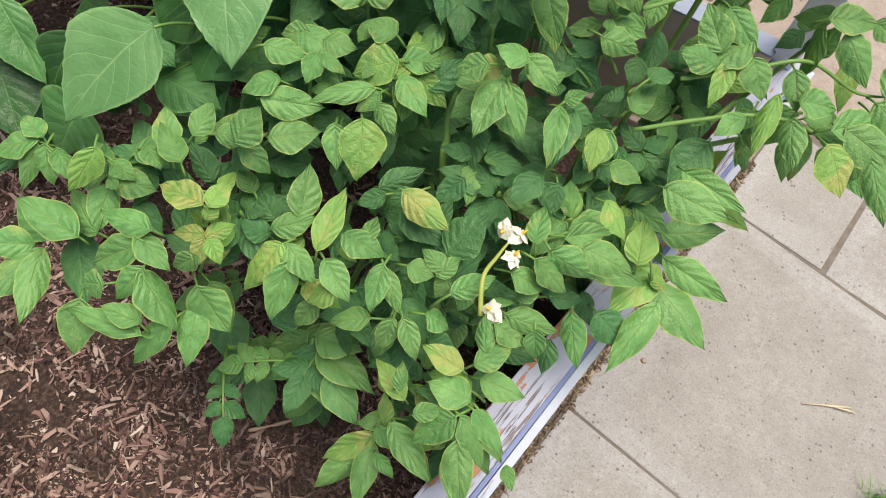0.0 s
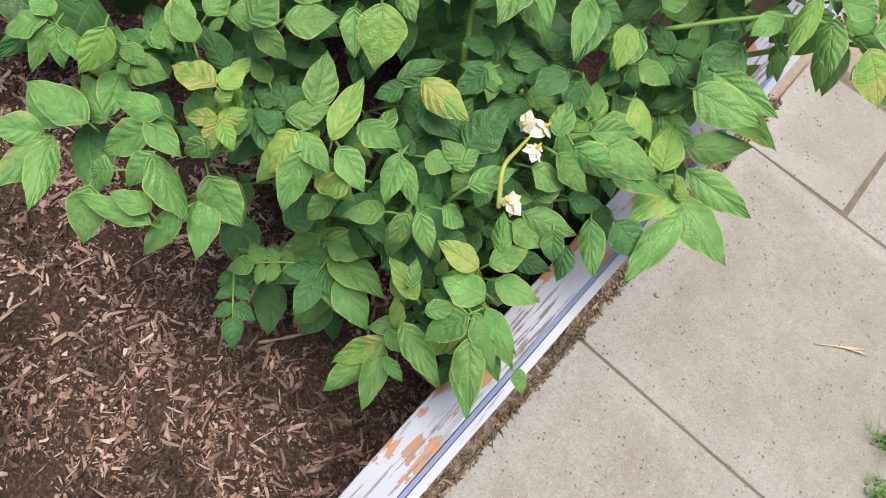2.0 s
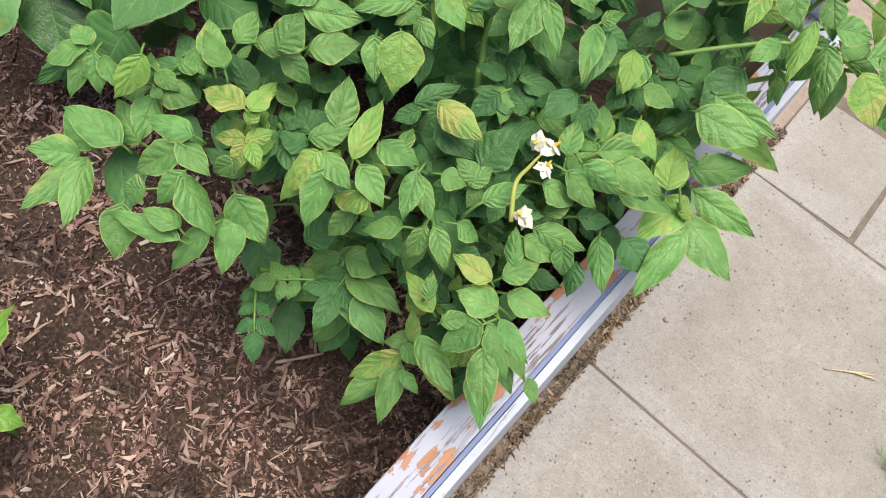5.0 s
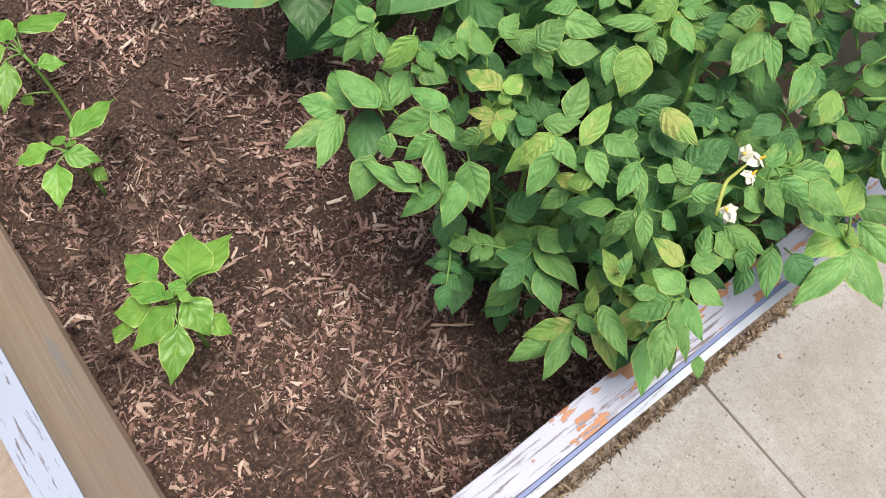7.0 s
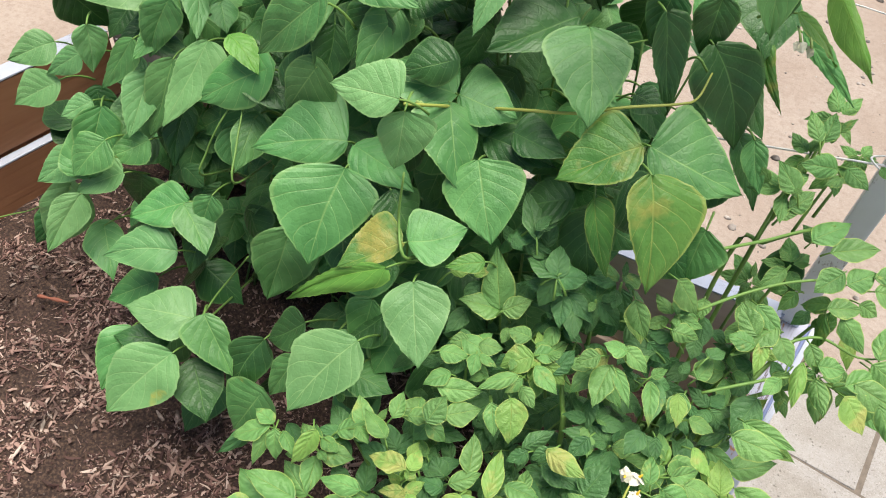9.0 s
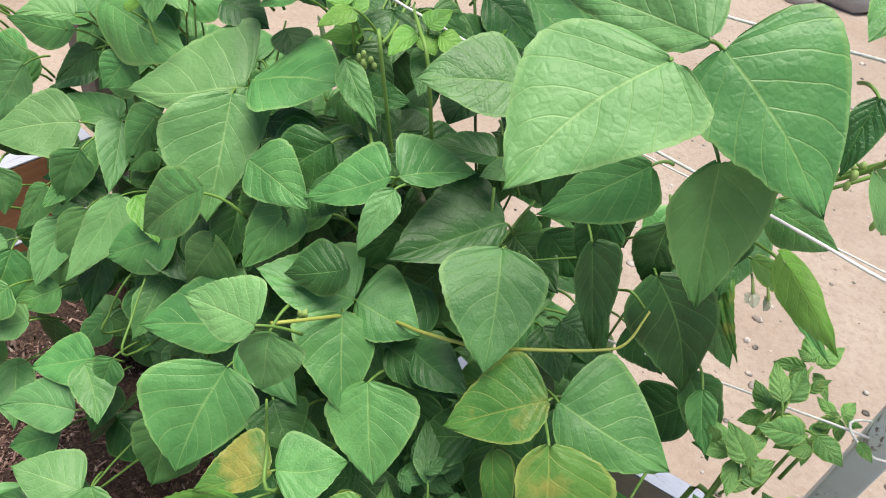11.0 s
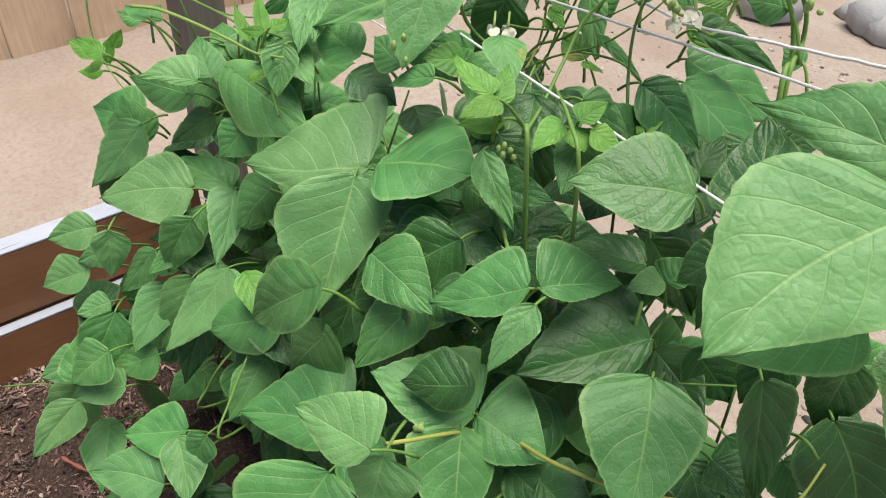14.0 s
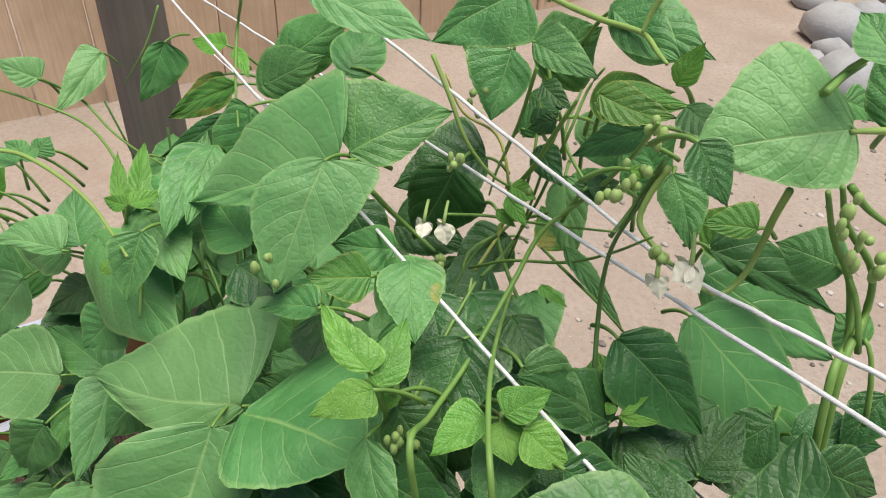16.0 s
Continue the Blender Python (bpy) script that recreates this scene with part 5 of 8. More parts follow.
bean_leaflet(4, "s", (-0.283, 0.542, 1.082), (-0.353, 0.462, 1.044), (0.16, -0.53, 0.83), 0.31, 0.49, 0.35, 0.20)
bean_leaflet(4, "g", (-0.274, 0.548, 1.083), (-0.157, 0.593, 1.040), (0.46, -0.48, 0.75), 0.55, 0.31, 0.22, 0.30)
bean_leaflet(4, "s", (-0.250, 0.502, 1.081), (-0.189, 0.436, 0.967), (0.52, -0.58, 0.62), 0.46, 0.22, 0.30, 0.25)
bean_leaflet(4, "g", (-0.330, 0.771, 1.133), (-0.267, 0.857, 1.144), (0.55, -0.48, 0.68), 0.35, 0.17)
bean_leaflet(4, "s", (-0.251, 0.799, 1.151), (-0.174, 0.743, 1.070), (0.15, -0.74, 0.65), 0.12, 0.08)
bean_leaflet(4, "g", (-0.203, 0.817, 1.149), (-0.100, 0.806, 1.083), (0.34, -0.68, 0.65), 0.16, 0.08)
bean_leaflet(4, "g", (-0.462, 0.461, 1.013), (-0.396, 0.407, 0.939), (0.25, -0.66, 0.71), 0.52, 0.47)
bean_leaflet(4, "d", (-0.488, 0.516, 1.007), (-0.378, 0.518, 1.012), (-0.03, -0.59, 0.81), 0.28, 0.26)
bean_leaflet(4, "s", (-0.488, 0.339, 0.937), (-0.545, 0.268, 0.909), (0.18, -0.49, 0.85), 0.15, 0.55)
bean_leaflet(4, "g", (-0.483, 0.344, 0.939), (-0.431, 0.405, 0.950), (0.27, -0.39, 0.88), 0.56, 0.45)
bean_leaflet(4, "p", (-0.451, 0.315, 0.907), (-0.389, 0.250, 0.839), (0.36, -0.48, 0.80), 0.42, 0.38)
bean_leaflet(4, "y", (-0.485, 0.300, 0.923), (-0.608, 0.225, 0.831), (0.10, -0.83, 0.54), 0.15, 0.08)
bean_leaflet(4, "p", (-0.485, 0.242, 0.827), (-0.520, 0.132, 0.753), (0.15, -0.58, 0.80), 0.31, 0.42, 0.33, 0.46)
bean_leaflet(3, "g", (-0.689, 0.324, 0.843), (-0.702, 0.268, 0.713), (0.58, -0.77, 0.27), 0.38, 0.34)
bean_leaflet(4, "g", (-0.517, 0.310, 0.825), (-0.514, 0.266, 0.744), (0.53, -0.74, 0.41), 0.25, 0.37)
bean_leaflet(2, "p", (-0.821, 0.209, 0.634), (-0.923, 0.151, 0.648), (0.27, -0.25, 0.93), 0.38, 0.45)
bean_leaflet(2, "g", (-0.810, 0.222, 0.643), (-0.727, 0.196, 0.568), (0.55, -0.38, 0.74), 0.21, 0.43)
bean_leaflet(2, "p", (-0.815, 0.152, 0.605), (-0.858, 0.028, 0.532), (0.39, -0.57, 0.73), 0.37, 0.39, 0.36, 0.42)
bean_leaflet(2, "g", (-0.928, 0.152, 0.581), (-0.912, 0.054, 0.513), (0.53, -0.42, 0.73), 0.39, 0.35)
bean_leaflet(2, "p", (-0.906, 0.260, 0.700), (-1.006, 0.178, 0.688), (0.30, -0.50, 0.81), 0.32, 0.33)
bean_leaflet(2, "g", (-0.926, 0.316, 0.761), (-0.999, 0.243, 0.733), (0.18, -0.51, 0.84), 0.36, 0.42)
bean_leaflet(2, "g", (-0.875, 0.328, 0.796), (-0.880, 0.294, 0.736), (0.46, -0.78, 0.41), 0.38, 0.38)
bean_leaflet(2, "d", (-0.909, 0.323, 0.713), (-0.894, 0.264, 0.645), (0.64, -0.50, 0.58), 0.35, 0.31)
bean_leaflet(1, "p", (-1.027, 0.273, 0.795), (-1.078, 0.205, 0.765), (0.30, -0.57, 0.77), 0.27, 0.46)
bean_leaflet(1, "g", (-1.001, 0.395, 0.965), (-1.019, 0.332, 0.839), (0.53, -0.79, 0.32), 0.21, 0.25)
bean_leaflet(1, "g", (-1.058, 0.369, 0.989), (-1.109, 0.320, 0.897), (0.30, -0.90, 0.31), 0.23, 0.18)
bean_leaflet(1, "p", (-1.105, 0.328, 1.013), (-1.102, 0.313, 0.935), (0.91, -0.39, 0.11), 0.35, 0.32)
bean_leaflet(1, "g", (-1.000, 0.412, 1.063), (-1.024, 0.368, 0.968), (0.62, -0.76, 0.20), 0.30, 0.29)
bean_leaflet(2, "y", (-0.892, 0.428, 1.038), (-0.821, 0.413, 1.009), (0.31, -0.29, 0.91), 0.31, 0.27)
bean_leaflet(3, "g", (-0.681, 0.480, 1.189), (-0.585, 0.483, 1.177), (0.10, -0.70, 0.71), 0.43, 0.34)
bean_leaflet(1, "p", (-1.119, 0.305, 0.879), (-1.145, 0.256, 0.861), (0.48, -0.53, 0.69), 0.39, 0.39)
bean_leaflet(1, "p", (-1.109, 0.245, 0.817), (-1.139, 0.179, 0.773), (0.54, -0.62, 0.57), 0.42, 0.32)
bean_leaflet(1, "p", (-1.070, 0.211, 0.765), (-1.068, 0.123, 0.694), (0.74, -0.41, 0.53), 0.29, 0.26)
bean_leaflet(2, "d", (-0.842, 0.229, 0.412), (-0.845, 0.137, 0.337), (0.56, -0.53, 0.63), 0.40, 0.36)
bean_leaflet(3, "d", (-0.706, 0.255, 0.628), (-0.721, 0.173, 0.515), (0.29, -0.79, 0.54), 0.28, 0.28)
bean_leaflet(1, "g", (-1.019, 0.328, 0.835), (-1.062, 0.267, 0.810), (0.46, -0.60, 0.66), 0.41, 0.34)
bean_leaflet(1, "d", (-1.015, 0.412, 0.867), (-1.000, 0.349, 0.769), (0.75, -0.50, 0.43), 0.24, 0.26)
bean_leaflet(4, "g", (-0.179, 0.574, 0.981), (-0.177, 0.548, 0.903), (-0.26, -0.92, 0.30), 0.51, 0.39)
bean_leaflet(4, "s", (-0.308, 0.497, 1.010), (-0.253, 0.466, 0.923), (0.25, -0.85, 0.46), 0.23, 0.14)
bean_leaflet(4, "s", (-0.392, 0.390, 0.924), (-0.431, 0.353, 0.919), (0.23, -0.38, 0.90), 0.27, 0.27)
bean_leaflet(4, "s", (-0.362, 0.544, 1.046), (-0.391, 0.524, 1.014), (-0.09, -0.80, 0.59), 0.56, 0.47)
bean_leaflet(4, "g", (-0.188, 0.709, 1.041), (-0.149, 0.677, 0.986), (0.10, -0.82, 0.56), 0.24, 0.24)
bean_leaflet(4, "p", (-0.278, 0.580, 1.449), (-0.316, 0.455, 1.374), (0.38, -0.56, 0.74), 0.39, 0.44, 0.16, 0.37)
bean_leaflet(4, "m", (-0.262, 0.631, 1.447), (-0.146, 0.631, 1.356), (0.46, -0.65, 0.60), 0.53, 0.36, 0.16, 0.20)
bean_leaflet(4, "p", (-0.275, 0.629, 1.450), (-0.414, 0.618, 1.444), (0.03, -0.79, 0.61), 0.17, 0.35)
bean_leaflet(4, "g", (-0.295, 0.643, 1.318), (-0.371, 0.589, 1.244), (0.03, -0.82, 0.57), 0.34, 0.22)
bean_leaflet(4, "g", (-0.234, 0.624, 1.364), (-0.203, 0.609, 1.230), (0.59, -0.78, 0.22), 0.35, 0.25)
bean_leaflet(4, "d", (-0.284, 0.719, 1.141), (-0.203, 0.711, 1.012), (0.64, -0.63, 0.44), 0.33, 0.36)
bean_leaflet(4, "d", (-0.336, 0.653, 1.194), (-0.289, 0.632, 1.075), (0.66, -0.66, 0.37), 0.24, 0.15)
bean_leaflet(2, "p", (-0.801, 0.559, 1.196), (-0.929, 0.458, 1.178), (0.29, -0.51, 0.81), 0.16, 0.61, 0.35, 0.10)
bean_leaflet(2, "p", (-0.783, 0.528, 1.207), (-0.729, 0.439, 1.088), (0.73, -0.34, 0.59), 0.31, 0.48, 0.08, 0.40)
bean_leaflet(2, "g", (-0.767, 0.551, 1.225), (-0.662, 0.600, 1.256), (-0.19, -0.19, 0.96), 0.85, 0.47, 0.30, 0.28)
bean_leaflet(2, "p", (-0.829, 0.676, 1.385), (-0.949, 0.582, 1.308), (0.29, -0.80, 0.53), 0.12, 0.43, 0.35, 0.08)
bean_leaflet(2, "p", (-0.807, 0.651, 1.404), (-0.777, 0.588, 1.323), (0.64, -0.47, 0.61), 0.39, 0.37, 0.08, 0.42)
bean_leaflet(2, "g", (-0.835, 0.687, 1.387), (-0.806, 0.766, 1.417), (0.66, -0.46, 0.59), 0.60, 0.27)
bean_leaflet(2, "p", (-0.936, 0.707, 1.484), (-0.841, 0.766, 1.464), (0.45, -0.48, 0.76), 0.34, 0.16)
bean_leaflet(2, "g", (-0.806, 0.824, 1.503), (-0.839, 0.763, 1.462), (0.63, -0.64, 0.44), 0.48, 0.24)
bean_leaflet(2, "g", (-0.849, 0.855, 1.434), (-0.829, 0.823, 1.382), (0.77, -0.36, 0.52), 0.39, 0.59)
bean_leaflet(3, "p", (-0.532, 0.824, 1.514), (-0.576, 0.753, 1.499), (0.57, -0.49, 0.67), 0.35, 0.61, 0.20, 0.35)
bean_leaflet(3, "g", (-0.524, 0.853, 1.511), (-0.549, 0.855, 1.560), (0.58, -0.74, 0.33), 0.28, 0.26)
bean_leaflet(3, "m", (-0.653, 0.927, 1.293), (-0.551, 1.017, 1.223), (0.69, -0.25, 0.68), 0.38, 0.24)
bean_leaflet(3, "m", (-0.616, 0.871, 1.295), (-0.489, 0.952, 1.185), (0.69, -0.10, 0.72), 0.27, 0.33)
bean_leaflet(3, "d", (-0.607, 0.775, 1.326), (-0.537, 0.808, 1.271), (0.68, -0.33, 0.66), 0.31, 0.37)
bean_leaflet(3, "d", (-0.628, 0.888, 1.348), (-0.548, 0.964, 1.303), (0.71, -0.40, 0.59), 0.23, 0.09)
bean_leaflet(3, "s", (-0.673, 0.783, 1.484), (-0.625, 0.804, 1.483), (0.33, -0.69, 0.64), 0.28, 0.24)
bean_leaflet(2, "g", (-0.750, 0.791, 1.489), (-0.698, 0.807, 1.479), (0.33, -0.70, 0.63), 0.36, 0.22)
bean_leaflet(3, "g", (-0.698, 0.810, 1.525), (-0.639, 0.812, 1.513), (0.15, -0.77, 0.62), 0.42, 0.23)
bean_leaflet(3, "y", (-0.634, 0.807, 1.501), (-0.627, 0.814, 1.529), (0.33, -0.93, 0.15), 0.30, 0.30)
bean_leaflet(3, "d", (-0.548, 0.717, 1.528), (-0.525, 0.720, 1.505), (0.68, -0.35, 0.65), 0.43, 0.38)
bean_leaflet(3, "g", (-0.636, 0.829, 1.429), (-0.600, 0.819, 1.391), (0.49, -0.61, 0.62), 0.34, 0.29)
bean_leaflet(3, "g", (-0.715, 0.669, 1.364), (-0.664, 0.642, 1.343), (0.33, -0.11, 0.94), 0.40, 0.38)
bean_leaflet(2, "s", (-0.762, 0.663, 1.320), (-0.777, 0.616, 1.329), (0.70, -0.10, 0.70), 0.40, 0.40)
bean_leaflet(2, "g", (-0.797, 0.707, 1.307), (-0.806, 0.654, 1.328), (0.78, 0.10, 0.61), 0.35, 0.35)
bean_leaflet(2, "g", (-0.755, 0.614, 1.316), (-0.798, 0.583, 1.297), (0.15, -0.65, 0.74), 0.20, 0.31)
bean_leaflet(2, "d", (-0.835, 0.791, 1.339), (-0.854, 0.760, 1.257), (0.73, -0.68, 0.10), 0.48, 0.36)
bean_leaflet(1, "p", (-1.056, 0.440, 1.068), (-1.139, 0.334, 1.048), (0.42, -0.47, 0.78), 0.39, 0.39)
bean_leaflet(1, "p", (-1.016, 0.483, 1.070), (-0.958, 0.417, 1.007), (0.68, -0.10, 0.72), 0.19, 0.31)
bean_leaflet(1, "g", (-1.038, 0.487, 1.061), (-1.145, 0.442, 1.075), (0.26, -0.34, 0.90), 0.21, 0.28)
bean_leaflet(0, "p", (-1.262, 0.344, 0.912), (-1.305, 0.272, 0.893), (0.47, -0.48, 0.74), 0.40, 0.35)
bean_leaflet(1, "p", (-1.178, 0.341, 0.928), (-1.226, 0.294, 0.888), (0.35, -0.79, 0.51), 0.32, 0.28)
bean_leaflet(1, "p", (-1.043, 0.377, 0.934), (-1.023, 0.297, 0.854), (0.74, -0.37, 0.56), 0.26, 0.30)
bean_leaflet(2, "p", (-0.951, 0.430, 1.002), (-0.962, 0.323, 0.891), (0.43, -0.67, 0.61), 0.28, 0.19)
bean_leaflet(1, "g", (-1.032, 0.404, 1.008), (-1.037, 0.347, 0.971), (0.51, -0.50, 0.70), 0.27, 0.27)
bean_leaflet(1, "g", (-1.053, 0.449, 1.035), (-1.018, 0.409, 0.988), (0.69, -0.21, 0.70), 0.28, 0.26)
bean_leaflet(0, "p", (-1.217, 0.439, 1.090), (-1.254, 0.353, 0.989), (0.65, -0.68, 0.34), 0.22, 0.28)
bean_leaflet(1, "p", (-1.075, 0.480, 1.211), (-1.128, 0.421, 1.211), (0.51, -0.45, 0.73), 0.13, 0.43)
bean_leaflet(1, "g", (-1.071, 0.498, 1.213), (-1.130, 0.513, 1.247), (0.42, -0.31, 0.85), 0.41, 0.38)
bean_leaflet(2, "g", (-0.930, 0.535, 1.305), (-0.905, 0.506, 1.257), (0.73, -0.36, 0.58), 0.31, 0.40)
bean_leaflet(1, "d", (-1.084, 0.499, 1.152), (-1.130, 0.449, 1.100), (0.42, -0.81, 0.41), 0.26, 0.26)
bean_leaflet(1, "g", (-1.081, 0.507, 1.147), (-1.070, 0.495, 1.100), (0.82, -0.49, 0.31), 0.37, 0.37)
bean_leaflet(1, "g", (-0.988, 0.622, 1.330), (-0.926, 0.551, 1.295), (0.47, -0.02, 0.88), 0.17, 0.29)
bean_leaflet(0, "s", (-1.249, 0.726, 1.279), (-1.292, 0.654, 1.217), (0.48, -0.72, 0.51), 0.31, 0.17)
bean_leaflet(4, "m", (-0.461, 0.675, 1.310), (-0.541, 0.594, 1.317), (0.43, -0.36, 0.83), 0.35, 0.48, 0.30, 0.34)
bean_leaflet(4, "d", (-0.432, 0.724, 1.277), (-0.480, 0.803, 1.341), (0.03, -0.62, 0.78), 0.38, 0.47)
bean_leaflet(4, "d", (-0.431, 0.722, 1.267), (-0.427, 0.695, 1.152), (0.34, -0.91, 0.22), 0.19, 0.27)
bean_leaflet(4, "m", (-0.428, 0.723, 1.268), (-0.371, 0.784, 1.246), (0.52, -0.20, 0.83), 0.21, 0.53)
bean_leaflet(3, "g", (-0.525, 0.547, 1.221), (-0.597, 0.485, 1.185), (0.13, -0.60, 0.79), 0.20, 0.46)
bean_leaflet(4, "m", (-0.519, 0.556, 1.221), (-0.485, 0.642, 1.204), (0.59, -0.07, 0.81), 0.49, 0.18)
bean_leaflet(4, "p", (-0.503, 0.533, 1.225), (-0.499, 0.476, 1.174), (0.50, -0.56, 0.66), 0.24, 0.21)
bean_leaflet(4, "d", (-0.455, 0.665, 1.137), (-0.514, 0.532, 1.122), (0.39, -0.27, 0.88), 0.22, 0.51)
bean_leaflet(4, "g", (-0.408, 0.600, 1.168), (-0.340, 0.504, 1.105), (0.27, -0.39, 0.88), 0.38, 0.47)
bean_leaflet(3, "g", (-0.532, 0.501, 1.065), (-0.621, 0.434, 1.096), (0.45, -0.18, 0.88), 0.29, 0.62)
bean_leaflet(3, "g", (-0.529, 0.504, 1.062), (-0.449, 0.529, 1.050), (0.25, -0.41, 0.88), 0.71, 0.39)
bean_leaflet(3, "g", (-0.526, 0.480, 1.063), (-0.463, 0.425, 0.985), (0.66, -0.26, 0.70), 0.35, 0.50)
bean_leaflet(4, "d", (-0.165, 0.709, 1.421), (-0.159, 0.678, 1.365), (0.28, -0.82, 0.50), 0.26, 0.20)
bean_leaflet(4, "g", (-0.184, 0.771, 1.477), (-0.194, 0.727, 1.450), (-0.03, -0.52, 0.85), 0.28, 0.54)
bean_leaflet(3, "y", (-0.654, 0.602, 1.346), (-0.704, 0.594, 1.371), (0.47, -0.30, 0.83), 0.19, 0.29)
bean_leaflet(3, "y", (-0.648, 0.604, 1.338), (-0.670, 0.639, 1.362), (0.47, -0.27, 0.84), 0.27, 0.30)
bean_leaflet(3, "y", (-0.635, 0.593, 1.352), (-0.648, 0.556, 1.338), (0.28, -0.42, 0.86), 0.38, 0.27)
bean_leaflet(3, "y", (-0.605, 0.658, 1.316), (-0.610, 0.619, 1.299), (0.16, -0.42, 0.89), 0.27, 0.44)
bean_leaflet(3, "y", (-0.595, 0.666, 1.324), (-0.585, 0.693, 1.341), (0.41, -0.57, 0.71), 0.48, 0.33)
bean_leaflet(3, "y", (-0.599, 0.666, 1.314), (-0.575, 0.658, 1.301), (0.40, -0.28, 0.87), 0.53, 0.48)
bean_leaflet(3, "y", (-0.583, 0.673, 1.318), (-0.553, 0.688, 1.302), (0.54, -0.25, 0.80), 0.39, 0.42)
bean_leaflet(0, "y", (-1.234, 0.730, 1.323), (-1.286, 0.705, 1.316), (0.19, -0.60, 0.78), 0.29, 0.29)
bean_leaflet(1, "y", (-1.163, 0.716, 1.348), (-1.115, 0.711, 1.331), (0.30, -0.25, 0.92), 0.16, 0.18)
bean_leaflet(1, "y", (-1.040, 0.541, 1.265), (-1.104, 0.560, 1.291), (0.41, 0.15, 0.90), 0.12, 0.15)
bean_leaflet(1, "y", (-0.995, 0.540, 1.295), (-0.994, 0.563, 1.297), (0.53, -0.09, 0.85), 0.39, 0.34)
bean_leaflet(2, "y", (-0.958, 0.499, 1.258), (-0.936, 0.522, 1.279), (0.27, -0.79, 0.56), 0.23, 0.17)
bean_leaflet(1, "y", (-1.021, 0.554, 1.280), (-1.081, 0.584, 1.307), (0.47, 0.17, 0.86), 0.16, 0.14)
bean_leaflet(1, "y", (-0.966, 0.537, 1.312), (-0.972, 0.567, 1.313), (0.58, 0.07, 0.81), 0.30, 0.27)
bean_leaflet(1, "y", (-0.985, 0.538, 1.299), (-1.018, 0.523, 1.294), (0.20, -0.68, 0.71), 0.23, 0.23)
bean_leaflet(0, "y", (-1.224, 0.414, 1.208), (-1.283, 0.395, 1.216), (0.26, -0.45, 0.85), 0.27, 0.18)
bean_leaflet(0, "y", (-1.203, 0.422, 1.223), (-1.197, 0.437, 1.248), (0.92, -0.39, 0.04), 0.33, 0.29)
bean_leaflet(0, "y", (-1.252, 0.418, 1.181), (-1.283, 0.394, 1.164), (0.01, -0.57, 0.82), 0.30, 0.29)
bean_leaflet(1, "g", (-1.179, 0.470, 1.262), (-1.219, 0.455, 1.270), (0.23, -0.05, 0.97), 0.36, 0.29)
bean_leaflet(1, "g", (-1.189, 0.476, 1.260), (-1.202, 0.498, 1.267), (0.55, 0.07, 0.83), 0.38, 0.38)
bean_leaflet(0, "p", (-1.370, 0.611, 1.285), (-1.326, 0.534, 1.239), (0.70, -0.02, 0.72), 0.20, 0.27)
bean_leaflet(0, "p", (-1.332, 0.529, 1.283), (-1.344, 0.490, 1.311), (0.89, 0.06, 0.46), 0.35, 0.49)
bean_leaflet(0, "g", (-1.324, 0.680, 1.303), (-1.330, 0.637, 1.227), (0.79, -0.56, 0.25), 0.41, 0.22)
bean_leaflet(1, "s", (-1.183, 0.720, 1.294), (-1.263, 0.651, 1.234), (0.39, -0.82, 0.41), 0.12, 0.15)
bean_leaflet(1, "d", (-1.120, 0.682, 1.291), (-1.148, 0.607, 1.245), (0.64, -0.56, 0.53), 0.31, 0.15)
bean_leaflet(1, "g", (-0.987, 0.625, 1.334), (-0.930, 0.573, 1.298), (0.52, -0.03, 0.86), 0.24, 0.21)
bean_leaflet(1, "g", (-1.006, 0.668, 1.356), (-1.030, 0.642, 1.321), (0.39, -0.84, 0.37), 0.34, 0.30)
bean_leaflet(1, "g", (-0.996, 0.548, 1.285), (-0.906, 0.556, 1.260), (0.28, -0.21, 0.94), 0.33, 0.32)
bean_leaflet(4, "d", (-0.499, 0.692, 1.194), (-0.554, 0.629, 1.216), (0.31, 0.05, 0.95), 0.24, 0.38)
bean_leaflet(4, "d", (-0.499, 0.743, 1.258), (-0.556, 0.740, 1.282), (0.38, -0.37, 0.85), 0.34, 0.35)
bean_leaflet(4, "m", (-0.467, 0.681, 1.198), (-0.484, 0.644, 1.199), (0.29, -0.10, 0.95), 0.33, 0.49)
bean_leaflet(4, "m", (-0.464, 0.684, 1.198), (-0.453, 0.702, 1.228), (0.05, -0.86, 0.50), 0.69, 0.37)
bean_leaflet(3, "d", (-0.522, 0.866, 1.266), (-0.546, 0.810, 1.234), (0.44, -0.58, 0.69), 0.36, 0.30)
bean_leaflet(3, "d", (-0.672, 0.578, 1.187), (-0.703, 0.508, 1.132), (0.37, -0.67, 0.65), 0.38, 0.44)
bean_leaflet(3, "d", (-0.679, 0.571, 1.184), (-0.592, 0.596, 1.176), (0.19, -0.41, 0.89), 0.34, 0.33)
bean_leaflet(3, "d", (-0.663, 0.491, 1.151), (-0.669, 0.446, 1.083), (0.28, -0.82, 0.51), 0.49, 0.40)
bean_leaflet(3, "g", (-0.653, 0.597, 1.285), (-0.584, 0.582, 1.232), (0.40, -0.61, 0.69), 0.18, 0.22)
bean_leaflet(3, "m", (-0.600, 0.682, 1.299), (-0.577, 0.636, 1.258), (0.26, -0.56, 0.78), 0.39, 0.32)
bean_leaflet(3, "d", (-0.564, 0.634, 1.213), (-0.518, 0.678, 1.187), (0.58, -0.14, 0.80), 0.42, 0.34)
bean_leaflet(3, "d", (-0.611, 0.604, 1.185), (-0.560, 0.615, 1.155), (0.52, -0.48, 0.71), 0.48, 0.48)
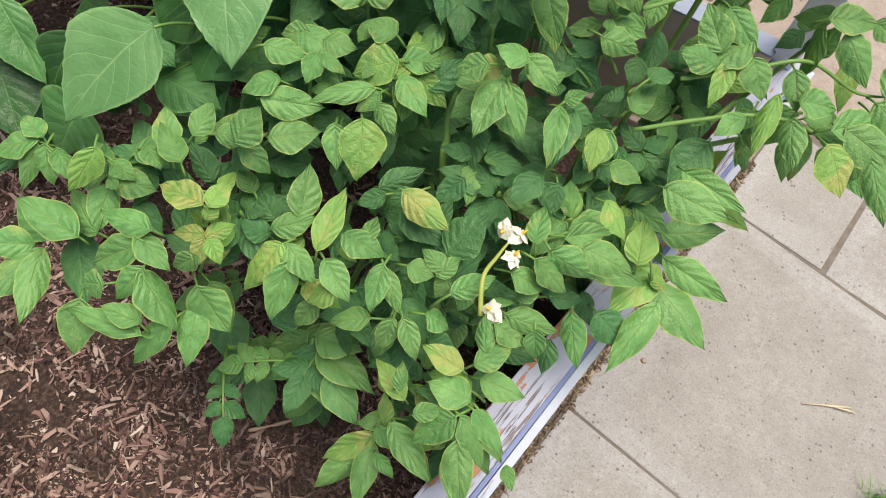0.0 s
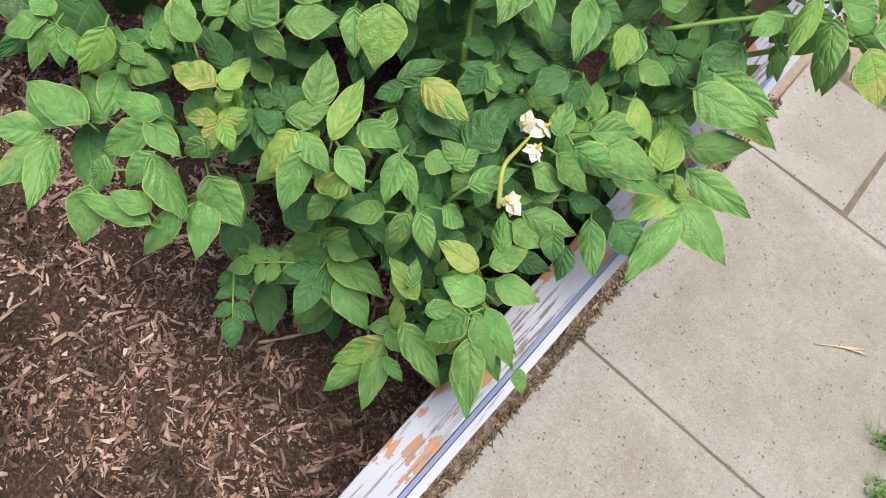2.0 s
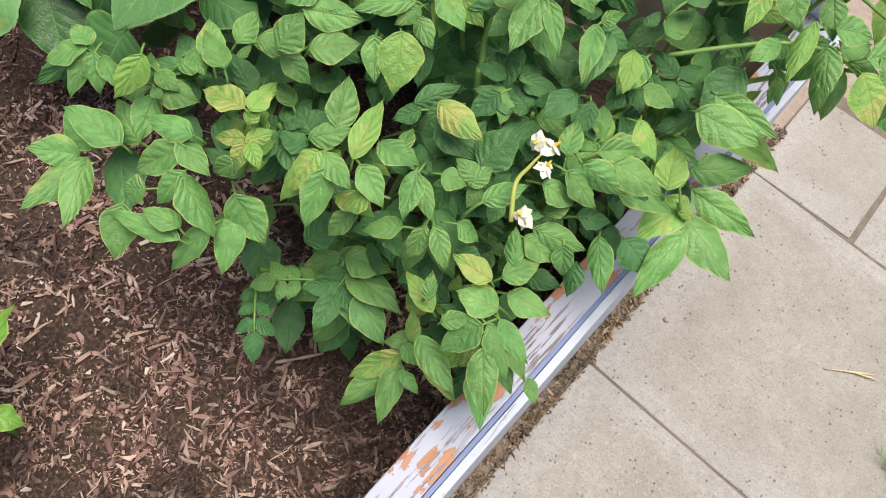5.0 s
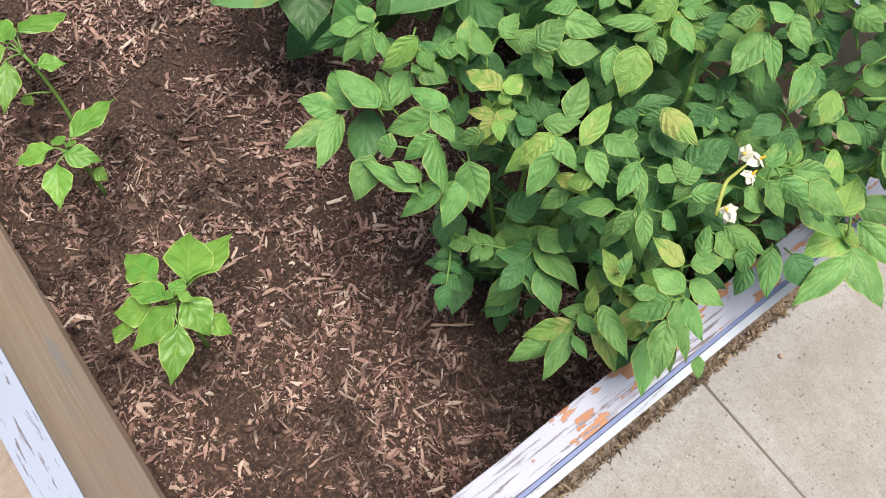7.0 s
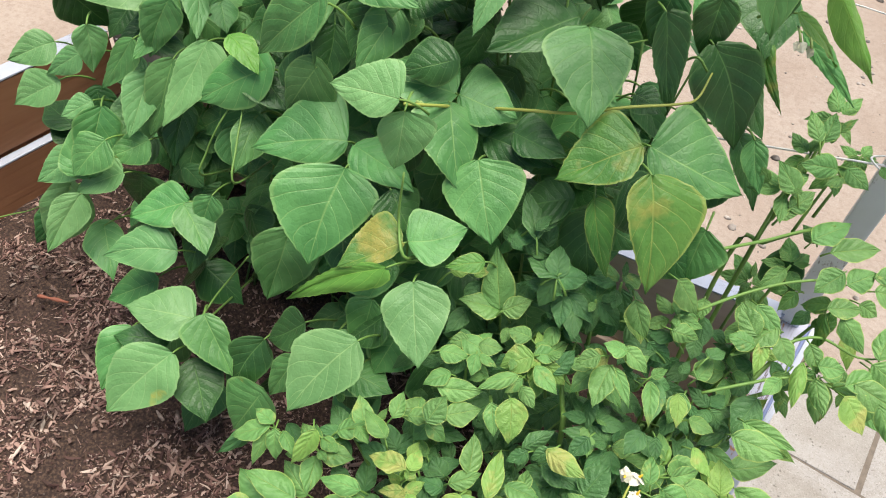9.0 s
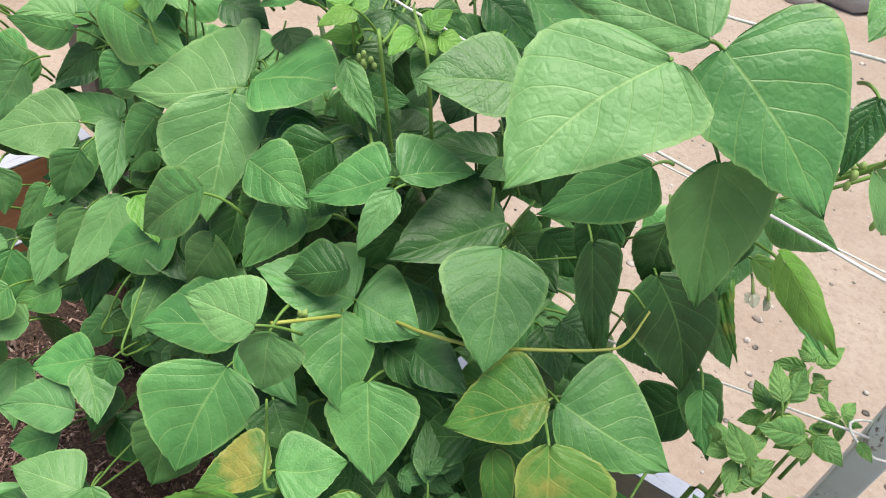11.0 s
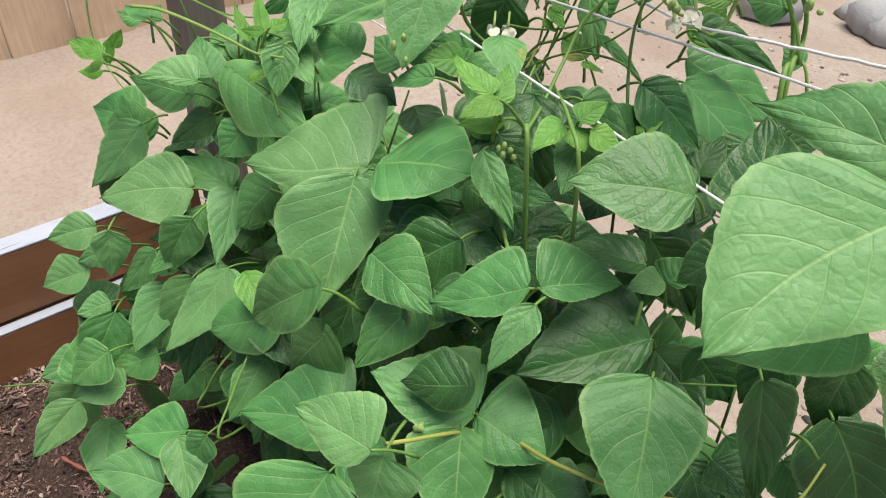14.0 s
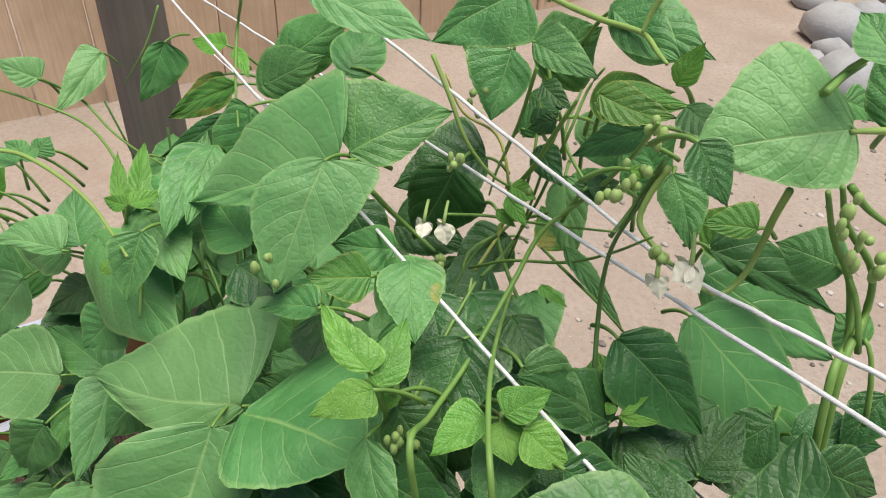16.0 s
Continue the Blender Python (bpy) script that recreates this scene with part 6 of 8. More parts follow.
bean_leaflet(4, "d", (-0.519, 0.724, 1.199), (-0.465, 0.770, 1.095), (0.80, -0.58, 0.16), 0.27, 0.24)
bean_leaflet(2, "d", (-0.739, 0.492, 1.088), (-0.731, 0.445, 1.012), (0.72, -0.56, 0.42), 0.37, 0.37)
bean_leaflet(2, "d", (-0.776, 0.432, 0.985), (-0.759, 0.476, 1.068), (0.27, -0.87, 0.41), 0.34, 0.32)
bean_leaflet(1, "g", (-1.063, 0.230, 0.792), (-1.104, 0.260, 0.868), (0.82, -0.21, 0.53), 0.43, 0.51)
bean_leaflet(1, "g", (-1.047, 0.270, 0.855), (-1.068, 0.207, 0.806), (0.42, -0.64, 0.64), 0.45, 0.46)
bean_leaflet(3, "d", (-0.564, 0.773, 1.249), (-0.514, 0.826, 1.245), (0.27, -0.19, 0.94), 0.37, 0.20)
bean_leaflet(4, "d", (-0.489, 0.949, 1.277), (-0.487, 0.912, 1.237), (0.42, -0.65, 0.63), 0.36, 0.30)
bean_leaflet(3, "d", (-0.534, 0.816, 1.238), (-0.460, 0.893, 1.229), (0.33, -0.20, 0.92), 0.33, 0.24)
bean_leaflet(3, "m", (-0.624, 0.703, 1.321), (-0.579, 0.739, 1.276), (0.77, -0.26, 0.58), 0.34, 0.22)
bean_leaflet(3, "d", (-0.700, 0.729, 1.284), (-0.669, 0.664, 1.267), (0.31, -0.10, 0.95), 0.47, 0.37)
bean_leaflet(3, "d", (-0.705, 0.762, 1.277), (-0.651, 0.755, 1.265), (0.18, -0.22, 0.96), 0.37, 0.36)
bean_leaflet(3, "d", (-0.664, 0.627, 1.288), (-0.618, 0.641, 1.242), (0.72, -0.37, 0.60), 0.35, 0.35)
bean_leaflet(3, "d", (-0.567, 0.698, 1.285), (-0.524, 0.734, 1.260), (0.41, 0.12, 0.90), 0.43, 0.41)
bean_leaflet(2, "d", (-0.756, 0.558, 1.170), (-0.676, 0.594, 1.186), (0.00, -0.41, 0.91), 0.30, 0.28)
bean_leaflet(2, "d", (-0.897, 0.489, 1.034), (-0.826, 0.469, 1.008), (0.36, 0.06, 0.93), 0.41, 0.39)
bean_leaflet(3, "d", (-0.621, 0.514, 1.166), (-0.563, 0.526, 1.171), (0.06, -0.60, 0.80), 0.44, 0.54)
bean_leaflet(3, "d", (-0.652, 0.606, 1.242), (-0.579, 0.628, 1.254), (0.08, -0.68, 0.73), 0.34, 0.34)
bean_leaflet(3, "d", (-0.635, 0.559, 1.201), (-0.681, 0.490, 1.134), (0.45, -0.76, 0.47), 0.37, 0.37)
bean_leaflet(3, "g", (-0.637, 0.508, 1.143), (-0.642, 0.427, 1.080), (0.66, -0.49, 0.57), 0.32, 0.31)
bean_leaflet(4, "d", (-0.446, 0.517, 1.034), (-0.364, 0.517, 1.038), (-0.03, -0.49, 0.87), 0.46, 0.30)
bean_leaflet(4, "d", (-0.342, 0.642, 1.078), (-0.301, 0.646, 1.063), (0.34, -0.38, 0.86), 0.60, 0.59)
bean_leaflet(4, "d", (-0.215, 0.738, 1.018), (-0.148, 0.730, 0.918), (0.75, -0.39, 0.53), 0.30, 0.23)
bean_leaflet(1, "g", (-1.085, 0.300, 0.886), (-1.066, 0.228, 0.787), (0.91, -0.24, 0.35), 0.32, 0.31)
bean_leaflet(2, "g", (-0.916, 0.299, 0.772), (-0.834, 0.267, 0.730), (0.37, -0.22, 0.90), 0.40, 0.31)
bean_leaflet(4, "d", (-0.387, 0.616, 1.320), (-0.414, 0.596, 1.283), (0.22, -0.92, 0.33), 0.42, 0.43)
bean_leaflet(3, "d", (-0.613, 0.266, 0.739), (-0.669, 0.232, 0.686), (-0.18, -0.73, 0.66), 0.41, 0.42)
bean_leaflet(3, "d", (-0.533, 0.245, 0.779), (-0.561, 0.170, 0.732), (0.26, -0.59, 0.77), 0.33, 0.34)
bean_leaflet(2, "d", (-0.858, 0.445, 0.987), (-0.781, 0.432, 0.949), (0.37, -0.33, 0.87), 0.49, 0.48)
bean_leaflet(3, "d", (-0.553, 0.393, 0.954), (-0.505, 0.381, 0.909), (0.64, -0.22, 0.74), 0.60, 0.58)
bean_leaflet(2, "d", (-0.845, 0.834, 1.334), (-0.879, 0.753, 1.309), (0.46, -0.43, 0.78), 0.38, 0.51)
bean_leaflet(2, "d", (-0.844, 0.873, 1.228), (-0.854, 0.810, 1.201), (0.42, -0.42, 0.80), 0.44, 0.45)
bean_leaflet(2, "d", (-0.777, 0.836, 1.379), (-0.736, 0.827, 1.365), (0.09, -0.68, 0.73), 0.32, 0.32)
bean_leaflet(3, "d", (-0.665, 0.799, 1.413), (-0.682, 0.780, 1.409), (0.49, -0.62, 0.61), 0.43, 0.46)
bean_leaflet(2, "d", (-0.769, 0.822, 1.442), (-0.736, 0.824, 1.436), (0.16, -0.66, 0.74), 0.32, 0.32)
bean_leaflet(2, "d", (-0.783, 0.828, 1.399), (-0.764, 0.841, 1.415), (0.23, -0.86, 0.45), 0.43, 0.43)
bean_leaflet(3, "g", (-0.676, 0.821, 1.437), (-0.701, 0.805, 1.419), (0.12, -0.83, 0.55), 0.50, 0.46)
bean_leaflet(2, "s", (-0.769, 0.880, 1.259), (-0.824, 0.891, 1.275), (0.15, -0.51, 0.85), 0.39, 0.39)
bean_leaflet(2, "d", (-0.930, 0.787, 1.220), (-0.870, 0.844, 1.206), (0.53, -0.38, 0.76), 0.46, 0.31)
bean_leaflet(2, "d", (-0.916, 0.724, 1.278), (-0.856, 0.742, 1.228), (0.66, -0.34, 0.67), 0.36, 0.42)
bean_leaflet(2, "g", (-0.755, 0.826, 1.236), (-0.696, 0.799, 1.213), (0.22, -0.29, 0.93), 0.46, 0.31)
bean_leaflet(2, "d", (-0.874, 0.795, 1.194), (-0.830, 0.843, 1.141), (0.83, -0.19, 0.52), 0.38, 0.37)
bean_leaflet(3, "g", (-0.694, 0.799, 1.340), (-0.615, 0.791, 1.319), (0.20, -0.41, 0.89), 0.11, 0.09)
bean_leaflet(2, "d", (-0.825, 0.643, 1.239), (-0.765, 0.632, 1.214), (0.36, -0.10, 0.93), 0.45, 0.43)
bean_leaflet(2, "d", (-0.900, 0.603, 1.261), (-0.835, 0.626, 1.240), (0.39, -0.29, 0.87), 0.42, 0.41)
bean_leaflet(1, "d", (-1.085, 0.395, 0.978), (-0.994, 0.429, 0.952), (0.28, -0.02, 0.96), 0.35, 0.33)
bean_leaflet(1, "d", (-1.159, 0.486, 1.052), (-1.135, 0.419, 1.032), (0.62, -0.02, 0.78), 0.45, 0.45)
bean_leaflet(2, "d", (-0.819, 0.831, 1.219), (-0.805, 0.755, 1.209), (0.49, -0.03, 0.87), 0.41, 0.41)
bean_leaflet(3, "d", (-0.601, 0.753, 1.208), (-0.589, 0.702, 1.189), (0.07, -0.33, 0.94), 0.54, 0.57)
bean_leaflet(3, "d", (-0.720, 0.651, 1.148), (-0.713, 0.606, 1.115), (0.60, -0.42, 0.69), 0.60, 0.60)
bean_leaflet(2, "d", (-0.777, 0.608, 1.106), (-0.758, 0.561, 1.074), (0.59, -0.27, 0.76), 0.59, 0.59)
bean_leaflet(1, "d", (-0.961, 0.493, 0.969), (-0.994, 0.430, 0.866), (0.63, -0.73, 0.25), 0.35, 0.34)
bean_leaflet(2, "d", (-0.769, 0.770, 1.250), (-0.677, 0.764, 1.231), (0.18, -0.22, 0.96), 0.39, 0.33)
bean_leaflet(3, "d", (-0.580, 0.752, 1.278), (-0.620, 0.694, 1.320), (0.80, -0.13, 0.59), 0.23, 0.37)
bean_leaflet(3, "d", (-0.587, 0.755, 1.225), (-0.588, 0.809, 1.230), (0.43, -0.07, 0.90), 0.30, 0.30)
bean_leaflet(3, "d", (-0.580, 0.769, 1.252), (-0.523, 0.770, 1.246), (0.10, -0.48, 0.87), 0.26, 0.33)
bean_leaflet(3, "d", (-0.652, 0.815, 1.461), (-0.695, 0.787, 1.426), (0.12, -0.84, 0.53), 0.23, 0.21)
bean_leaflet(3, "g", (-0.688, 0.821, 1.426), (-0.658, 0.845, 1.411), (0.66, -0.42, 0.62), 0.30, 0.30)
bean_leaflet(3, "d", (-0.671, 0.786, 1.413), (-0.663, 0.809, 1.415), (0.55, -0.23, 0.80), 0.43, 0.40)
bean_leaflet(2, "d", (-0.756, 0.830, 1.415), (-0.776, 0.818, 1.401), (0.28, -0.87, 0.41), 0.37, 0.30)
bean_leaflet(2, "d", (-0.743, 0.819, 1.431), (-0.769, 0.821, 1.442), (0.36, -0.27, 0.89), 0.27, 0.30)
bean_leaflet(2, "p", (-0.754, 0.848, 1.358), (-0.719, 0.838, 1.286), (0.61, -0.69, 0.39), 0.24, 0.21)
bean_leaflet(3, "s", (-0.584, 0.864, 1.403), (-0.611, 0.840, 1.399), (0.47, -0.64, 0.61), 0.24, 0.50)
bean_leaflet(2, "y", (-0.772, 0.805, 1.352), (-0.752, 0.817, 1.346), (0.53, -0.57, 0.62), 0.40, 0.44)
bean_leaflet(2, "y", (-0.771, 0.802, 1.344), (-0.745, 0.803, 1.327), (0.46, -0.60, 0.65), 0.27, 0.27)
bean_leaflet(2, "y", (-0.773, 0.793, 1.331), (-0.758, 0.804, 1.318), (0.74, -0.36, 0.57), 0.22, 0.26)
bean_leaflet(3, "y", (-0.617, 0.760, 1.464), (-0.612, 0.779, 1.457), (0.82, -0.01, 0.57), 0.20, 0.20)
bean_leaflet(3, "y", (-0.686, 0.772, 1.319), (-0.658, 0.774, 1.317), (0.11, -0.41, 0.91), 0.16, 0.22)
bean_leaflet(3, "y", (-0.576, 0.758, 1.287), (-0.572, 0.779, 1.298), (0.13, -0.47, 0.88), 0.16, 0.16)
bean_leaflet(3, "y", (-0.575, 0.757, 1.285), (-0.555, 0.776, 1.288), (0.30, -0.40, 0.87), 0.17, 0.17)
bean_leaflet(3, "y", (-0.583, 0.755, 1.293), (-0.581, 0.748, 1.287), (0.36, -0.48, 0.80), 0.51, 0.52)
# the d leaflets here fill gaps, with shade put into their leaf colour
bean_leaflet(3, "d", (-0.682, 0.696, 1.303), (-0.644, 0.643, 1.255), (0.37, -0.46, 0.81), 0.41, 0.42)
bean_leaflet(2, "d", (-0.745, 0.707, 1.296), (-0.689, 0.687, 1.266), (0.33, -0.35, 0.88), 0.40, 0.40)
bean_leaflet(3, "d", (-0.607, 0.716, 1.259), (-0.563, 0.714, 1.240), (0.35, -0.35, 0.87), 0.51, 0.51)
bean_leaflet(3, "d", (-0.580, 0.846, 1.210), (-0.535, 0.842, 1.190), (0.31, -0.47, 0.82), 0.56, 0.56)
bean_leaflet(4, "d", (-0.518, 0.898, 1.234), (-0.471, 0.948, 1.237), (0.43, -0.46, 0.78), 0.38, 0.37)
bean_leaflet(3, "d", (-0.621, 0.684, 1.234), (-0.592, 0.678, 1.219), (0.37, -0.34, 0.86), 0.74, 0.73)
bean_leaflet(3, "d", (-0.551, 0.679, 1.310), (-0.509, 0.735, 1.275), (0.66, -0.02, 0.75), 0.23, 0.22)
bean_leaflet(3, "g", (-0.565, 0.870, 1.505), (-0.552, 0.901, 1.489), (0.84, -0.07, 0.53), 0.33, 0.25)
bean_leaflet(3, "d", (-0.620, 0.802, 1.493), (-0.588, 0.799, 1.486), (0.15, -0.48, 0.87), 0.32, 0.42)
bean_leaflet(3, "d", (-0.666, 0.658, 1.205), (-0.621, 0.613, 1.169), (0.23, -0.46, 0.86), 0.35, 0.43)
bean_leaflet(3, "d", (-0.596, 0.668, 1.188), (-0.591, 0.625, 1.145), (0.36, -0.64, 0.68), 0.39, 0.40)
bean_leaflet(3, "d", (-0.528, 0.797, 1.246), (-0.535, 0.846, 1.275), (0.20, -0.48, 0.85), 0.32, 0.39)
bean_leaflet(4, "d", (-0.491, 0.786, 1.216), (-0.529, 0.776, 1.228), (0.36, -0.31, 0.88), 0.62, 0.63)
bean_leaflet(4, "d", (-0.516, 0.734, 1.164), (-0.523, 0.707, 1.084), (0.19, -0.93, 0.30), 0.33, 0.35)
bean_leaflet(3, "d", (-0.559, 0.850, 1.256), (-0.566, 0.792, 1.244), (0.27, -0.22, 0.94), 0.31, 0.26)
bean_leaflet(4, "d", (-0.420, 0.859, 1.223), (-0.431, 0.808, 1.217), (0.33, -0.18, 0.93), 0.48, 0.50)
bean_leaflet(4, "d", (-0.398, 0.847, 1.181), (-0.451, 0.834, 1.238), (0.65, -0.60, 0.47), 0.34, 0.34)
bean_leaflet(3, "d", (-0.728, 0.630, 1.137), (-0.677, 0.653, 1.153), (0.07, -0.67, 0.74), 0.58, 0.57)
bean_leaflet(3, "d", (-0.633, 0.589, 1.125), (-0.673, 0.578, 1.139), (0.40, -0.34, 0.85), 0.70, 0.71)
bean_leaflet(4, "d", (-0.475, 0.787, 1.155), (-0.482, 0.767, 1.094), (0.13, -0.94, 0.31), 0.43, 0.44)
bean_leaflet(4, "d", (-0.473, 0.719, 1.070), (-0.382, 0.693, 1.057), (-0.04, -0.57, 0.82), 0.36, 0.37)
bean_leaflet(4, "d", (-0.344, 0.688, 1.208), (-0.350, 0.667, 1.135), (0.29, -0.93, 0.24), 0.39, 0.35)
bean_leaflet(4, "d", (-0.297, 0.737, 1.197), (-0.291, 0.721, 1.109), (0.48, -0.86, 0.19), 0.33, 0.33)
bean_leaflet(4, "d", (-0.315, 0.773, 0.993), (-0.255, 0.784, 0.939), (0.65, -0.44, 0.62), 0.45, 0.45)
bean_leaflet(4, "d", (-0.356, 0.694, 1.058), (-0.298, 0.694, 0.985), (0.76, -0.23, 0.61), 0.41, 0.39)
bean_leaflet(4, "d", (-0.261, 0.820, 1.046), (-0.196, 0.840, 0.959), (0.79, -0.33, 0.51), 0.35, 0.31)
bean_leaflet(4, "d", (-0.371, 0.655, 1.034), (-0.317, 0.630, 1.000), (0.47, -0.16, 0.87), 0.48, 0.47)
bean_leaflet(4, "d", (-0.231, 0.741, 1.238), (-0.228, 0.716, 1.179), (0.30, -0.87, 0.38), 0.33, 0.33)
bean_leaflet(4, "s", (-0.207, 0.744, 1.205), (-0.138, 0.814, 1.128), (0.73, 0.03, 0.69), 0.12, 0.16)
potato_leaflet(0, "g", (-0.502, 0.038, 0.650), (-0.530, 0.004, 0.670), (0.63, -0.08, 0.77), 0.65)
potato_leaflet(0, "g", (-0.451, 0.070, 0.695), (-0.526, 0.058, 0.698), (0.05, -0.14, 0.99), 0.47)
potato_leaflet(0, "g", (-0.491, 0.040, 0.647), (-0.494, -0.041, 0.656), (0.31, 0.09, 0.95), 0.41)
potato_leaflet(0, "g", (-0.490, 0.039, 0.648), (-0.445, -0.022, 0.653), (0.32, 0.30, 0.90), 0.40)
potato_leaflet(0, "g", (-0.524, 0.105, 0.748), (-0.566, 0.069, 0.733), (-0.12, -0.26, 0.96), 0.54)
potato_leaflet(0, "d", (-0.551, 0.108, 0.715), (-0.579, 0.054, 0.678), (0.67, -0.63, 0.40), 0.38)
potato_leaflet(0, "g", (-0.521, 0.102, 0.745), (-0.519, 0.065, 0.707), (0.66, -0.52, 0.54), 0.38)
potato_leaflet(0, "g", (-0.513, 0.107, 0.748), (-0.494, 0.083, 0.719), (0.29, -0.62, 0.73), 0.62)
potato_leaflet(0, "g", (-0.521, 0.112, 0.752), (-0.553, 0.113, 0.759), (0.20, 0.09, 0.98), 0.71)
potato_leaflet(0, "g", (-0.501, 0.111, 0.750), (-0.471, 0.100, 0.742), (0.35, 0.28, 0.90), 0.67)
potato_leaflet(0, "s", (-0.465, 0.133, 0.764), (-0.459, 0.090, 0.734), (0.75, -0.30, 0.59), 0.60)
potato_leaflet(0, "g", (-0.433, 0.131, 0.771), (-0.420, 0.127, 0.765), (0.43, 0.01, 0.90), 1.05)
potato_leaflet(0, "g", (-0.374, 0.167, 0.802), (-0.420, 0.186, 0.805), (0.09, 0.06, 0.99), 0.51)
potato_leaflet(0, "g", (-0.414, 0.160, 0.791), (-0.390, 0.154, 0.790), (0.15, 0.38, 0.91), 1.05)
potato_leaflet(0, "g", (-0.366, 0.205, 0.810), (-0.341, 0.227, 0.805), (0.41, -0.25, 0.88), 0.66)
potato_leaflet(0, "g", (-0.381, 0.192, 0.809), (-0.387, 0.226, 0.819), (0.51, -0.16, 0.85), 0.61)
potato_leaflet(0, "g", (-0.333, 0.238, 0.803), (-0.301, 0.271, 0.810), (0.05, -0.25, 0.97), 0.65)
potato_leaflet(0, "g", (-0.345, 0.214, 0.805), (-0.314, 0.219, 0.783), (0.60, -0.30, 0.74), 0.60)
potato_leaflet(0, "g", (-0.358, 0.257, 0.820), (-0.311, 0.287, 0.820), (0.27, -0.43, 0.86), 0.51)
potato_leaflet(0, "s", (-0.276, 0.300, 0.820), (-0.245, 0.264, 0.795), (0.37, -0.30, 0.88), 0.77)
potato_leaflet(0, "g", (-0.274, 0.320, 0.828), (-0.248, 0.307, 0.817), (0.01, -0.62, 0.78), 0.65)
potato_leaflet(0, "g", (-0.279, 0.327, 0.832), (-0.288, 0.302, 0.824), (0.38, -0.43, 0.82), 0.63)
potato_leaflet(1, "g", (-0.272, 0.350, 0.841), (-0.232, 0.338, 0.831), (0.22, -0.14, 0.97), 0.57)
potato_leaflet(1, "g", (-0.195, 0.400, 0.856), (-0.191, 0.347, 0.841), (-0.06, -0.28, 0.96), 0.57)
potato_leaflet(1, "g", (-0.188, 0.402, 0.855), (-0.149, 0.372, 0.847), (0.01, -0.25, 0.97), 0.37)
potato_leaflet(1, "g", (-0.144, 0.422, 0.841), (-0.118, 0.371, 0.838), (-0.03, -0.06, 1.00), 0.38)
potato_leaflet(1, "s", (-0.110, 0.450, 0.812), (-0.089, 0.414, 0.809), (0.03, -0.08, 1.00), 0.58)
potato_leaflet(1, "d", (-0.150, 0.452, 0.809), (-0.119, 0.475, 0.791), (0.56, -0.13, 0.82), 0.54)
potato_leaflet(0, "g", (-0.371, 0.112, 0.751), (-0.425, 0.096, 0.749), (0.04, -0.29, 0.96), 0.47)
potato_leaflet(0, "g", (-0.372, 0.100, 0.738), (-0.416, 0.051, 0.698), (-0.02, -0.62, 0.79), 0.43)
potato_leaflet(0, "g", (-0.380, 0.103, 0.740), (-0.335, 0.099, 0.733), (0.14, 0.14, 0.98), 0.58)
potato_leaflet(0, "g", (-0.356, 0.084, 0.730), (-0.366, 0.045, 0.703), (0.43, -0.59, 0.69), 0.51)
potato_leaflet(0, "g", (-0.354, 0.080, 0.728), (-0.300, 0.070, 0.692), (0.56, 0.39, 0.73), 0.57)
potato_leaflet(0, "g", (-0.333, 0.042, 0.682), (-0.409, 0.015, 0.676), (-0.02, -0.16, 0.99), 0.28)
potato_leaflet(0, "g", (-0.335, 0.050, 0.694), (-0.373, 0.038, 0.699), (0.08, 0.18, 0.98), 0.59)
potato_leaflet(0, "g", (-0.316, 0.069, 0.688), (-0.331, 0.012, 0.649), (0.21, -0.59, 0.78), 0.34)
potato_leaflet(0, "g", (-0.311, 0.098, 0.681), (-0.286, 0.047, 0.656), (0.33, -0.28, 0.90), 0.48)
potato_leaflet(0, "g", (-0.334, 0.130, 0.647), (-0.297, 0.114, 0.602), (0.77, 0.04, 0.63), 0.53)
potato_leaflet(0, "d", (-0.374, 0.146, 0.470), (-0.318, 0.107, 0.439), (0.38, -0.18, 0.91), 0.65)
potato_leaflet(0, "s", (-0.330, 0.150, 0.800), (-0.380, 0.142, 0.788), (-0.23, -0.10, 0.97), 0.57)
potato_leaflet(0, "s", (-0.323, 0.153, 0.799), (-0.330, 0.183, 0.802), (0.24, -0.05, 0.97), 0.65)
potato_leaflet(0, "s", (-0.320, 0.137, 0.772), (-0.347, 0.119, 0.765), (0.02, -0.42, 0.91), 0.48)
potato_leaflet(0, "s", (-0.317, 0.137, 0.771), (-0.303, 0.160, 0.775), (0.42, -0.39, 0.82), 0.59)
potato_leaflet(0, "s", (-0.317, 0.134, 0.770), (-0.312, 0.112, 0.752), (0.38, -0.53, 0.75), 0.61)
potato_leaflet(0, "s", (-0.314, 0.137, 0.770), (-0.292, 0.130, 0.759), (0.46, 0.04, 0.89), 0.65)
potato_leaflet(0, "s", (-0.321, 0.145, 0.788), (-0.321, 0.161, 0.800), (0.51, -0.51, 0.69), 0.72)
potato_leaflet(0, "g", (-0.314, 0.120, 0.759), (-0.332, 0.096, 0.737), (0.30, -0.75, 0.58), 0.57)
potato_leaflet(0, "g", (-0.272, 0.210, 0.765), (-0.291, 0.247, 0.792), (0.59, -0.24, 0.77), 0.59)
potato_leaflet(0, "d", (-0.304, 0.203, 0.728), (-0.329, 0.209, 0.743), (0.37, -0.50, 0.79), 0.95)
potato_leaflet(0, "g", (-0.284, 0.186, 0.759), (-0.257, 0.215, 0.771), (0.13, -0.47, 0.87), 0.54)
potato_leaflet(0, "s", (-0.265, 0.177, 0.765), (-0.268, 0.135, 0.742), (-0.11, -0.47, 0.87), 0.67)
potato_leaflet(0, "g", (-0.260, 0.181, 0.765), (-0.214, 0.169, 0.770), (-0.13, -0.06, 0.99), 0.48)
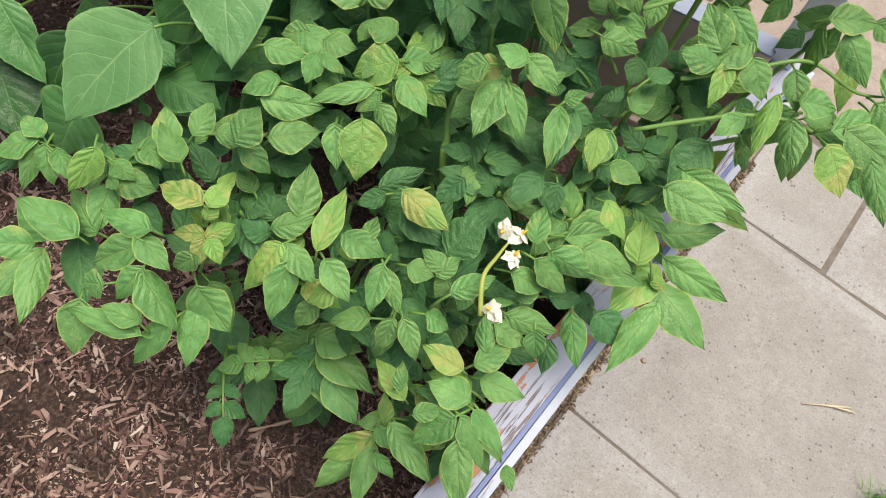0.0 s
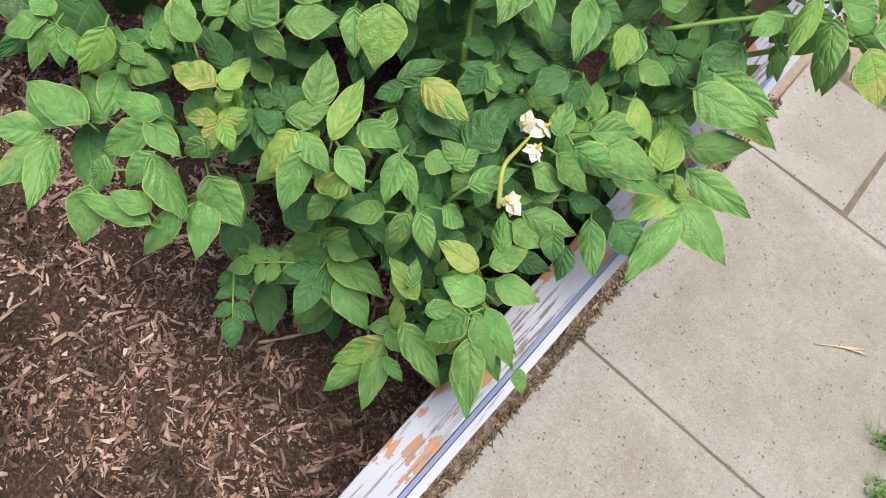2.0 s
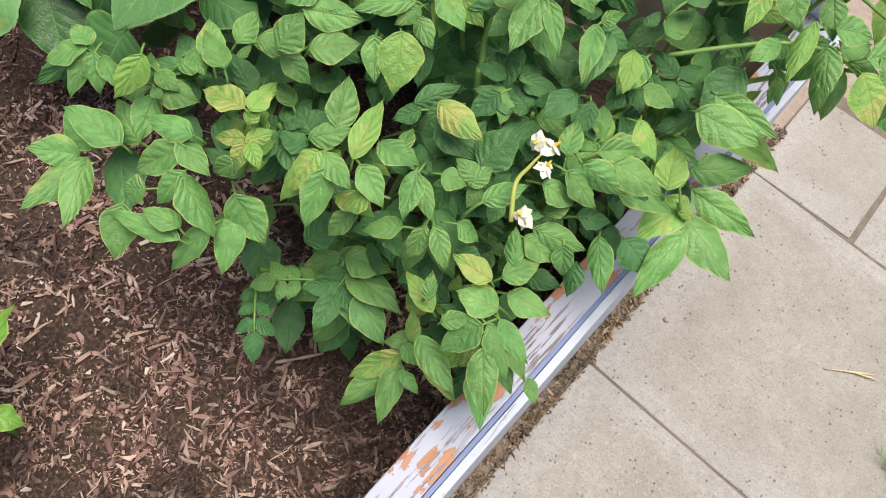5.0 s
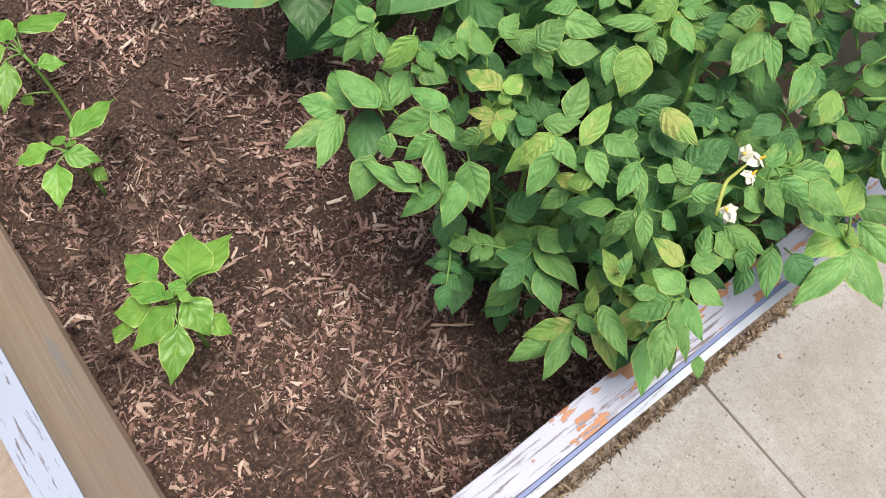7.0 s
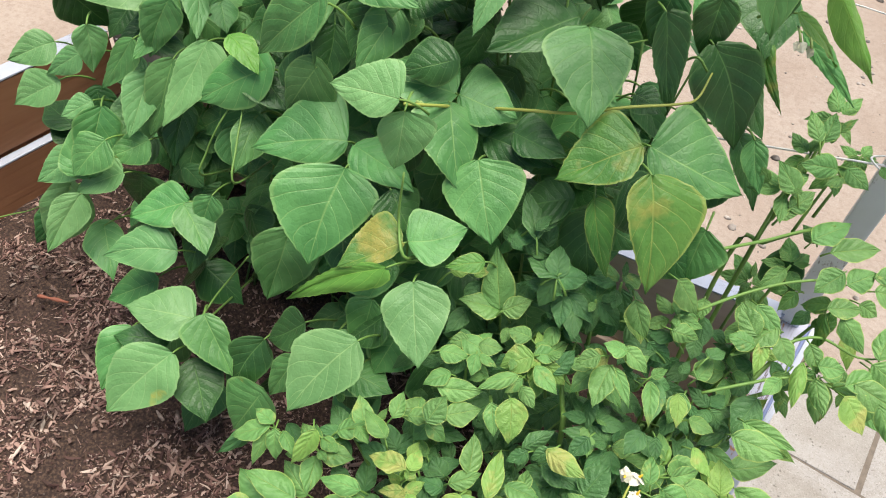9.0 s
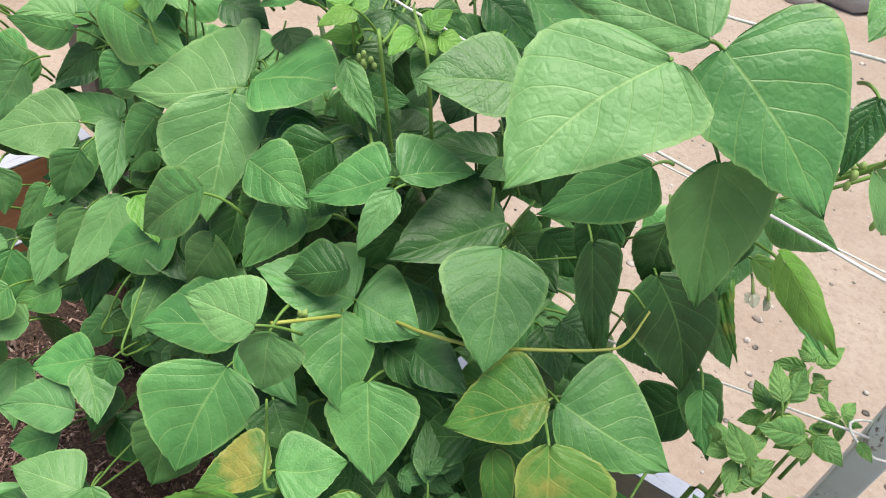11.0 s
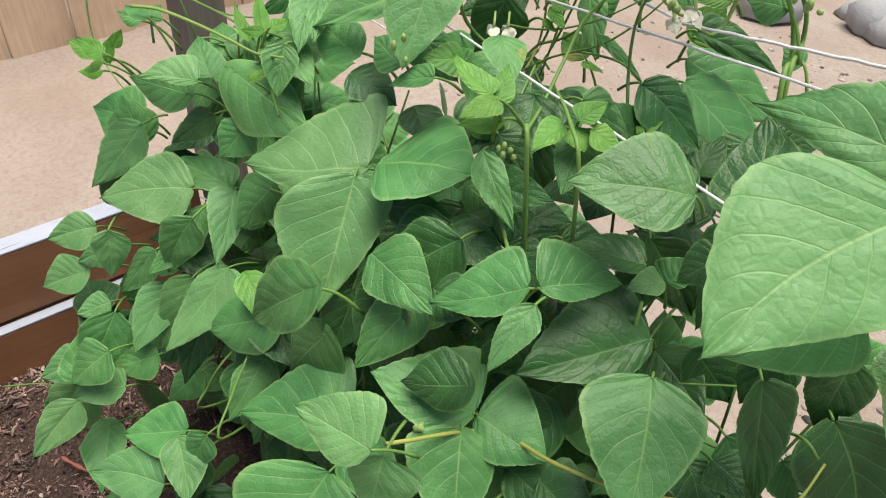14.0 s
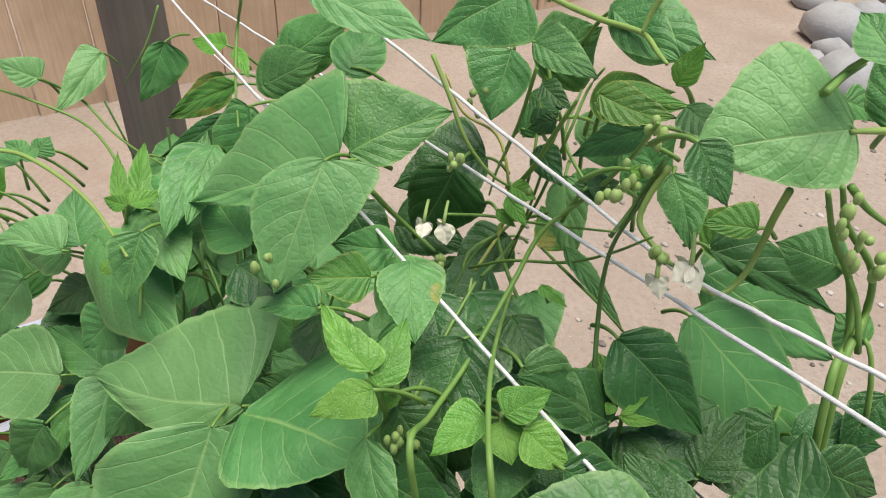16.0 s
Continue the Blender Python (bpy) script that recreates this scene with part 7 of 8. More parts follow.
potato_leaflet(0, "g", (-0.247, 0.169, 0.762), (-0.235, 0.126, 0.719), (0.55, -0.51, 0.66), 0.44)
potato_leaflet(0, "d", (-0.295, 0.187, 0.730), (-0.320, 0.175, 0.743), (0.45, -0.01, 0.89), 0.77)
potato_leaflet(0, "s", (-0.234, 0.194, 0.775), (-0.254, 0.253, 0.787), (0.12, -0.17, 0.98), 0.42)
potato_leaflet(0, "g", (-0.222, 0.217, 0.784), (-0.178, 0.221, 0.795), (-0.24, -0.03, 0.97), 0.58)
potato_leaflet(0, "g", (-0.201, 0.221, 0.787), (-0.219, 0.249, 0.787), (-0.39, -0.26, 0.88), 0.66)
potato_leaflet(0, "g", (-0.214, 0.184, 0.792), (-0.176, 0.174, 0.780), (0.23, -0.25, 0.94), 0.61)
potato_leaflet(0, "s", (-0.193, 0.175, 0.780), (-0.217, 0.155, 0.760), (-0.37, -0.39, 0.85), 0.68)
potato_leaflet(0, "g", (-0.173, 0.213, 0.794), (-0.159, 0.179, 0.770), (0.09, -0.54, 0.83), 0.47)
potato_leaflet(0, "g", (-0.170, 0.212, 0.793), (-0.137, 0.196, 0.770), (0.38, -0.41, 0.83), 0.42)
potato_leaflet(0, "g", (-0.161, 0.181, 0.751), (-0.193, 0.160, 0.729), (-0.27, -0.47, 0.84), 0.50)
potato_leaflet(0, "g", (-0.142, 0.193, 0.757), (-0.136, 0.165, 0.730), (0.40, -0.58, 0.71), 0.51)
potato_leaflet(0, "g", (-0.135, 0.199, 0.759), (-0.102, 0.183, 0.735), (0.44, -0.33, 0.83), 0.45)
potato_leaflet(0, "g", (-0.213, 0.168, 0.726), (-0.222, 0.139, 0.697), (0.09, -0.71, 0.69), 0.52)
potato_leaflet(0, "d", (-0.237, 0.282, 0.766), (-0.213, 0.315, 0.787), (0.34, -0.68, 0.65), 0.48)
potato_leaflet(0, "d", (-0.204, 0.294, 0.781), (-0.222, 0.273, 0.764), (0.09, -0.67, 0.73), 0.61)
potato_leaflet(0, "s", (-0.203, 0.275, 0.808), (-0.151, 0.265, 0.818), (-0.25, -0.38, 0.89), 0.50)
potato_leaflet(0, "d", (-0.230, 0.280, 0.765), (-0.247, 0.259, 0.751), (-0.01, -0.53, 0.85), 0.67)
potato_leaflet(0, "d", (-0.202, 0.274, 0.773), (-0.152, 0.272, 0.781), (-0.17, -0.26, 0.95), 0.63)
potato_leaflet(0, "g", (-0.242, 0.171, 0.555), (-0.272, 0.108, 0.495), (-0.44, -0.49, 0.75), 0.57)
potato_leaflet(0, "g", (-0.229, 0.174, 0.587), (-0.181, 0.187, 0.607), (-0.35, -0.11, 0.93), 0.65)
potato_leaflet(0, "g", (-0.220, 0.166, 0.567), (-0.149, 0.174, 0.591), (-0.32, 0.13, 0.94), 0.57)
potato_leaflet(0, "g", (-0.223, 0.164, 0.549), (-0.178, 0.127, 0.544), (0.18, 0.09, 0.98), 0.62)
potato_leaflet(0, "g", (-0.196, 0.157, 0.558), (-0.137, 0.135, 0.547), (0.20, 0.04, 0.98), 0.62)
potato_leaflet(0, "g", (-0.245, 0.170, 0.569), (-0.277, 0.128, 0.530), (0.17, -0.74, 0.65), 0.45)
potato_leaflet(0, "d", (-0.308, 0.128, 0.384), (-0.262, 0.080, 0.356), (0.29, -0.26, 0.92), 0.63)
potato_leaflet(0, "g", (-0.220, 0.146, 0.504), (-0.213, 0.091, 0.444), (0.55, -0.58, 0.60), 0.48)
potato_leaflet(0, "d", (-0.307, 0.120, 0.426), (-0.330, 0.072, 0.443), (0.46, 0.10, 0.88), 0.54)
potato_leaflet(0, "s", (-0.113, 0.137, 0.559), (-0.145, 0.085, 0.520), (0.06, -0.62, 0.78), 0.40)
potato_leaflet(0, "g", (-0.116, 0.113, 0.535), (-0.134, 0.053, 0.494), (0.31, -0.61, 0.73), 0.40)
potato_leaflet(0, "g", (-0.106, 0.129, 0.553), (-0.083, 0.066, 0.530), (0.17, -0.30, 0.94), 0.38)
potato_leaflet(0, "g", (-0.097, 0.121, 0.571), (-0.067, 0.113, 0.578), (-0.26, -0.17, 0.95), 0.49)
potato_leaflet(0, "g", (-0.095, 0.142, 0.646), (-0.035, 0.121, 0.658), (-0.22, -0.05, 0.97), 0.44)
potato_leaflet(0, "g", (-0.112, 0.141, 0.586), (-0.079, 0.137, 0.594), (-0.27, -0.11, 0.96), 0.56)
potato_leaflet(0, "s", (-0.099, 0.162, 0.680), (-0.140, 0.171, 0.697), (0.28, -0.33, 0.90), 0.50)
potato_leaflet(0, "g", (-0.103, 0.160, 0.704), (-0.112, 0.177, 0.727), (0.67, -0.43, 0.61), 0.51)
potato_leaflet(0, "g", (-0.077, 0.149, 0.716), (-0.060, 0.167, 0.729), (-0.11, -0.49, 0.86), 0.64)
potato_leaflet(0, "s", (-0.107, 0.148, 0.596), (-0.124, 0.165, 0.622), (0.25, -0.74, 0.62), 0.46)
potato_leaflet(0, "g", (-0.047, 0.167, 0.728), (-0.065, 0.132, 0.695), (-0.14, -0.65, 0.75), 0.60)
potato_leaflet(0, "g", (-0.031, 0.155, 0.713), (0.007, 0.117, 0.683), (0.21, -0.45, 0.87), 0.44)
potato_leaflet(0, "g", (-0.041, 0.172, 0.729), (0.005, 0.154, 0.703), (0.47, -0.04, 0.88), 0.43)
potato_leaflet(0, "g", (-0.036, 0.185, 0.725), (0.007, 0.177, 0.705), (0.40, -0.14, 0.91), 0.43)
potato_leaflet(0, "g", (-0.047, 0.189, 0.729), (-0.085, 0.181, 0.736), (0.16, 0.09, 0.98), 0.82)
potato_leaflet(0, "g", (-0.051, 0.221, 0.700), (-0.009, 0.237, 0.689), (0.26, -0.05, 0.96), 0.61)
potato_leaflet(0, "s", (-0.069, 0.204, 0.737), (-0.108, 0.194, 0.747), (0.28, -0.09, 0.96), 0.58)
potato_leaflet(0, "g", (-0.063, 0.219, 0.727), (-0.046, 0.253, 0.733), (0.16, -0.23, 0.96), 0.58)
potato_leaflet(1, "g", (-0.063, 0.232, 0.731), (-0.083, 0.255, 0.752), (0.08, -0.62, 0.78), 0.52)
potato_leaflet(1, "g", (-0.070, 0.255, 0.748), (-0.034, 0.264, 0.731), (0.42, -0.02, 0.91), 0.56)
potato_leaflet(1, "g", (-0.068, 0.267, 0.751), (-0.018, 0.287, 0.740), (0.36, -0.44, 0.82), 0.45)
potato_leaflet(1, "g", (-0.026, 0.341, 0.681), (0.011, 0.303, 0.659), (-0.01, -0.51, 0.86), 0.47)
potato_leaflet(1, "g", (-0.040, 0.275, 0.744), (-0.022, 0.261, 0.718), (0.29, -0.74, 0.61), 0.62)
potato_leaflet(1, "d", (-0.142, 0.267, 0.780), (-0.136, 0.305, 0.813), (-0.21, -0.63, 0.75), 0.82)
potato_leaflet(0, "g", (-0.129, 0.246, 0.794), (-0.156, 0.245, 0.803), (0.30, -0.40, 0.87), 0.63)
potato_leaflet(1, "g", (-0.083, 0.308, 0.821), (-0.100, 0.339, 0.830), (-0.09, -0.33, 0.94), 0.58)
potato_leaflet(1, "g", (-0.066, 0.334, 0.815), (-0.038, 0.376, 0.804), (0.59, -0.18, 0.79), 0.42)
potato_leaflet(1, "g", (-0.068, 0.314, 0.812), (-0.020, 0.329, 0.785), (0.51, -0.68, 0.53), 0.51)
potato_leaflet(1, "g", (-0.047, 0.342, 0.807), (0.005, 0.362, 0.783), (0.47, -0.20, 0.86), 0.51)
potato_leaflet(1, "g", (-0.072, 0.300, 0.811), (-0.031, 0.308, 0.781), (0.60, -0.14, 0.78), 0.48)
potato_leaflet(1, "g", (-0.083, 0.282, 0.800), (-0.049, 0.299, 0.779), (0.52, 0.03, 0.85), 0.51)
potato_leaflet(1, "d", (-0.051, 0.320, 0.728), (-0.022, 0.346, 0.715), (0.35, 0.07, 0.93), 0.53)
potato_leaflet(1, "s", (-0.005, 0.405, 0.734), (-0.027, 0.441, 0.753), (0.07, -0.42, 0.90), 0.70)
potato_leaflet(2, "s", (0.014, 0.453, 0.671), (0.005, 0.378, 0.678), (-0.02, 0.10, 0.99), 0.56)
potato_leaflet(2, "g", (0.016, 0.468, 0.671), (0.099, 0.474, 0.665), (0.10, -0.63, 0.77), 0.43)
potato_leaflet(2, "g", (0.028, 0.439, 0.663), (0.105, 0.419, 0.656), (0.05, -0.12, 0.99), 0.63)
potato_leaflet(2, "g", (0.036, 0.406, 0.685), (0.036, 0.325, 0.667), (0.02, -0.22, 0.98), 0.39)
potato_leaflet(1, "d", (-0.006, 0.368, 0.667), (0.040, 0.363, 0.653), (0.24, -0.39, 0.89), 0.76)
potato_leaflet(2, "g", (-0.004, 0.511, 0.644), (0.056, 0.559, 0.650), (0.32, -0.49, 0.81), 0.48)
potato_leaflet(2, "s", (-0.011, 0.552, 0.674), (0.058, 0.571, 0.665), (0.25, -0.48, 0.84), 0.35)
potato_leaflet(2, "s", (-0.026, 0.510, 0.722), (-0.008, 0.554, 0.746), (-0.08, -0.45, 0.89), 0.58)
potato_leaflet(1, "s", (-0.060, 0.397, 0.802), (-0.025, 0.385, 0.790), (0.35, 0.07, 0.93), 0.64)
potato_leaflet(2, "d", (-0.072, 0.497, 0.766), (-0.106, 0.502, 0.777), (0.19, -0.47, 0.86), 0.57)
potato_leaflet(2, "d", (-0.071, 0.499, 0.767), (-0.064, 0.529, 0.773), (-0.23, -0.14, 0.96), 0.70)
potato_leaflet(2, "d", (-0.065, 0.499, 0.764), (-0.036, 0.521, 0.748), (0.55, -0.14, 0.82), 0.54)
potato_leaflet(2, "d", (-0.066, 0.494, 0.764), (-0.040, 0.491, 0.740), (0.45, -0.68, 0.58), 0.63)
potato_leaflet(2, "d", (-0.071, 0.491, 0.764), (-0.066, 0.467, 0.758), (0.06, -0.24, 0.97), 0.83)
potato_leaflet(2, "s", (-0.057, 0.590, 0.811), (-0.023, 0.597, 0.810), (0.13, -0.60, 0.79), 0.62)
potato_leaflet(2, "g", (0.004, 0.589, 0.805), (0.024, 0.609, 0.810), (0.28, -0.49, 0.82), 0.70)
potato_leaflet(2, "g", (-0.008, 0.584, 0.804), (-0.011, 0.567, 0.787), (0.20, -0.70, 0.69), 0.90)
potato_leaflet(2, "g", (0.035, 0.585, 0.796), (0.058, 0.566, 0.758), (0.14, -0.86, 0.50), 0.42)
potato_leaflet(2, "g", (0.005, 0.575, 0.766), (0.025, 0.566, 0.741), (0.45, -0.66, 0.60), 0.46)
potato_leaflet(2, "g", (0.036, 0.609, 0.808), (0.057, 0.644, 0.810), (0.39, -0.29, 0.88), 0.65)
potato_leaflet(2, "g", (0.053, 0.610, 0.802), (0.106, 0.637, 0.783), (0.42, -0.19, 0.89), 0.38)
potato_leaflet(0, "g", (-0.293, 0.282, 0.816), (-0.269, 0.257, 0.794), (0.24, -0.49, 0.84), 0.59)
potato_leaflet(1, "d", (-0.172, 0.322, 0.808), (-0.181, 0.294, 0.789), (0.06, -0.58, 0.81), 0.70)
potato_leaflet(1, "d", (-0.121, 0.371, 0.810), (-0.126, 0.332, 0.813), (0.08, 0.05, 1.00), 0.68)
potato_leaflet(1, "d", (-0.105, 0.379, 0.805), (-0.091, 0.355, 0.793), (0.25, -0.32, 0.92), 0.57)
potato_leaflet(2, "g", (-0.100, 0.494, 0.811), (-0.092, 0.538, 0.817), (0.34, -0.20, 0.92), 0.60)
potato_leaflet(0, "g", (-0.132, 0.239, 0.791), (-0.124, 0.258, 0.807), (0.09, -0.66, 0.75), 0.67)
potato_leaflet(0, "g", (-0.125, 0.245, 0.786), (-0.125, 0.227, 0.773), (0.29, -0.58, 0.76), 0.75)
potato_leaflet(1, "g", (-0.070, 0.282, 0.762), (-0.059, 0.302, 0.778), (-0.09, -0.58, 0.81), 0.64)
potato_leaflet(0, "g", (-0.121, 0.215, 0.764), (-0.097, 0.222, 0.750), (0.44, 0.28, 0.85), 0.79)
potato_leaflet(0, "g", (-0.156, 0.228, 0.795), (-0.134, 0.237, 0.790), (0.26, -0.11, 0.96), 0.83)
potato_leaflet(1, "g", (-0.105, 0.256, 0.771), (-0.103, 0.236, 0.758), (0.44, -0.47, 0.77), 0.67)
potato_leaflet(0, "d", (-0.112, 0.212, 0.718), (-0.084, 0.222, 0.707), (0.43, -0.44, 0.79), 0.74)
potato_leaflet(0, "g", (-0.493, 0.054, 0.656), (-0.545, 0.064, 0.674), (0.25, -0.33, 0.91), 0.74)
potato_leaflet(0, "g", (-0.442, 0.085, 0.689), (-0.495, 0.098, 0.702), (0.05, -0.58, 0.81), 0.70)
potato_leaflet(0, "d", (-0.484, 0.077, 0.637), (-0.430, 0.030, 0.622), (-0.03, -0.33, 0.94), 0.67)
potato_leaflet(0, "g", (-0.404, 0.028, 0.673), (-0.381, -0.016, 0.645), (0.47, -0.27, 0.84), 0.63)
potato_leaflet(0, "g", (-0.316, 0.108, 0.703), (-0.277, 0.102, 0.656), (0.60, -0.55, 0.57), 0.62)
potato_leaflet(0, "g", (-0.249, 0.172, 0.553), (-0.193, 0.193, 0.568), (-0.01, -0.55, 0.83), 0.64)
potato_leaflet(0, "d", (-0.221, 0.151, 0.470), (-0.222, 0.092, 0.408), (-0.00, -0.73, 0.68), 0.55)
potato_leaflet(0, "d", (-0.350, 0.233, 0.783), (-0.356, 0.202, 0.761), (0.30, -0.59, 0.75), 0.80)
potato_leaflet(0, "g", (-0.339, 0.205, 0.826), (-0.332, 0.232, 0.856), (0.16, -0.75, 0.64), 0.78)
potato_leaflet(1, "g", (-0.191, 0.427, 0.870), (-0.150, 0.428, 0.855), (0.30, -0.39, 0.87), 0.60)
potato_leaflet(2, "g", (-0.154, 0.492, 0.872), (-0.119, 0.514, 0.856), (0.60, -0.51, 0.62), 0.62)
potato_leaflet(1, "d", (-0.139, 0.446, 0.816), (-0.123, 0.389, 0.814), (-0.13, -0.08, 0.99), 0.47)
potato_leaflet(1, "d", (-0.257, 0.374, 0.815), (-0.249, 0.409, 0.837), (0.33, -0.55, 0.76), 0.69)
potato_leaflet(0, "d", (-0.367, 0.166, 0.756), (-0.414, 0.153, 0.747), (0.07, -0.69, 0.72), 0.61)
potato_leaflet(0, "d", (-0.270, 0.150, 0.602), (-0.253, 0.186, 0.635), (-0.01, -0.68, 0.73), 0.72)
potato_leaflet(0, "g", (-0.387, 0.052, 0.699), (-0.414, 0.038, 0.688), (0.05, -0.68, 0.73), 0.91)
potato_leaflet(1, "s", (-0.203, 0.405, 0.863), (-0.226, 0.385, 0.857), (0.38, -0.63, 0.67), 0.82)
potato_leaflet(1, "s", (-0.213, 0.485, 0.888), (-0.181, 0.452, 0.864), (0.19, -0.45, 0.87), 0.59)
potato_leaflet(2, "g", (-0.142, 0.562, 0.842), (-0.164, 0.527, 0.844), (0.53, -0.28, 0.80), 0.67)
potato_leaflet(2, "g", (-0.146, 0.590, 0.852), (-0.136, 0.565, 0.841), (-0.09, -0.44, 0.89), 0.81)
potato_leaflet(2, "g", (-0.090, 0.592, 0.828), (-0.094, 0.565, 0.826), (0.08, -0.09, 0.99), 1.11)
potato_leaflet(2, "g", (-0.088, 0.602, 0.826), (-0.093, 0.648, 0.844), (0.29, -0.33, 0.90), 0.54)
potato_leaflet(1, "d", (-0.175, 0.486, 0.833), (-0.137, 0.493, 0.806), (0.51, -0.68, 0.53), 0.58)
potato_leaflet(2, "d", (-0.131, 0.560, 0.802), (-0.119, 0.536, 0.791), (0.39, -0.20, 0.90), 0.91)
potato_leaflet(2, "d", (-0.079, 0.611, 0.789), (-0.054, 0.572, 0.768), (0.03, -0.46, 0.89), 0.54)
potato_leaflet(2, "d", (-0.056, 0.558, 0.767), (-0.035, 0.558, 0.750), (0.51, -0.61, 0.61), 0.95)
potato_leaflet(2, "d", (-0.018, 0.707, 0.809), (-0.029, 0.680, 0.803), (0.19, -0.31, 0.93), 0.73)
potato_leaflet(2, "d", (-0.018, 0.710, 0.810), (-0.024, 0.735, 0.818), (-0.28, -0.35, 0.89), 0.73)
potato_leaflet(2, "g", (0.095, 0.638, 0.790), (0.116, 0.614, 0.754), (0.16, -0.77, 0.62), 0.69)
potato_leaflet(2, "g", (0.034, 0.739, 0.841), (0.063, 0.742, 0.834), (0.26, -0.65, 0.72), 0.88)
potato_leaflet(2, "s", (0.039, 0.689, 0.827), (0.060, 0.647, 0.810), (0.18, -0.29, 0.94), 0.49)
potato_leaflet(2, "d", (-0.004, 0.614, 0.776), (-0.008, 0.593, 0.750), (-0.08, -0.77, 0.64), 0.91)
potato_leaflet(2, "g", (0.084, 0.666, 0.806), (0.118, 0.666, 0.789), (0.34, -0.67, 0.66), 0.67)
potato_leaflet(0, "g", (-0.363, 0.323, 0.851), (-0.380, 0.305, 0.849), (0.32, -0.42, 0.85), 0.85)
potato_leaflet(0, "g", (-0.347, 0.328, 0.849), (-0.319, 0.340, 0.850), (0.07, -0.22, 0.97), 0.84)
potato_leaflet(0, "g", (-0.358, 0.277, 0.830), (-0.378, 0.247, 0.827), (-0.03, -0.11, 0.99), 0.73)
potato_leaflet(1, "s", (-0.283, 0.354, 0.850), (-0.313, 0.324, 0.841), (0.24, -0.49, 0.84), 0.88)
potato_leaflet(1, "g", (-0.298, 0.370, 0.862), (-0.328, 0.364, 0.866), (0.17, -0.21, 0.96), 0.92)
potato_leaflet(0, "d", (-0.357, 0.260, 0.783), (-0.308, 0.279, 0.777), (0.26, -0.39, 0.88), 0.64)
potato_leaflet(0, "d", (-0.303, 0.297, 0.787), (-0.281, 0.272, 0.767), (0.20, -0.51, 0.83), 0.80)
potato_leaflet(2, "g", (-0.063, 0.684, 0.953), (-0.031, 0.731, 0.975), (-0.04, -0.40, 0.92), 0.60)
potato_leaflet(2, "g", (-0.035, 0.689, 0.944), (0.017, 0.735, 0.954), (0.22, -0.44, 0.87), 0.49)
potato_leaflet(2, "d", (-0.058, 0.715, 0.927), (-0.083, 0.717, 0.942), (0.33, -0.72, 0.61), 0.65)
potato_leaflet(2, "g", (0.028, 0.705, 0.924), (0.067, 0.741, 0.934), (0.25, -0.50, 0.83), 0.49)
potato_leaflet(2, "g", (0.002, 0.678, 0.916), (0.030, 0.712, 0.928), (0.14, -0.45, 0.88), 0.73)
potato_leaflet(2, "g", (0.036, 0.694, 0.912), (0.078, 0.714, 0.906), (0.29, -0.40, 0.87), 0.82)
potato_leaflet(2, "g", (-0.010, 0.679, 0.927), (-0.030, 0.645, 0.906), (0.15, -0.59, 0.79), 0.73)
potato_leaflet(2, "g", (-0.004, 0.644, 0.892), (0.035, 0.674, 0.896), (0.20, -0.39, 0.90), 0.60)
potato_leaflet(2, "g", (0.017, 0.648, 0.884), (0.064, 0.637, 0.852), (0.32, -0.66, 0.68), 0.56)
potato_leaflet(2, "g", (0.081, 0.646, 0.851), (0.073, 0.685, 0.886), (-0.16, -0.68, 0.71), 0.55)
potato_leaflet(2, "g", (0.109, 0.684, 0.867), (0.085, 0.698, 0.890), (-0.23, -0.93, 0.30), 0.78)
potato_leaflet(2, "g", (-0.065, 0.568, 0.862), (-0.100, 0.578, 0.888), (0.20, -0.78, 0.59), 0.74)
potato_leaflet(2, "g", (-0.080, 0.594, 0.885), (-0.038, 0.587, 0.865), (0.27, -0.60, 0.75), 0.55)
potato_leaflet(2, "g", (-0.047, 0.589, 0.869), (-0.070, 0.553, 0.856), (-0.26, -0.18, 0.95), 0.72)
potato_leaflet(2, "g", (-0.061, 0.556, 0.854), (-0.093, 0.544, 0.867), (0.44, -0.25, 0.86), 0.78)
potato_leaflet(2, "s", (-0.052, 0.567, 0.857), (-0.042, 0.527, 0.835), (0.24, -0.41, 0.88), 0.45)
potato_leaflet(2, "g", (-0.036, 0.582, 0.861), (-0.006, 0.566, 0.840), (0.35, -0.42, 0.83), 0.74)
potato_leaflet(2, "g", (0.000, 0.603, 0.856), (0.026, 0.581, 0.839), (0.02, -0.60, 0.80), 0.65)
potato_leaflet(2, "g", (0.021, 0.587, 0.845), (0.053, 0.606, 0.846), (0.23, -0.46, 0.86), 0.78)
potato_leaflet(2, "g", (0.061, 0.591, 0.834), (0.100, 0.639, 0.835), (0.34, -0.30, 0.89), 0.56)
potato_leaflet(2, "g", (0.080, 0.637, 0.844), (0.137, 0.631, 0.831), (0.09, -0.69, 0.72), 0.68)
potato_leaflet(2, "g", (0.073, 0.599, 0.835), (0.136, 0.609, 0.817), (0.30, -0.51, 0.80), 0.55)
potato_leaflet(2, "s", (0.068, 0.579, 0.825), (0.113, 0.564, 0.800), (0.31, -0.45, 0.84), 0.71)
potato_leaflet(2, "g", (0.108, 0.597, 0.821), (0.154, 0.560, 0.795), (-0.09, -0.65, 0.76), 0.37)
potato_leaflet(2, "g", (0.026, 0.572, 0.834), (0.050, 0.536, 0.816), (-0.41, -0.61, 0.68), 0.54)
potato_leaflet(2, "g", (-0.011, 0.546, 0.830), (-0.022, 0.515, 0.822), (0.31, -0.35, 0.88), 0.64)
potato_leaflet(2, "s", (0.002, 0.577, 0.844), (0.013, 0.522, 0.821), (-0.19, -0.41, 0.89), 0.31)
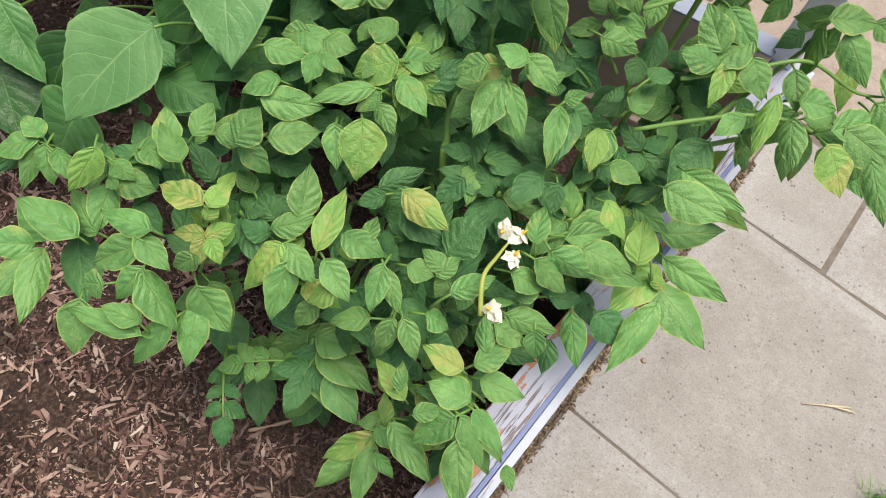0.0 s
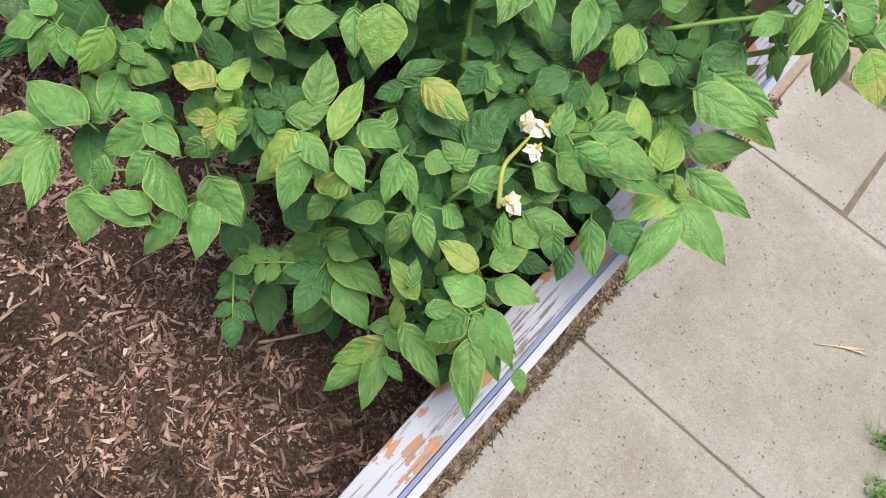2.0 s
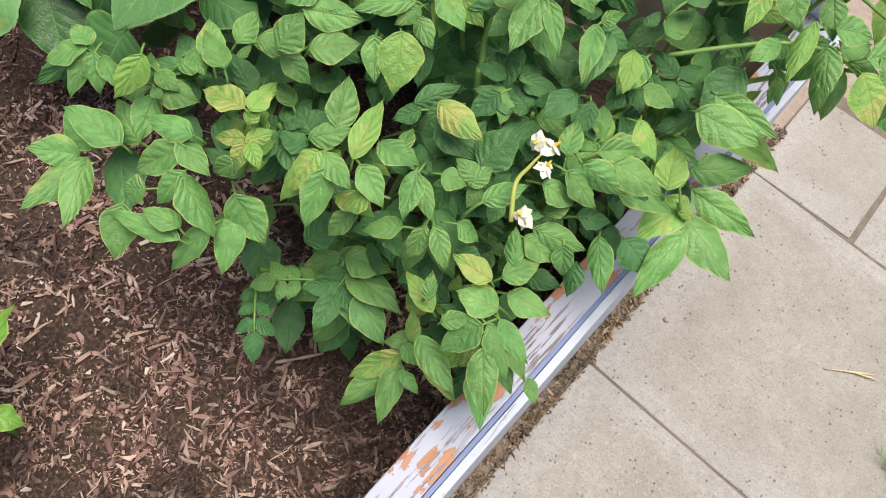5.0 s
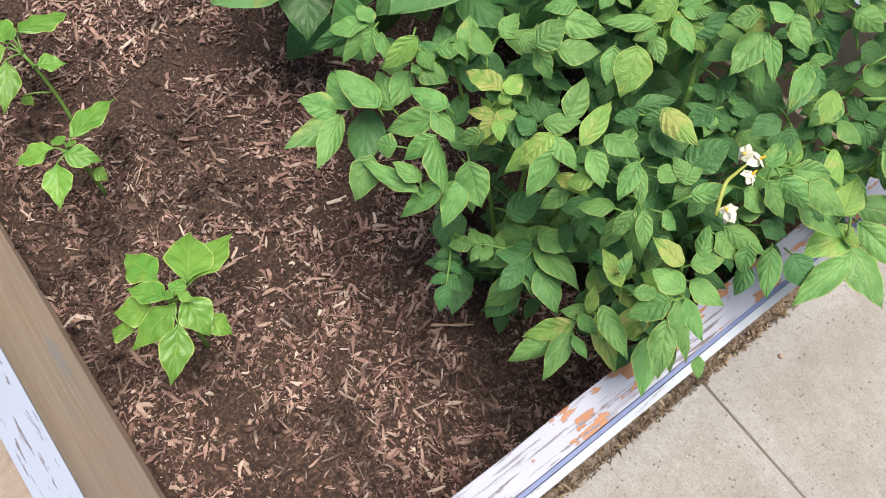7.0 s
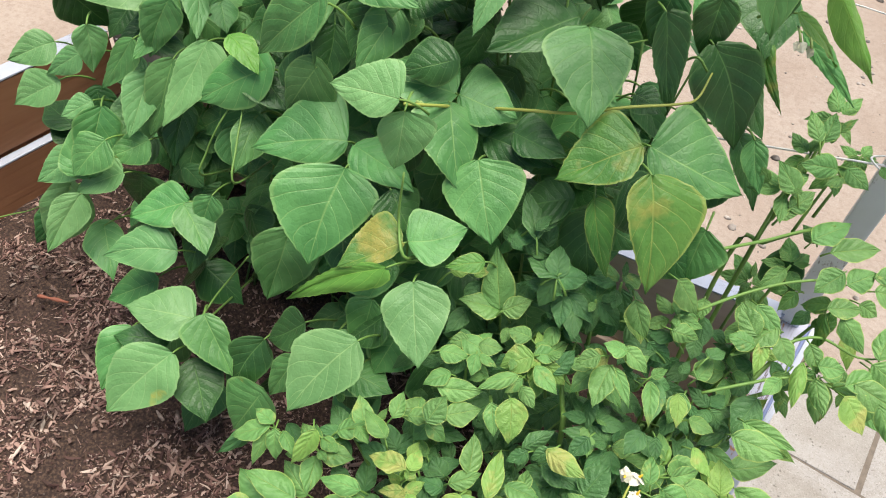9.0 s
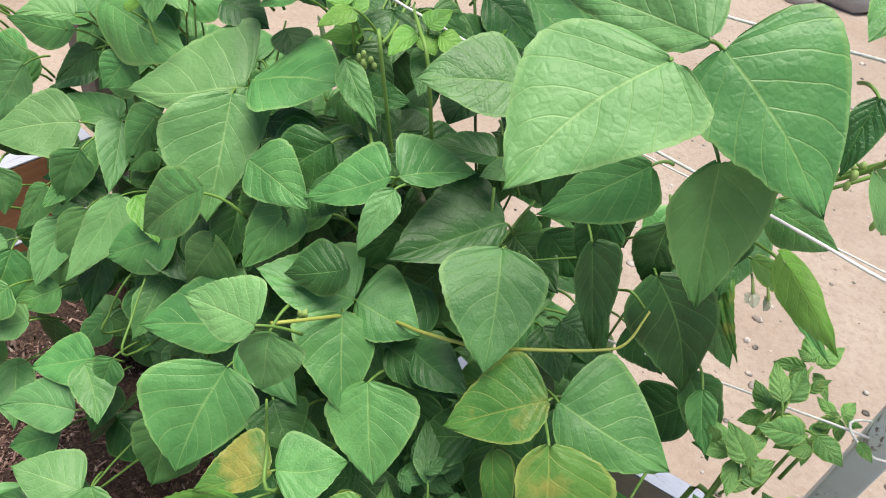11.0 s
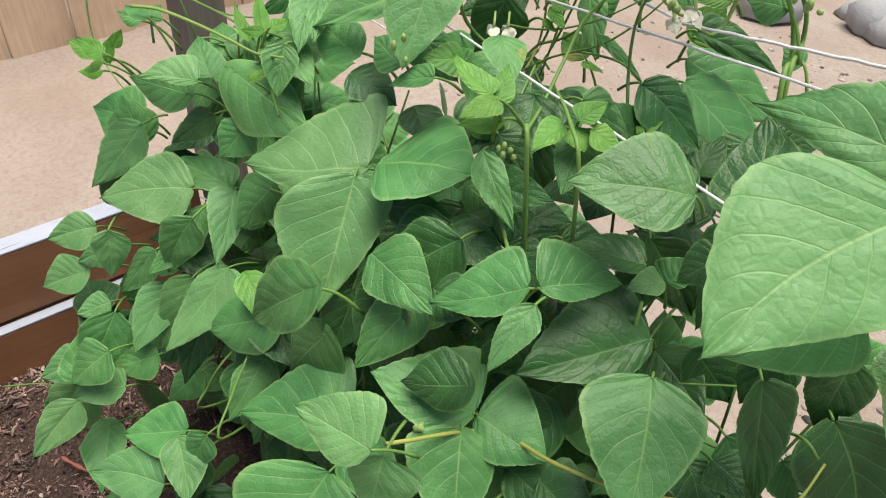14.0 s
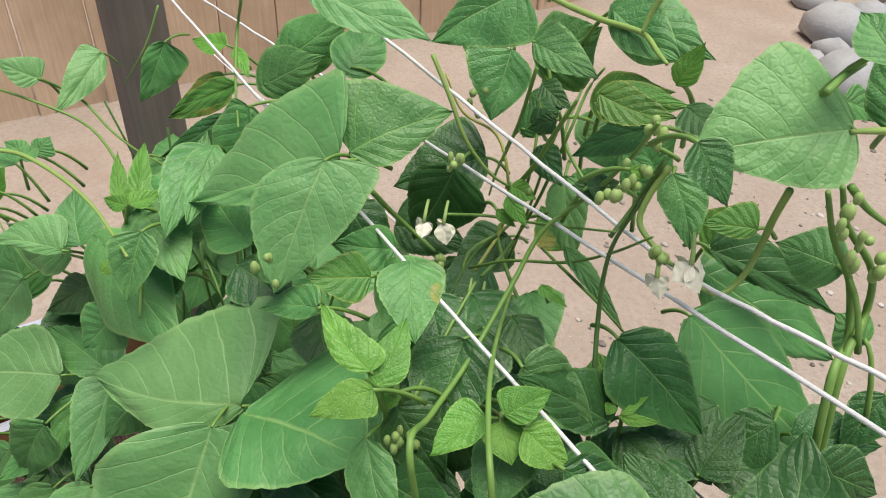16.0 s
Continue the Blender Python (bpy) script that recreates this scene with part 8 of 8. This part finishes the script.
potato_leaflet(2, "g", (-0.022, 0.477, 0.800), (0.045, 0.479, 0.801), (0.02, -0.67, 0.74), 0.42)
potato_leaflet(2, "g", (-0.026, 0.452, 0.796), (0.038, 0.459, 0.800), (-0.01, -0.49, 0.87), 0.57)
potato_leaflet(2, "d", (-0.023, 0.532, 0.787), (-0.028, 0.481, 0.763), (0.18, -0.45, 0.88), 0.73)
potato_leaflet(2, "g", (-0.175, 0.517, 0.934), (-0.133, 0.521, 0.888), (0.70, -0.37, 0.62), 0.55)
potato_leaflet(1, "g", (-0.205, 0.454, 0.928), (-0.174, 0.441, 0.883), (0.41, -0.76, 0.50), 0.49)
potato_leaflet(1, "g", (-0.186, 0.417, 0.879), (-0.213, 0.407, 0.890), (0.33, 0.15, 0.93), 1.07)
potato_leaflet(1, "g", (-0.210, 0.390, 0.877), (-0.231, 0.370, 0.866), (0.07, -0.51, 0.86), 0.81)
potato_leaflet(1, "g", (-0.082, 0.443, 0.790), (-0.048, 0.449, 0.787), (0.10, -0.08, 0.99), 0.72)
bean_vine(3, [(-0.596, 0.645, 1.015), (-0.596, 0.615, 1.195), (-0.596, 0.595, 1.335), (-0.638, 0.638, 1.297), (-0.668, 0.691, 1.295), (-0.691, 0.745, 1.327), (-0.697, 0.775, 1.363), (-0.675, 0.795, 1.402), (-0.642, 0.787, 1.449), (-0.599, 0.752, 1.505)], 0.0029, "GREEN")
bean_vine(3, [(-0.558, 0.679, 0.989), (-0.558, 0.649, 1.169), (-0.558, 0.629, 1.309), (-0.590, 0.648, 1.328), (-0.631, 0.681, 1.322), (-0.685, 0.733, 1.295), (-0.755, 0.806, 1.255)], 0.0029, "GREEN")
bean_vine(4, [(-0.602, 0.804, 0.970), (-0.602, 0.774, 1.150), (-0.602, 0.754, 1.290), (-0.619, 0.765, 1.331), (-0.629, 0.772, 1.368), (-0.630, 0.777, 1.397), (-0.623, 0.787, 1.431), (-0.615, 0.789, 1.462)], 0.0024, "STEMD")
bean_vine(3, [(-0.796, 0.786, 1.255), (-0.747, 0.790, 1.295), (-0.688, 0.795, 1.331), (-0.640, 0.787, 1.375), (-0.597, 0.770, 1.423)], 0.0018, "GREEN")
bean_vine(4, [(-0.615, 0.794, 1.457), (-0.617, 0.784, 1.438), (-0.614, 0.776, 1.423), (-0.602, 0.775, 1.415), (-0.584, 0.776, 1.409), (-0.570, 0.774, 1.413)], 0.0027, "YELLOW")
bean_vine(4, [(-0.537, 0.793, 1.483), (-0.549, 0.811, 1.452), (-0.554, 0.817, 1.424), (-0.555, 0.810, 1.402), (-0.558, 0.795, 1.394), (-0.566, 0.774, 1.408)], 0.0029, "YELLOW")
bean_vine(4, [(-0.759, 0.805, 1.518), (-0.729, 0.802, 1.519), (-0.700, 0.802, 1.520), (-0.669, 0.807, 1.521), (-0.646, 0.798, 1.518), (-0.631, 0.789, 1.519)], 0.0027, "YELLOW")
bean_vine(4, [(-0.662, 0.810, 1.546), (-0.665, 0.806, 1.533), (-0.665, 0.802, 1.523)], 0.0024, "YELLOW")
bean_vine(3, [(-0.837, 0.764, 1.453), (-0.818, 0.769, 1.424), (-0.803, 0.773, 1.397), (-0.795, 0.782, 1.377), (-0.787, 0.796, 1.357), (-0.782, 0.814, 1.342)], 0.0024, "YELLOW")
bean_vine(3, [(-0.783, 0.821, 1.341), (-0.753, 0.810, 1.380), (-0.728, 0.802, 1.422), (-0.704, 0.796, 1.463)], 0.0030, "GREEN")
bean_vine(3, [(-0.759, 0.805, 1.463), (-0.772, 0.808, 1.420), (-0.783, 0.809, 1.389), (-0.789, 0.802, 1.360), (-0.788, 0.795, 1.337)], 0.0020, "GREEN")
bean_vine(4, [(-0.521, 0.823, 1.485), (-0.514, 0.837, 1.470), (-0.504, 0.854, 1.457)], 0.0029, "GREEN")
bean_vine(4, [(-0.523, 0.855, 1.509), (-0.528, 0.838, 1.511), (-0.532, 0.822, 1.513)], 0.0027, "YELLOW")
bean_vine(4, [(-0.539, 0.796, 1.538), (-0.541, 0.811, 1.542), (-0.542, 0.830, 1.545)], 0.0026, "GREEN")
bean_vine(1, [(-1.191, 0.453, 1.278), (-1.163, 0.478, 1.278), (-1.109, 0.501, 1.274), (-1.044, 0.515, 1.274), (-0.972, 0.518, 1.282), (-0.899, 0.515, 1.307)], 0.0029, "YELLOW")
bean_vine(1, [(-1.321, 0.527, 1.288), (-1.354, 0.550, 1.258), (-1.344, 0.573, 1.236), (-1.294, 0.587, 1.217), (-1.218, 0.598, 1.223), (-1.117, 0.605, 1.252)], 0.0023, "GREEN")
bean_vine(2, [(-1.162, 0.731, 1.406), (-1.173, 0.724, 1.359), (-1.106, 0.693, 1.338), (-0.970, 0.644, 1.357)], 0.0024, "GREEN")
bean_vine(2, [(-1.340, 0.685, 1.345), (-1.337, 0.664, 1.305), (-1.347, 0.645, 1.271), (-1.368, 0.629, 1.238)], 0.0018, "GREEN")
bean_vine(2, [(-0.806, 0.688, 1.368), (-0.821, 0.715, 1.330), (-0.812, 0.733, 1.307), (-0.784, 0.738, 1.301)], 0.0030, "GREEN")
bean_vine(3, [(-0.797, 0.757, 1.325), (-0.795, 0.799, 1.310), (-0.764, 0.813, 1.318), (-0.704, 0.805, 1.352), (-0.622, 0.765, 1.413)], 0.0018, "GREEN")
bean_vine(4, [(-0.751, 0.831, 1.290), (-0.682, 0.798, 1.320), (-0.638, 0.785, 1.330), (-0.616, 0.793, 1.315)], 0.0019, "GREEN")
bean_vine(2, [(-0.775, 0.798, 1.301), (-0.784, 0.787, 1.285), (-0.784, 0.770, 1.267), (-0.777, 0.754, 1.252)], 0.0020, "STEMD")
bean_vine(4, [(-0.626, 0.766, 1.406), (-0.627, 0.785, 1.425), (-0.613, 0.785, 1.468)], 0.0019, "STEMD")
bean_flower(3, -0.568, 0.774, 1.419, 1.27)
bean_flower(3, -0.578, 0.758, 1.409, 1.10)
bean_flower(2, -0.789, 0.729, 1.331, 1.19)
bean_flower(2, -0.779, 0.742, 1.331, 1.27)
bean_flower(2, -0.770, 0.767, 1.243, 1.10)
bean_flower(2, -0.763, 0.777, 1.240, 1.10)
bean_bud(3, -0.615, 0.773, 1.493)
bean_bud(3, -0.615, 0.765, 1.463)
bean_bud(3, -0.617, 0.746, 1.451)
bean_bud(3, -0.812, 0.793, 1.417)
bean_bud(3, -0.775, 0.745, 1.394)
bean_bud(3, -0.766, 0.813, 1.344)
bean_bud(4, -0.583, 0.761, 1.418)
bean_bud(3, -0.776, 0.738, 1.303)
potato_stem(2, [(-0.087, 0.487, 0.796), (-0.045, 0.525, 0.814), (-0.010, 0.560, 0.820), (0.031, 0.585, 0.821), (0.068, 0.593, 0.814), (0.106, 0.609, 0.810)], 0.0028)
potato_stem(2, [(-0.158, 0.582, 0.952), (-0.113, 0.645, 0.950), (-0.079, 0.695, 0.951), (-0.057, 0.708, 0.948), (-0.019, 0.712, 0.935)], 0.0028)
potato_stem(2, [(-0.142, 0.534, 0.885), (-0.108, 0.592, 0.889), (-0.064, 0.640, 0.904), (-0.013, 0.683, 0.911), (0.034, 0.724, 0.915)], 0.0028)
potato_stem(2, [(-0.080, 0.536, 0.836), (-0.033, 0.589, 0.845), (0.005, 0.627, 0.853), (0.059, 0.643, 0.838), (0.096, 0.669, 0.840)], 0.0028)
bean_vine(3, [(-0.532, 0.390, 1.107), (-0.516, 0.510, 1.045), (-0.436, 0.519, 1.074), (-0.375, 0.539, 1.088), (-0.322, 0.564, 1.109), (-0.276, 0.613, 1.109), (-0.263, 0.643, 1.108), (-0.266, 0.685, 1.123)], 0.0028, "STEM_YELLOW")
bean_vine(2, [(-0.926, 0.516, 1.219), (-0.996, 0.540, 1.235), (-1.074, 0.557, 1.262), (-1.266, 0.561, 1.240), (-1.334, 0.506, 1.263), (-1.376, 0.469, 1.265), (-1.351, 0.444, 1.245), (-1.335, 0.434, 1.173), (-1.269, 0.436, 1.137), (-1.194, 0.450, 1.108)], 0.0022)
bean_vine(4, [(-0.484, 0.815, 1.375), (-0.497, 0.849, 1.379), (-0.509, 0.846, 1.417), (-0.519, 0.824, 1.452), (-0.517, 0.791, 1.494)], 0.0034)
bean_vine(4, [(-0.486, 0.829, 1.375), (-0.499, 0.864, 1.389), (-0.503, 0.853, 1.427), (-0.515, 0.825, 1.462), (-0.513, 0.795, 1.498)], 0.0034)
bean_vine(1, [(-0.829, 0.222, 0.600), (-0.840, 0.259, 0.617), (-0.823, 0.298, 0.662), (-0.771, 0.301, 0.745)], 0.0026)
bean_vine(1, [(-0.908, 0.341, 0.813), (-0.900, 0.352, 0.858), (-0.885, 0.371, 0.905), (-0.882, 0.404, 0.937), (-0.912, 0.444, 0.955)], 0.0024)
bean_vine(1, [(-0.807, 0.327, 0.863), (-0.829, 0.358, 0.904), (-0.859, 0.405, 0.937), (-0.907, 0.462, 0.969)], 0.0024)
bean_vine(0, [(-1.365, 0.128, 0.572), (-1.324, 0.177, 0.584), (-1.280, 0.199, 0.607), (-1.176, 0.213, 0.692)], 0.0018)
bean_vine(0, [(-1.189, 0.235, 0.592), (-1.107, 0.253, 0.642), (-1.051, 0.288, 0.701)], 0.002)
bean_vine(2, [(-0.556, 0.554, 1.222), (-0.684, 0.654, 1.191), (-0.668, 0.642, 1.272), (-0.703, 0.692, 1.285), (-0.727, 0.739, 1.307)], 0.0026)
bean_vine(4, [(-0.123, 0.793, 1.356), (-0.141, 0.776, 1.336), (-0.170, 0.750, 1.313), (-0.203, 0.722, 1.294)], 0.003)
bean_vine(4, [(-0.144, 0.742, 1.356), (-0.154, 0.742, 1.400), (-0.170, 0.738, 1.434), (-0.178, 0.764, 1.464)], 0.003)
bean_vine(4, [(-0.273, 0.686, 1.122), (-0.290, 0.679, 1.139), (-0.325, 0.706, 1.102), (-0.350, 0.709, 1.126), (-0.416, 0.673, 1.100)], 0.0022)
bean_vine(3, [(-0.474, 0.330, 0.923), (-0.504, 0.349, 0.960), (-0.503, 0.356, 1.038)], 0.003)
bean_vine(4, [(-0.840, 0.854, 1.237), (-0.812, 0.885, 1.271), (-0.740, 0.866, 1.338), (-0.787, 0.875, 1.369), (-0.809, 0.908, 1.401)], 0.0026)
bean_vine(3, [(-0.830, 0.805, 1.227), (-0.848, 0.874, 1.239), (-0.814, 0.864, 1.328), (-0.841, 0.890, 1.397), (-0.863, 0.912, 1.455)], 0.0024)
bean_vine(3, [(-0.796, 0.801, 1.238), (-0.806, 0.840, 1.250), (-0.785, 0.849, 1.312), (-0.755, 0.843, 1.393), (-0.760, 0.864, 1.431), (-0.749, 0.867, 1.454)], 0.0022)
bean_vine(3, [(-0.802, 0.798, 1.242), (-0.820, 0.842, 1.268), (-0.803, 0.828, 1.333), (-0.827, 0.830, 1.367), (-0.853, 0.810, 1.383), (-0.873, 0.803, 1.414)], 0.002, "STEM_YELLOW")
bean_vine(4, [(-0.822, 0.857, 1.219), (-0.808, 0.864, 1.294), (-0.788, 0.862, 1.372), (-0.795, 0.883, 1.401)], 0.002)
potato_stem(1, [(-0.217, 0.357, 0.734), (-0.232, 0.379, 0.747), (-0.247, 0.399, 0.760), (-0.259, 0.431, 0.766), (-0.268, 0.473, 0.785)], 0.0048)
potato_stem(1, [(-0.084, 0.391, 0.731), (-0.095, 0.439, 0.726), (-0.095, 0.492, 0.719), (-0.092, 0.525, 0.740)], 0.0045)
potato_stem(2, [(-0.074, 0.508, 0.724), (-0.048, 0.589, 0.682), (-0.006, 0.636, 0.699), (0.038, 0.658, 0.733), (0.067, 0.671, 0.744), (0.104, 0.702, 0.719)], 0.0045)
potato_stem(2, [(-0.051, 0.586, 0.693), (-0.038, 0.612, 0.730), (-0.025, 0.660, 0.751), (-0.011, 0.678, 0.799), (0.005, 0.691, 0.849)], 0.0048)
potato_stem(2, [(-0.155, 0.711, 0.840), (-0.120, 0.715, 0.885), (-0.081, 0.708, 0.939), (-0.048, 0.719, 0.963)], 0.0045)
potato_stem(2, [(-0.131, 0.725, 0.858), (-0.123, 0.707, 0.945), (-0.119, 0.719, 1.003), (-0.122, 0.768, 1.029)], 0.0045)
potato_stem(1, [(-0.079, 0.229, 0.806), (-0.096, 0.251, 0.822), (-0.100, 0.277, 0.816), (-0.102, 0.301, 0.810)], 0.0026, "STEM_YELLOW")
potato_flower(1, -0.111, 0.299, 0.818)
potato_flower(1, -0.097, 0.309, 0.818)
potato_flower(1, -0.089, 0.288, 0.818)
potato_flower(1, -0.075, 0.234, 0.818)
bean_flower(4, -0.175, 0.739, 1.172)
bean_flower(4, -0.188, 0.724, 1.182)
bean_bud(4, -0.504, 0.789, 1.489)
bean_bud(4, -0.504, 0.826, 1.454)
bean_bud(4, -0.498, 0.846, 1.431)
bean_bud(3, -0.649, 0.620, 1.276)
bean_bud(3, -0.642, 0.616, 1.290)
bean_bud(3, -0.548, 0.443, 1.068)
bean_bud(1, -1.014, 0.547, 1.253)
bean_bud(4, -0.156, 0.740, 1.339)
bean_bud(4, -0.124, 0.765, 1.286)
bean_bud(2, -0.781, 0.584, 1.354)


# ---------------------------------------------------------------- peppers
def pepper_plant(x, y, top, label):
    z = soil_height(x, y) - 0.01
    p = Plant("pepper_seedling", label, "pepper plant", (x, y, z), "pepper seedlings")
    p.tube("stem", arc((x, y, z), top, 0.0, 6, 0.006), (0.0042, 0.0026))
    p.top = Vector(top)
    return p


peppers = [
    pepper_plant(-0.492, -0.250, (-0.497, -0.262, 0.425), "young pepper plant with glossy bright green leaves in mulch"),
    pepper_plant(-0.830, -0.255, (-0.838, -0.266, 0.395), "small pepper seedling with pointed light green leaves in mulch"),
    pepper_plant(-0.985, -0.235, (-1.035, -0.243, 0.420), "young pepper plant with glossy bright green leaves in mulch"),
]


def pepper_blade(i, bx, by, bz, tx, ty, tz, w):
    p, b, t = peppers[i], Vector((bx, by, bz)), Vector((tx, ty, tz))
    node = p.top.lerp(p.foot, min(0.8, max(0.0, (p.top.z - bz + 0.01) / (p.top.z - p.foot.z))))
    stalk = p.tube("leaf_stalk", arc(node, b, 0.004, 4), (0.0018, 0.0012), None, 5)
    p.blade(PEPPER_SET["g"], b, b + (t - b) * 1.04, Vector((0.05, 0, 1)) + Vector((rng.gauss(0, 0.12), rng.gauss(0, 0.12), 0)), w * 1.1, None, stalk)


pepper_blade(0, -0.511, -0.227, 0.430, -0.600, -0.172, 0.410, 1.24)
pepper_blade(0, -0.512, -0.222, 0.420, -0.576, -0.124, 0.395, 0.85)
pepper_blade(0, -0.550, -0.259, 0.410, -0.642, -0.287, 0.390, 1.03)
pepper_blade(0, -0.498, -0.261, 0.440, -0.562, -0.298, 0.430, 0.97)
pepper_blade(0, -0.513, -0.284, 0.410, -0.547, -0.341, 0.390, 1.46)
pepper_blade(0, -0.490, -0.255, 0.430, -0.475, -0.343, 0.410, 1.01)
pepper_blade(0, -0.506, -0.327, 0.390, -0.536, -0.353, 0.380, 1.68)
pepper_blade(0, -0.489, -0.241, 0.440, -0.428, -0.239, 0.410, 1.37)
pepper_blade(0, -0.456, -0.230, 0.410, -0.422, -0.206, 0.390, 1.42)
pepper_blade(0, -0.463, -0.267, 0.430, -0.397, -0.315, 0.400, 1.09)
pepper_blade(0, -0.494, -0.250, 0.452, -0.515, -0.231, 0.448, 1.72)
pepper_blade(0, -0.491, -0.247, 0.455, -0.472, -0.230, 0.452, 1.29)
pepper_blade(0, -0.488, -0.254, 0.455, -0.512, -0.261, 0.448, 1.56)
pepper_blade(1, -0.855, -0.253, 0.400, -0.918, -0.160, 0.385, 0.77)
pepper_blade(1, -0.853, -0.282, 0.400, -0.877, -0.348, 0.385, 1.09)
pepper_blade(1, -0.838, -0.275, 0.400, -0.801, -0.233, 0.385, 1.26)
pepper_blade(1, -0.823, -0.291, 0.400, -0.761, -0.323, 0.385, 1.20)
pepper_blade(1, -0.819, -0.250, 0.350, -0.800, -0.236, 0.335, 1.80)
pepper_blade(1, -0.842, -0.264, 0.410, -0.884, -0.279, 0.395, 0.91)
pepper_blade(1, -0.834, -0.265, 0.410, -0.865, -0.247, 0.395, 0.80)
pepper_blade(2, -1.071, -0.233, 0.430, -1.110, -0.139, 0.420, 1.03)
pepper_blade(2, -1.061, -0.252, 0.430, -1.146, -0.264, 0.420, 1.15)
pepper_blade(2, -1.027, -0.271, 0.430, -0.953, -0.310, 0.420, 1.02)
pepper_blade(2, -1.022, -0.234, 0.400, -1.013, -0.191, 0.390, 1.47)
pepper_blade(2, -1.021, -0.281, 0.350, -1.003, -0.275, 0.340, 1.80)
pepper_blade(2, -1.051, -0.242, 0.440, -1.094, -0.247, 0.430, 1.21)
pepper_blade(2, -1.053, -0.260, 0.430, -1.065, -0.317, 0.420, 1.68)


# ---------------------------------------------------------------- small things on the ground
scatter_chips("dry_debris", 2600, (0.025, 0.060, -0.6, 1.25), lambda x, y: -0.006, (0.004, 0.022), (0.002, 0.005), DEBRIS, "dry brown plant debris between the bed and the pavers", seed=21, lift=0.004)


def pebble_field(name, n, area, sizes, label, seed, keep=None):
    r = random.Random(seed)
    bits = []
    for _ in range(n):
        x, y = r.uniform(area[0], area[1]), r.uniform(area[2], area[3])
        if keep and not keep(x, y):
            continue
        s = sizes[0] + (sizes[1] - sizes[0]) * r.random() ** 3
        v, f = stone_verts(r, s, 0.55)
        c = Vector((x, y, dirt_height(x, y) + s * 0.15))
        bits.append(([c + q for q in v], f))
    v, f = joined(bits)
    return tagged(new(name, mesh_of(name, v, f, PEBBLE)), label, "pebbles", kind="stuff")


pebble_field("pebbles", 1500, (-2.6, 1.2, 0.75, 4.2), (0.003, 0.016), "small grey pebbles lying on the sandy dirt", 31, lambda x, y: not (x > 0.03 and y < 1.45))


def grass_tuft(x, y, n, h, seed):
    r = random.Random(seed)
    g = thing("grass_tuft", "small tuft of green grass growing in a paver joint", "grass", (x, y, -0.005), "grass tufts")
    bits = []
    for _ in range(n):
        a, ln = r.uniform(0, 6.28), h * r.uniform(0.5, 1.1)
        o = Vector((r.gauss(0, 0.012), r.gauss(0, 0.012), 0))
        d = Vector((math.cos(a), math.sin(a), 0))
        side = Vector((-d.y, d.x, 0))
        vs, fs = [], []
        for k in range(6):
            t = k / 5
            c = o + d * ln * 0.75 * t * t + Vector((0, 0, ln * (t - 0.35 * t * t)))
            w = 0.0016 * (1 - t) + 0.0001
            vs += [c - side * w, c + Vector((0, 0, w * 0.6)), c + side * w]
        for k in range(5):
            for j in range(2):
                fs.append((k * 3 + j, k * 3 + j + 1, k * 3 + 4 + j, k * 3 + 3 + j))
        bits.append((vs, fs))
    v, f = joined(bits)
    child("blades", mesh_of("blades", v, f, GRASS), g)


grass_tuft(0.600, 0.745, 40, 0.075, 1)
grass_tuft(0.640, 0.655, 55, 0.065, 2)
grass_tuft(0.665, 0.575, 30, 0.05, 3)


def straw_piece():
    s = thing("straw", "dry pale straw stalk lying on a paver", "straw", (0.446, 0.846, 0.004))
    v, f = tube([(-0.045, -0.030, 0.0), (-0.015, -0.008, 0.002), (0.012, 0.010, 0.003), (0.035, 0.028, 0.002)], [0.001, 0.0014, 0.0026, 0.0006], 6)
    child("stalk", mesh_of("stalk", v, f, STRAW), s)
    v, f = tube([(0.005, 0.004, 0.002), (0.03, 0.016, 0.004), (0.048, 0.024, 0.002)], [0.0008, 0.0022, 0.0004], 6)
    child("husk", mesh_of("husk", v, f, STRAW), s)


straw_piece()


def twig(name, label, a, b, r, mat, bend=0.004):
    a, b = Vector(a), Vector(b)
    pts = arc(a, b, bend, 7, 0.002)
    v, f = tube([p - a for p in pts], [r * (0.8 + 0.3 * math.sin(k * 1.7)) for k in range(8)], 6)
    t = new(name, mesh_of(name, v, f, mat))
    t.location = a
    return tagged(t, label, "twig")


twig("twig", "pale dry twig lying on the bark mulch", (-0.305, 0.075, 0.226), (-0.262, 0.135, 0.228), 0.0032, STICK)
twig("bark_strip", "reddish strip of bark lying on the mulch", (-1.365, 0.165, 0.318), (-1.300, 0.195, 0.318), 0.005, RED_BARK)


def rock(x, y, s, seed):
    r = random.Random(seed)
    v, f = stone_verts(r, s, 0.7)
    o = new("rock", mesh_of("rock", v, f, STONE))
    o.location = (x, y, s * 0.42 - 0.03)
    return tagged(o, "grey weathered stone in a loose heap on the dirt", "rock", "heap of stones")


rr = random.Random(77)
for k in range(78):
    y = 4.35 + 2.2 * rr.random()
    rock(-2.50 - 0.75 * (y - 4.4) + 2.6 * rr.random(), y, rr.uniform(0.08, 0.24), k)


def paver_pebble():
    p = thing("pebble", "small round brown pebble on a paver", "pebble", (0.115, 0.681, 0.003))
    v, f = stone_verts(random.Random(77), 0.0065, 0.7)
    child("stone", mesh_of("stone", v, f, STICK), p)


paver_pebble()
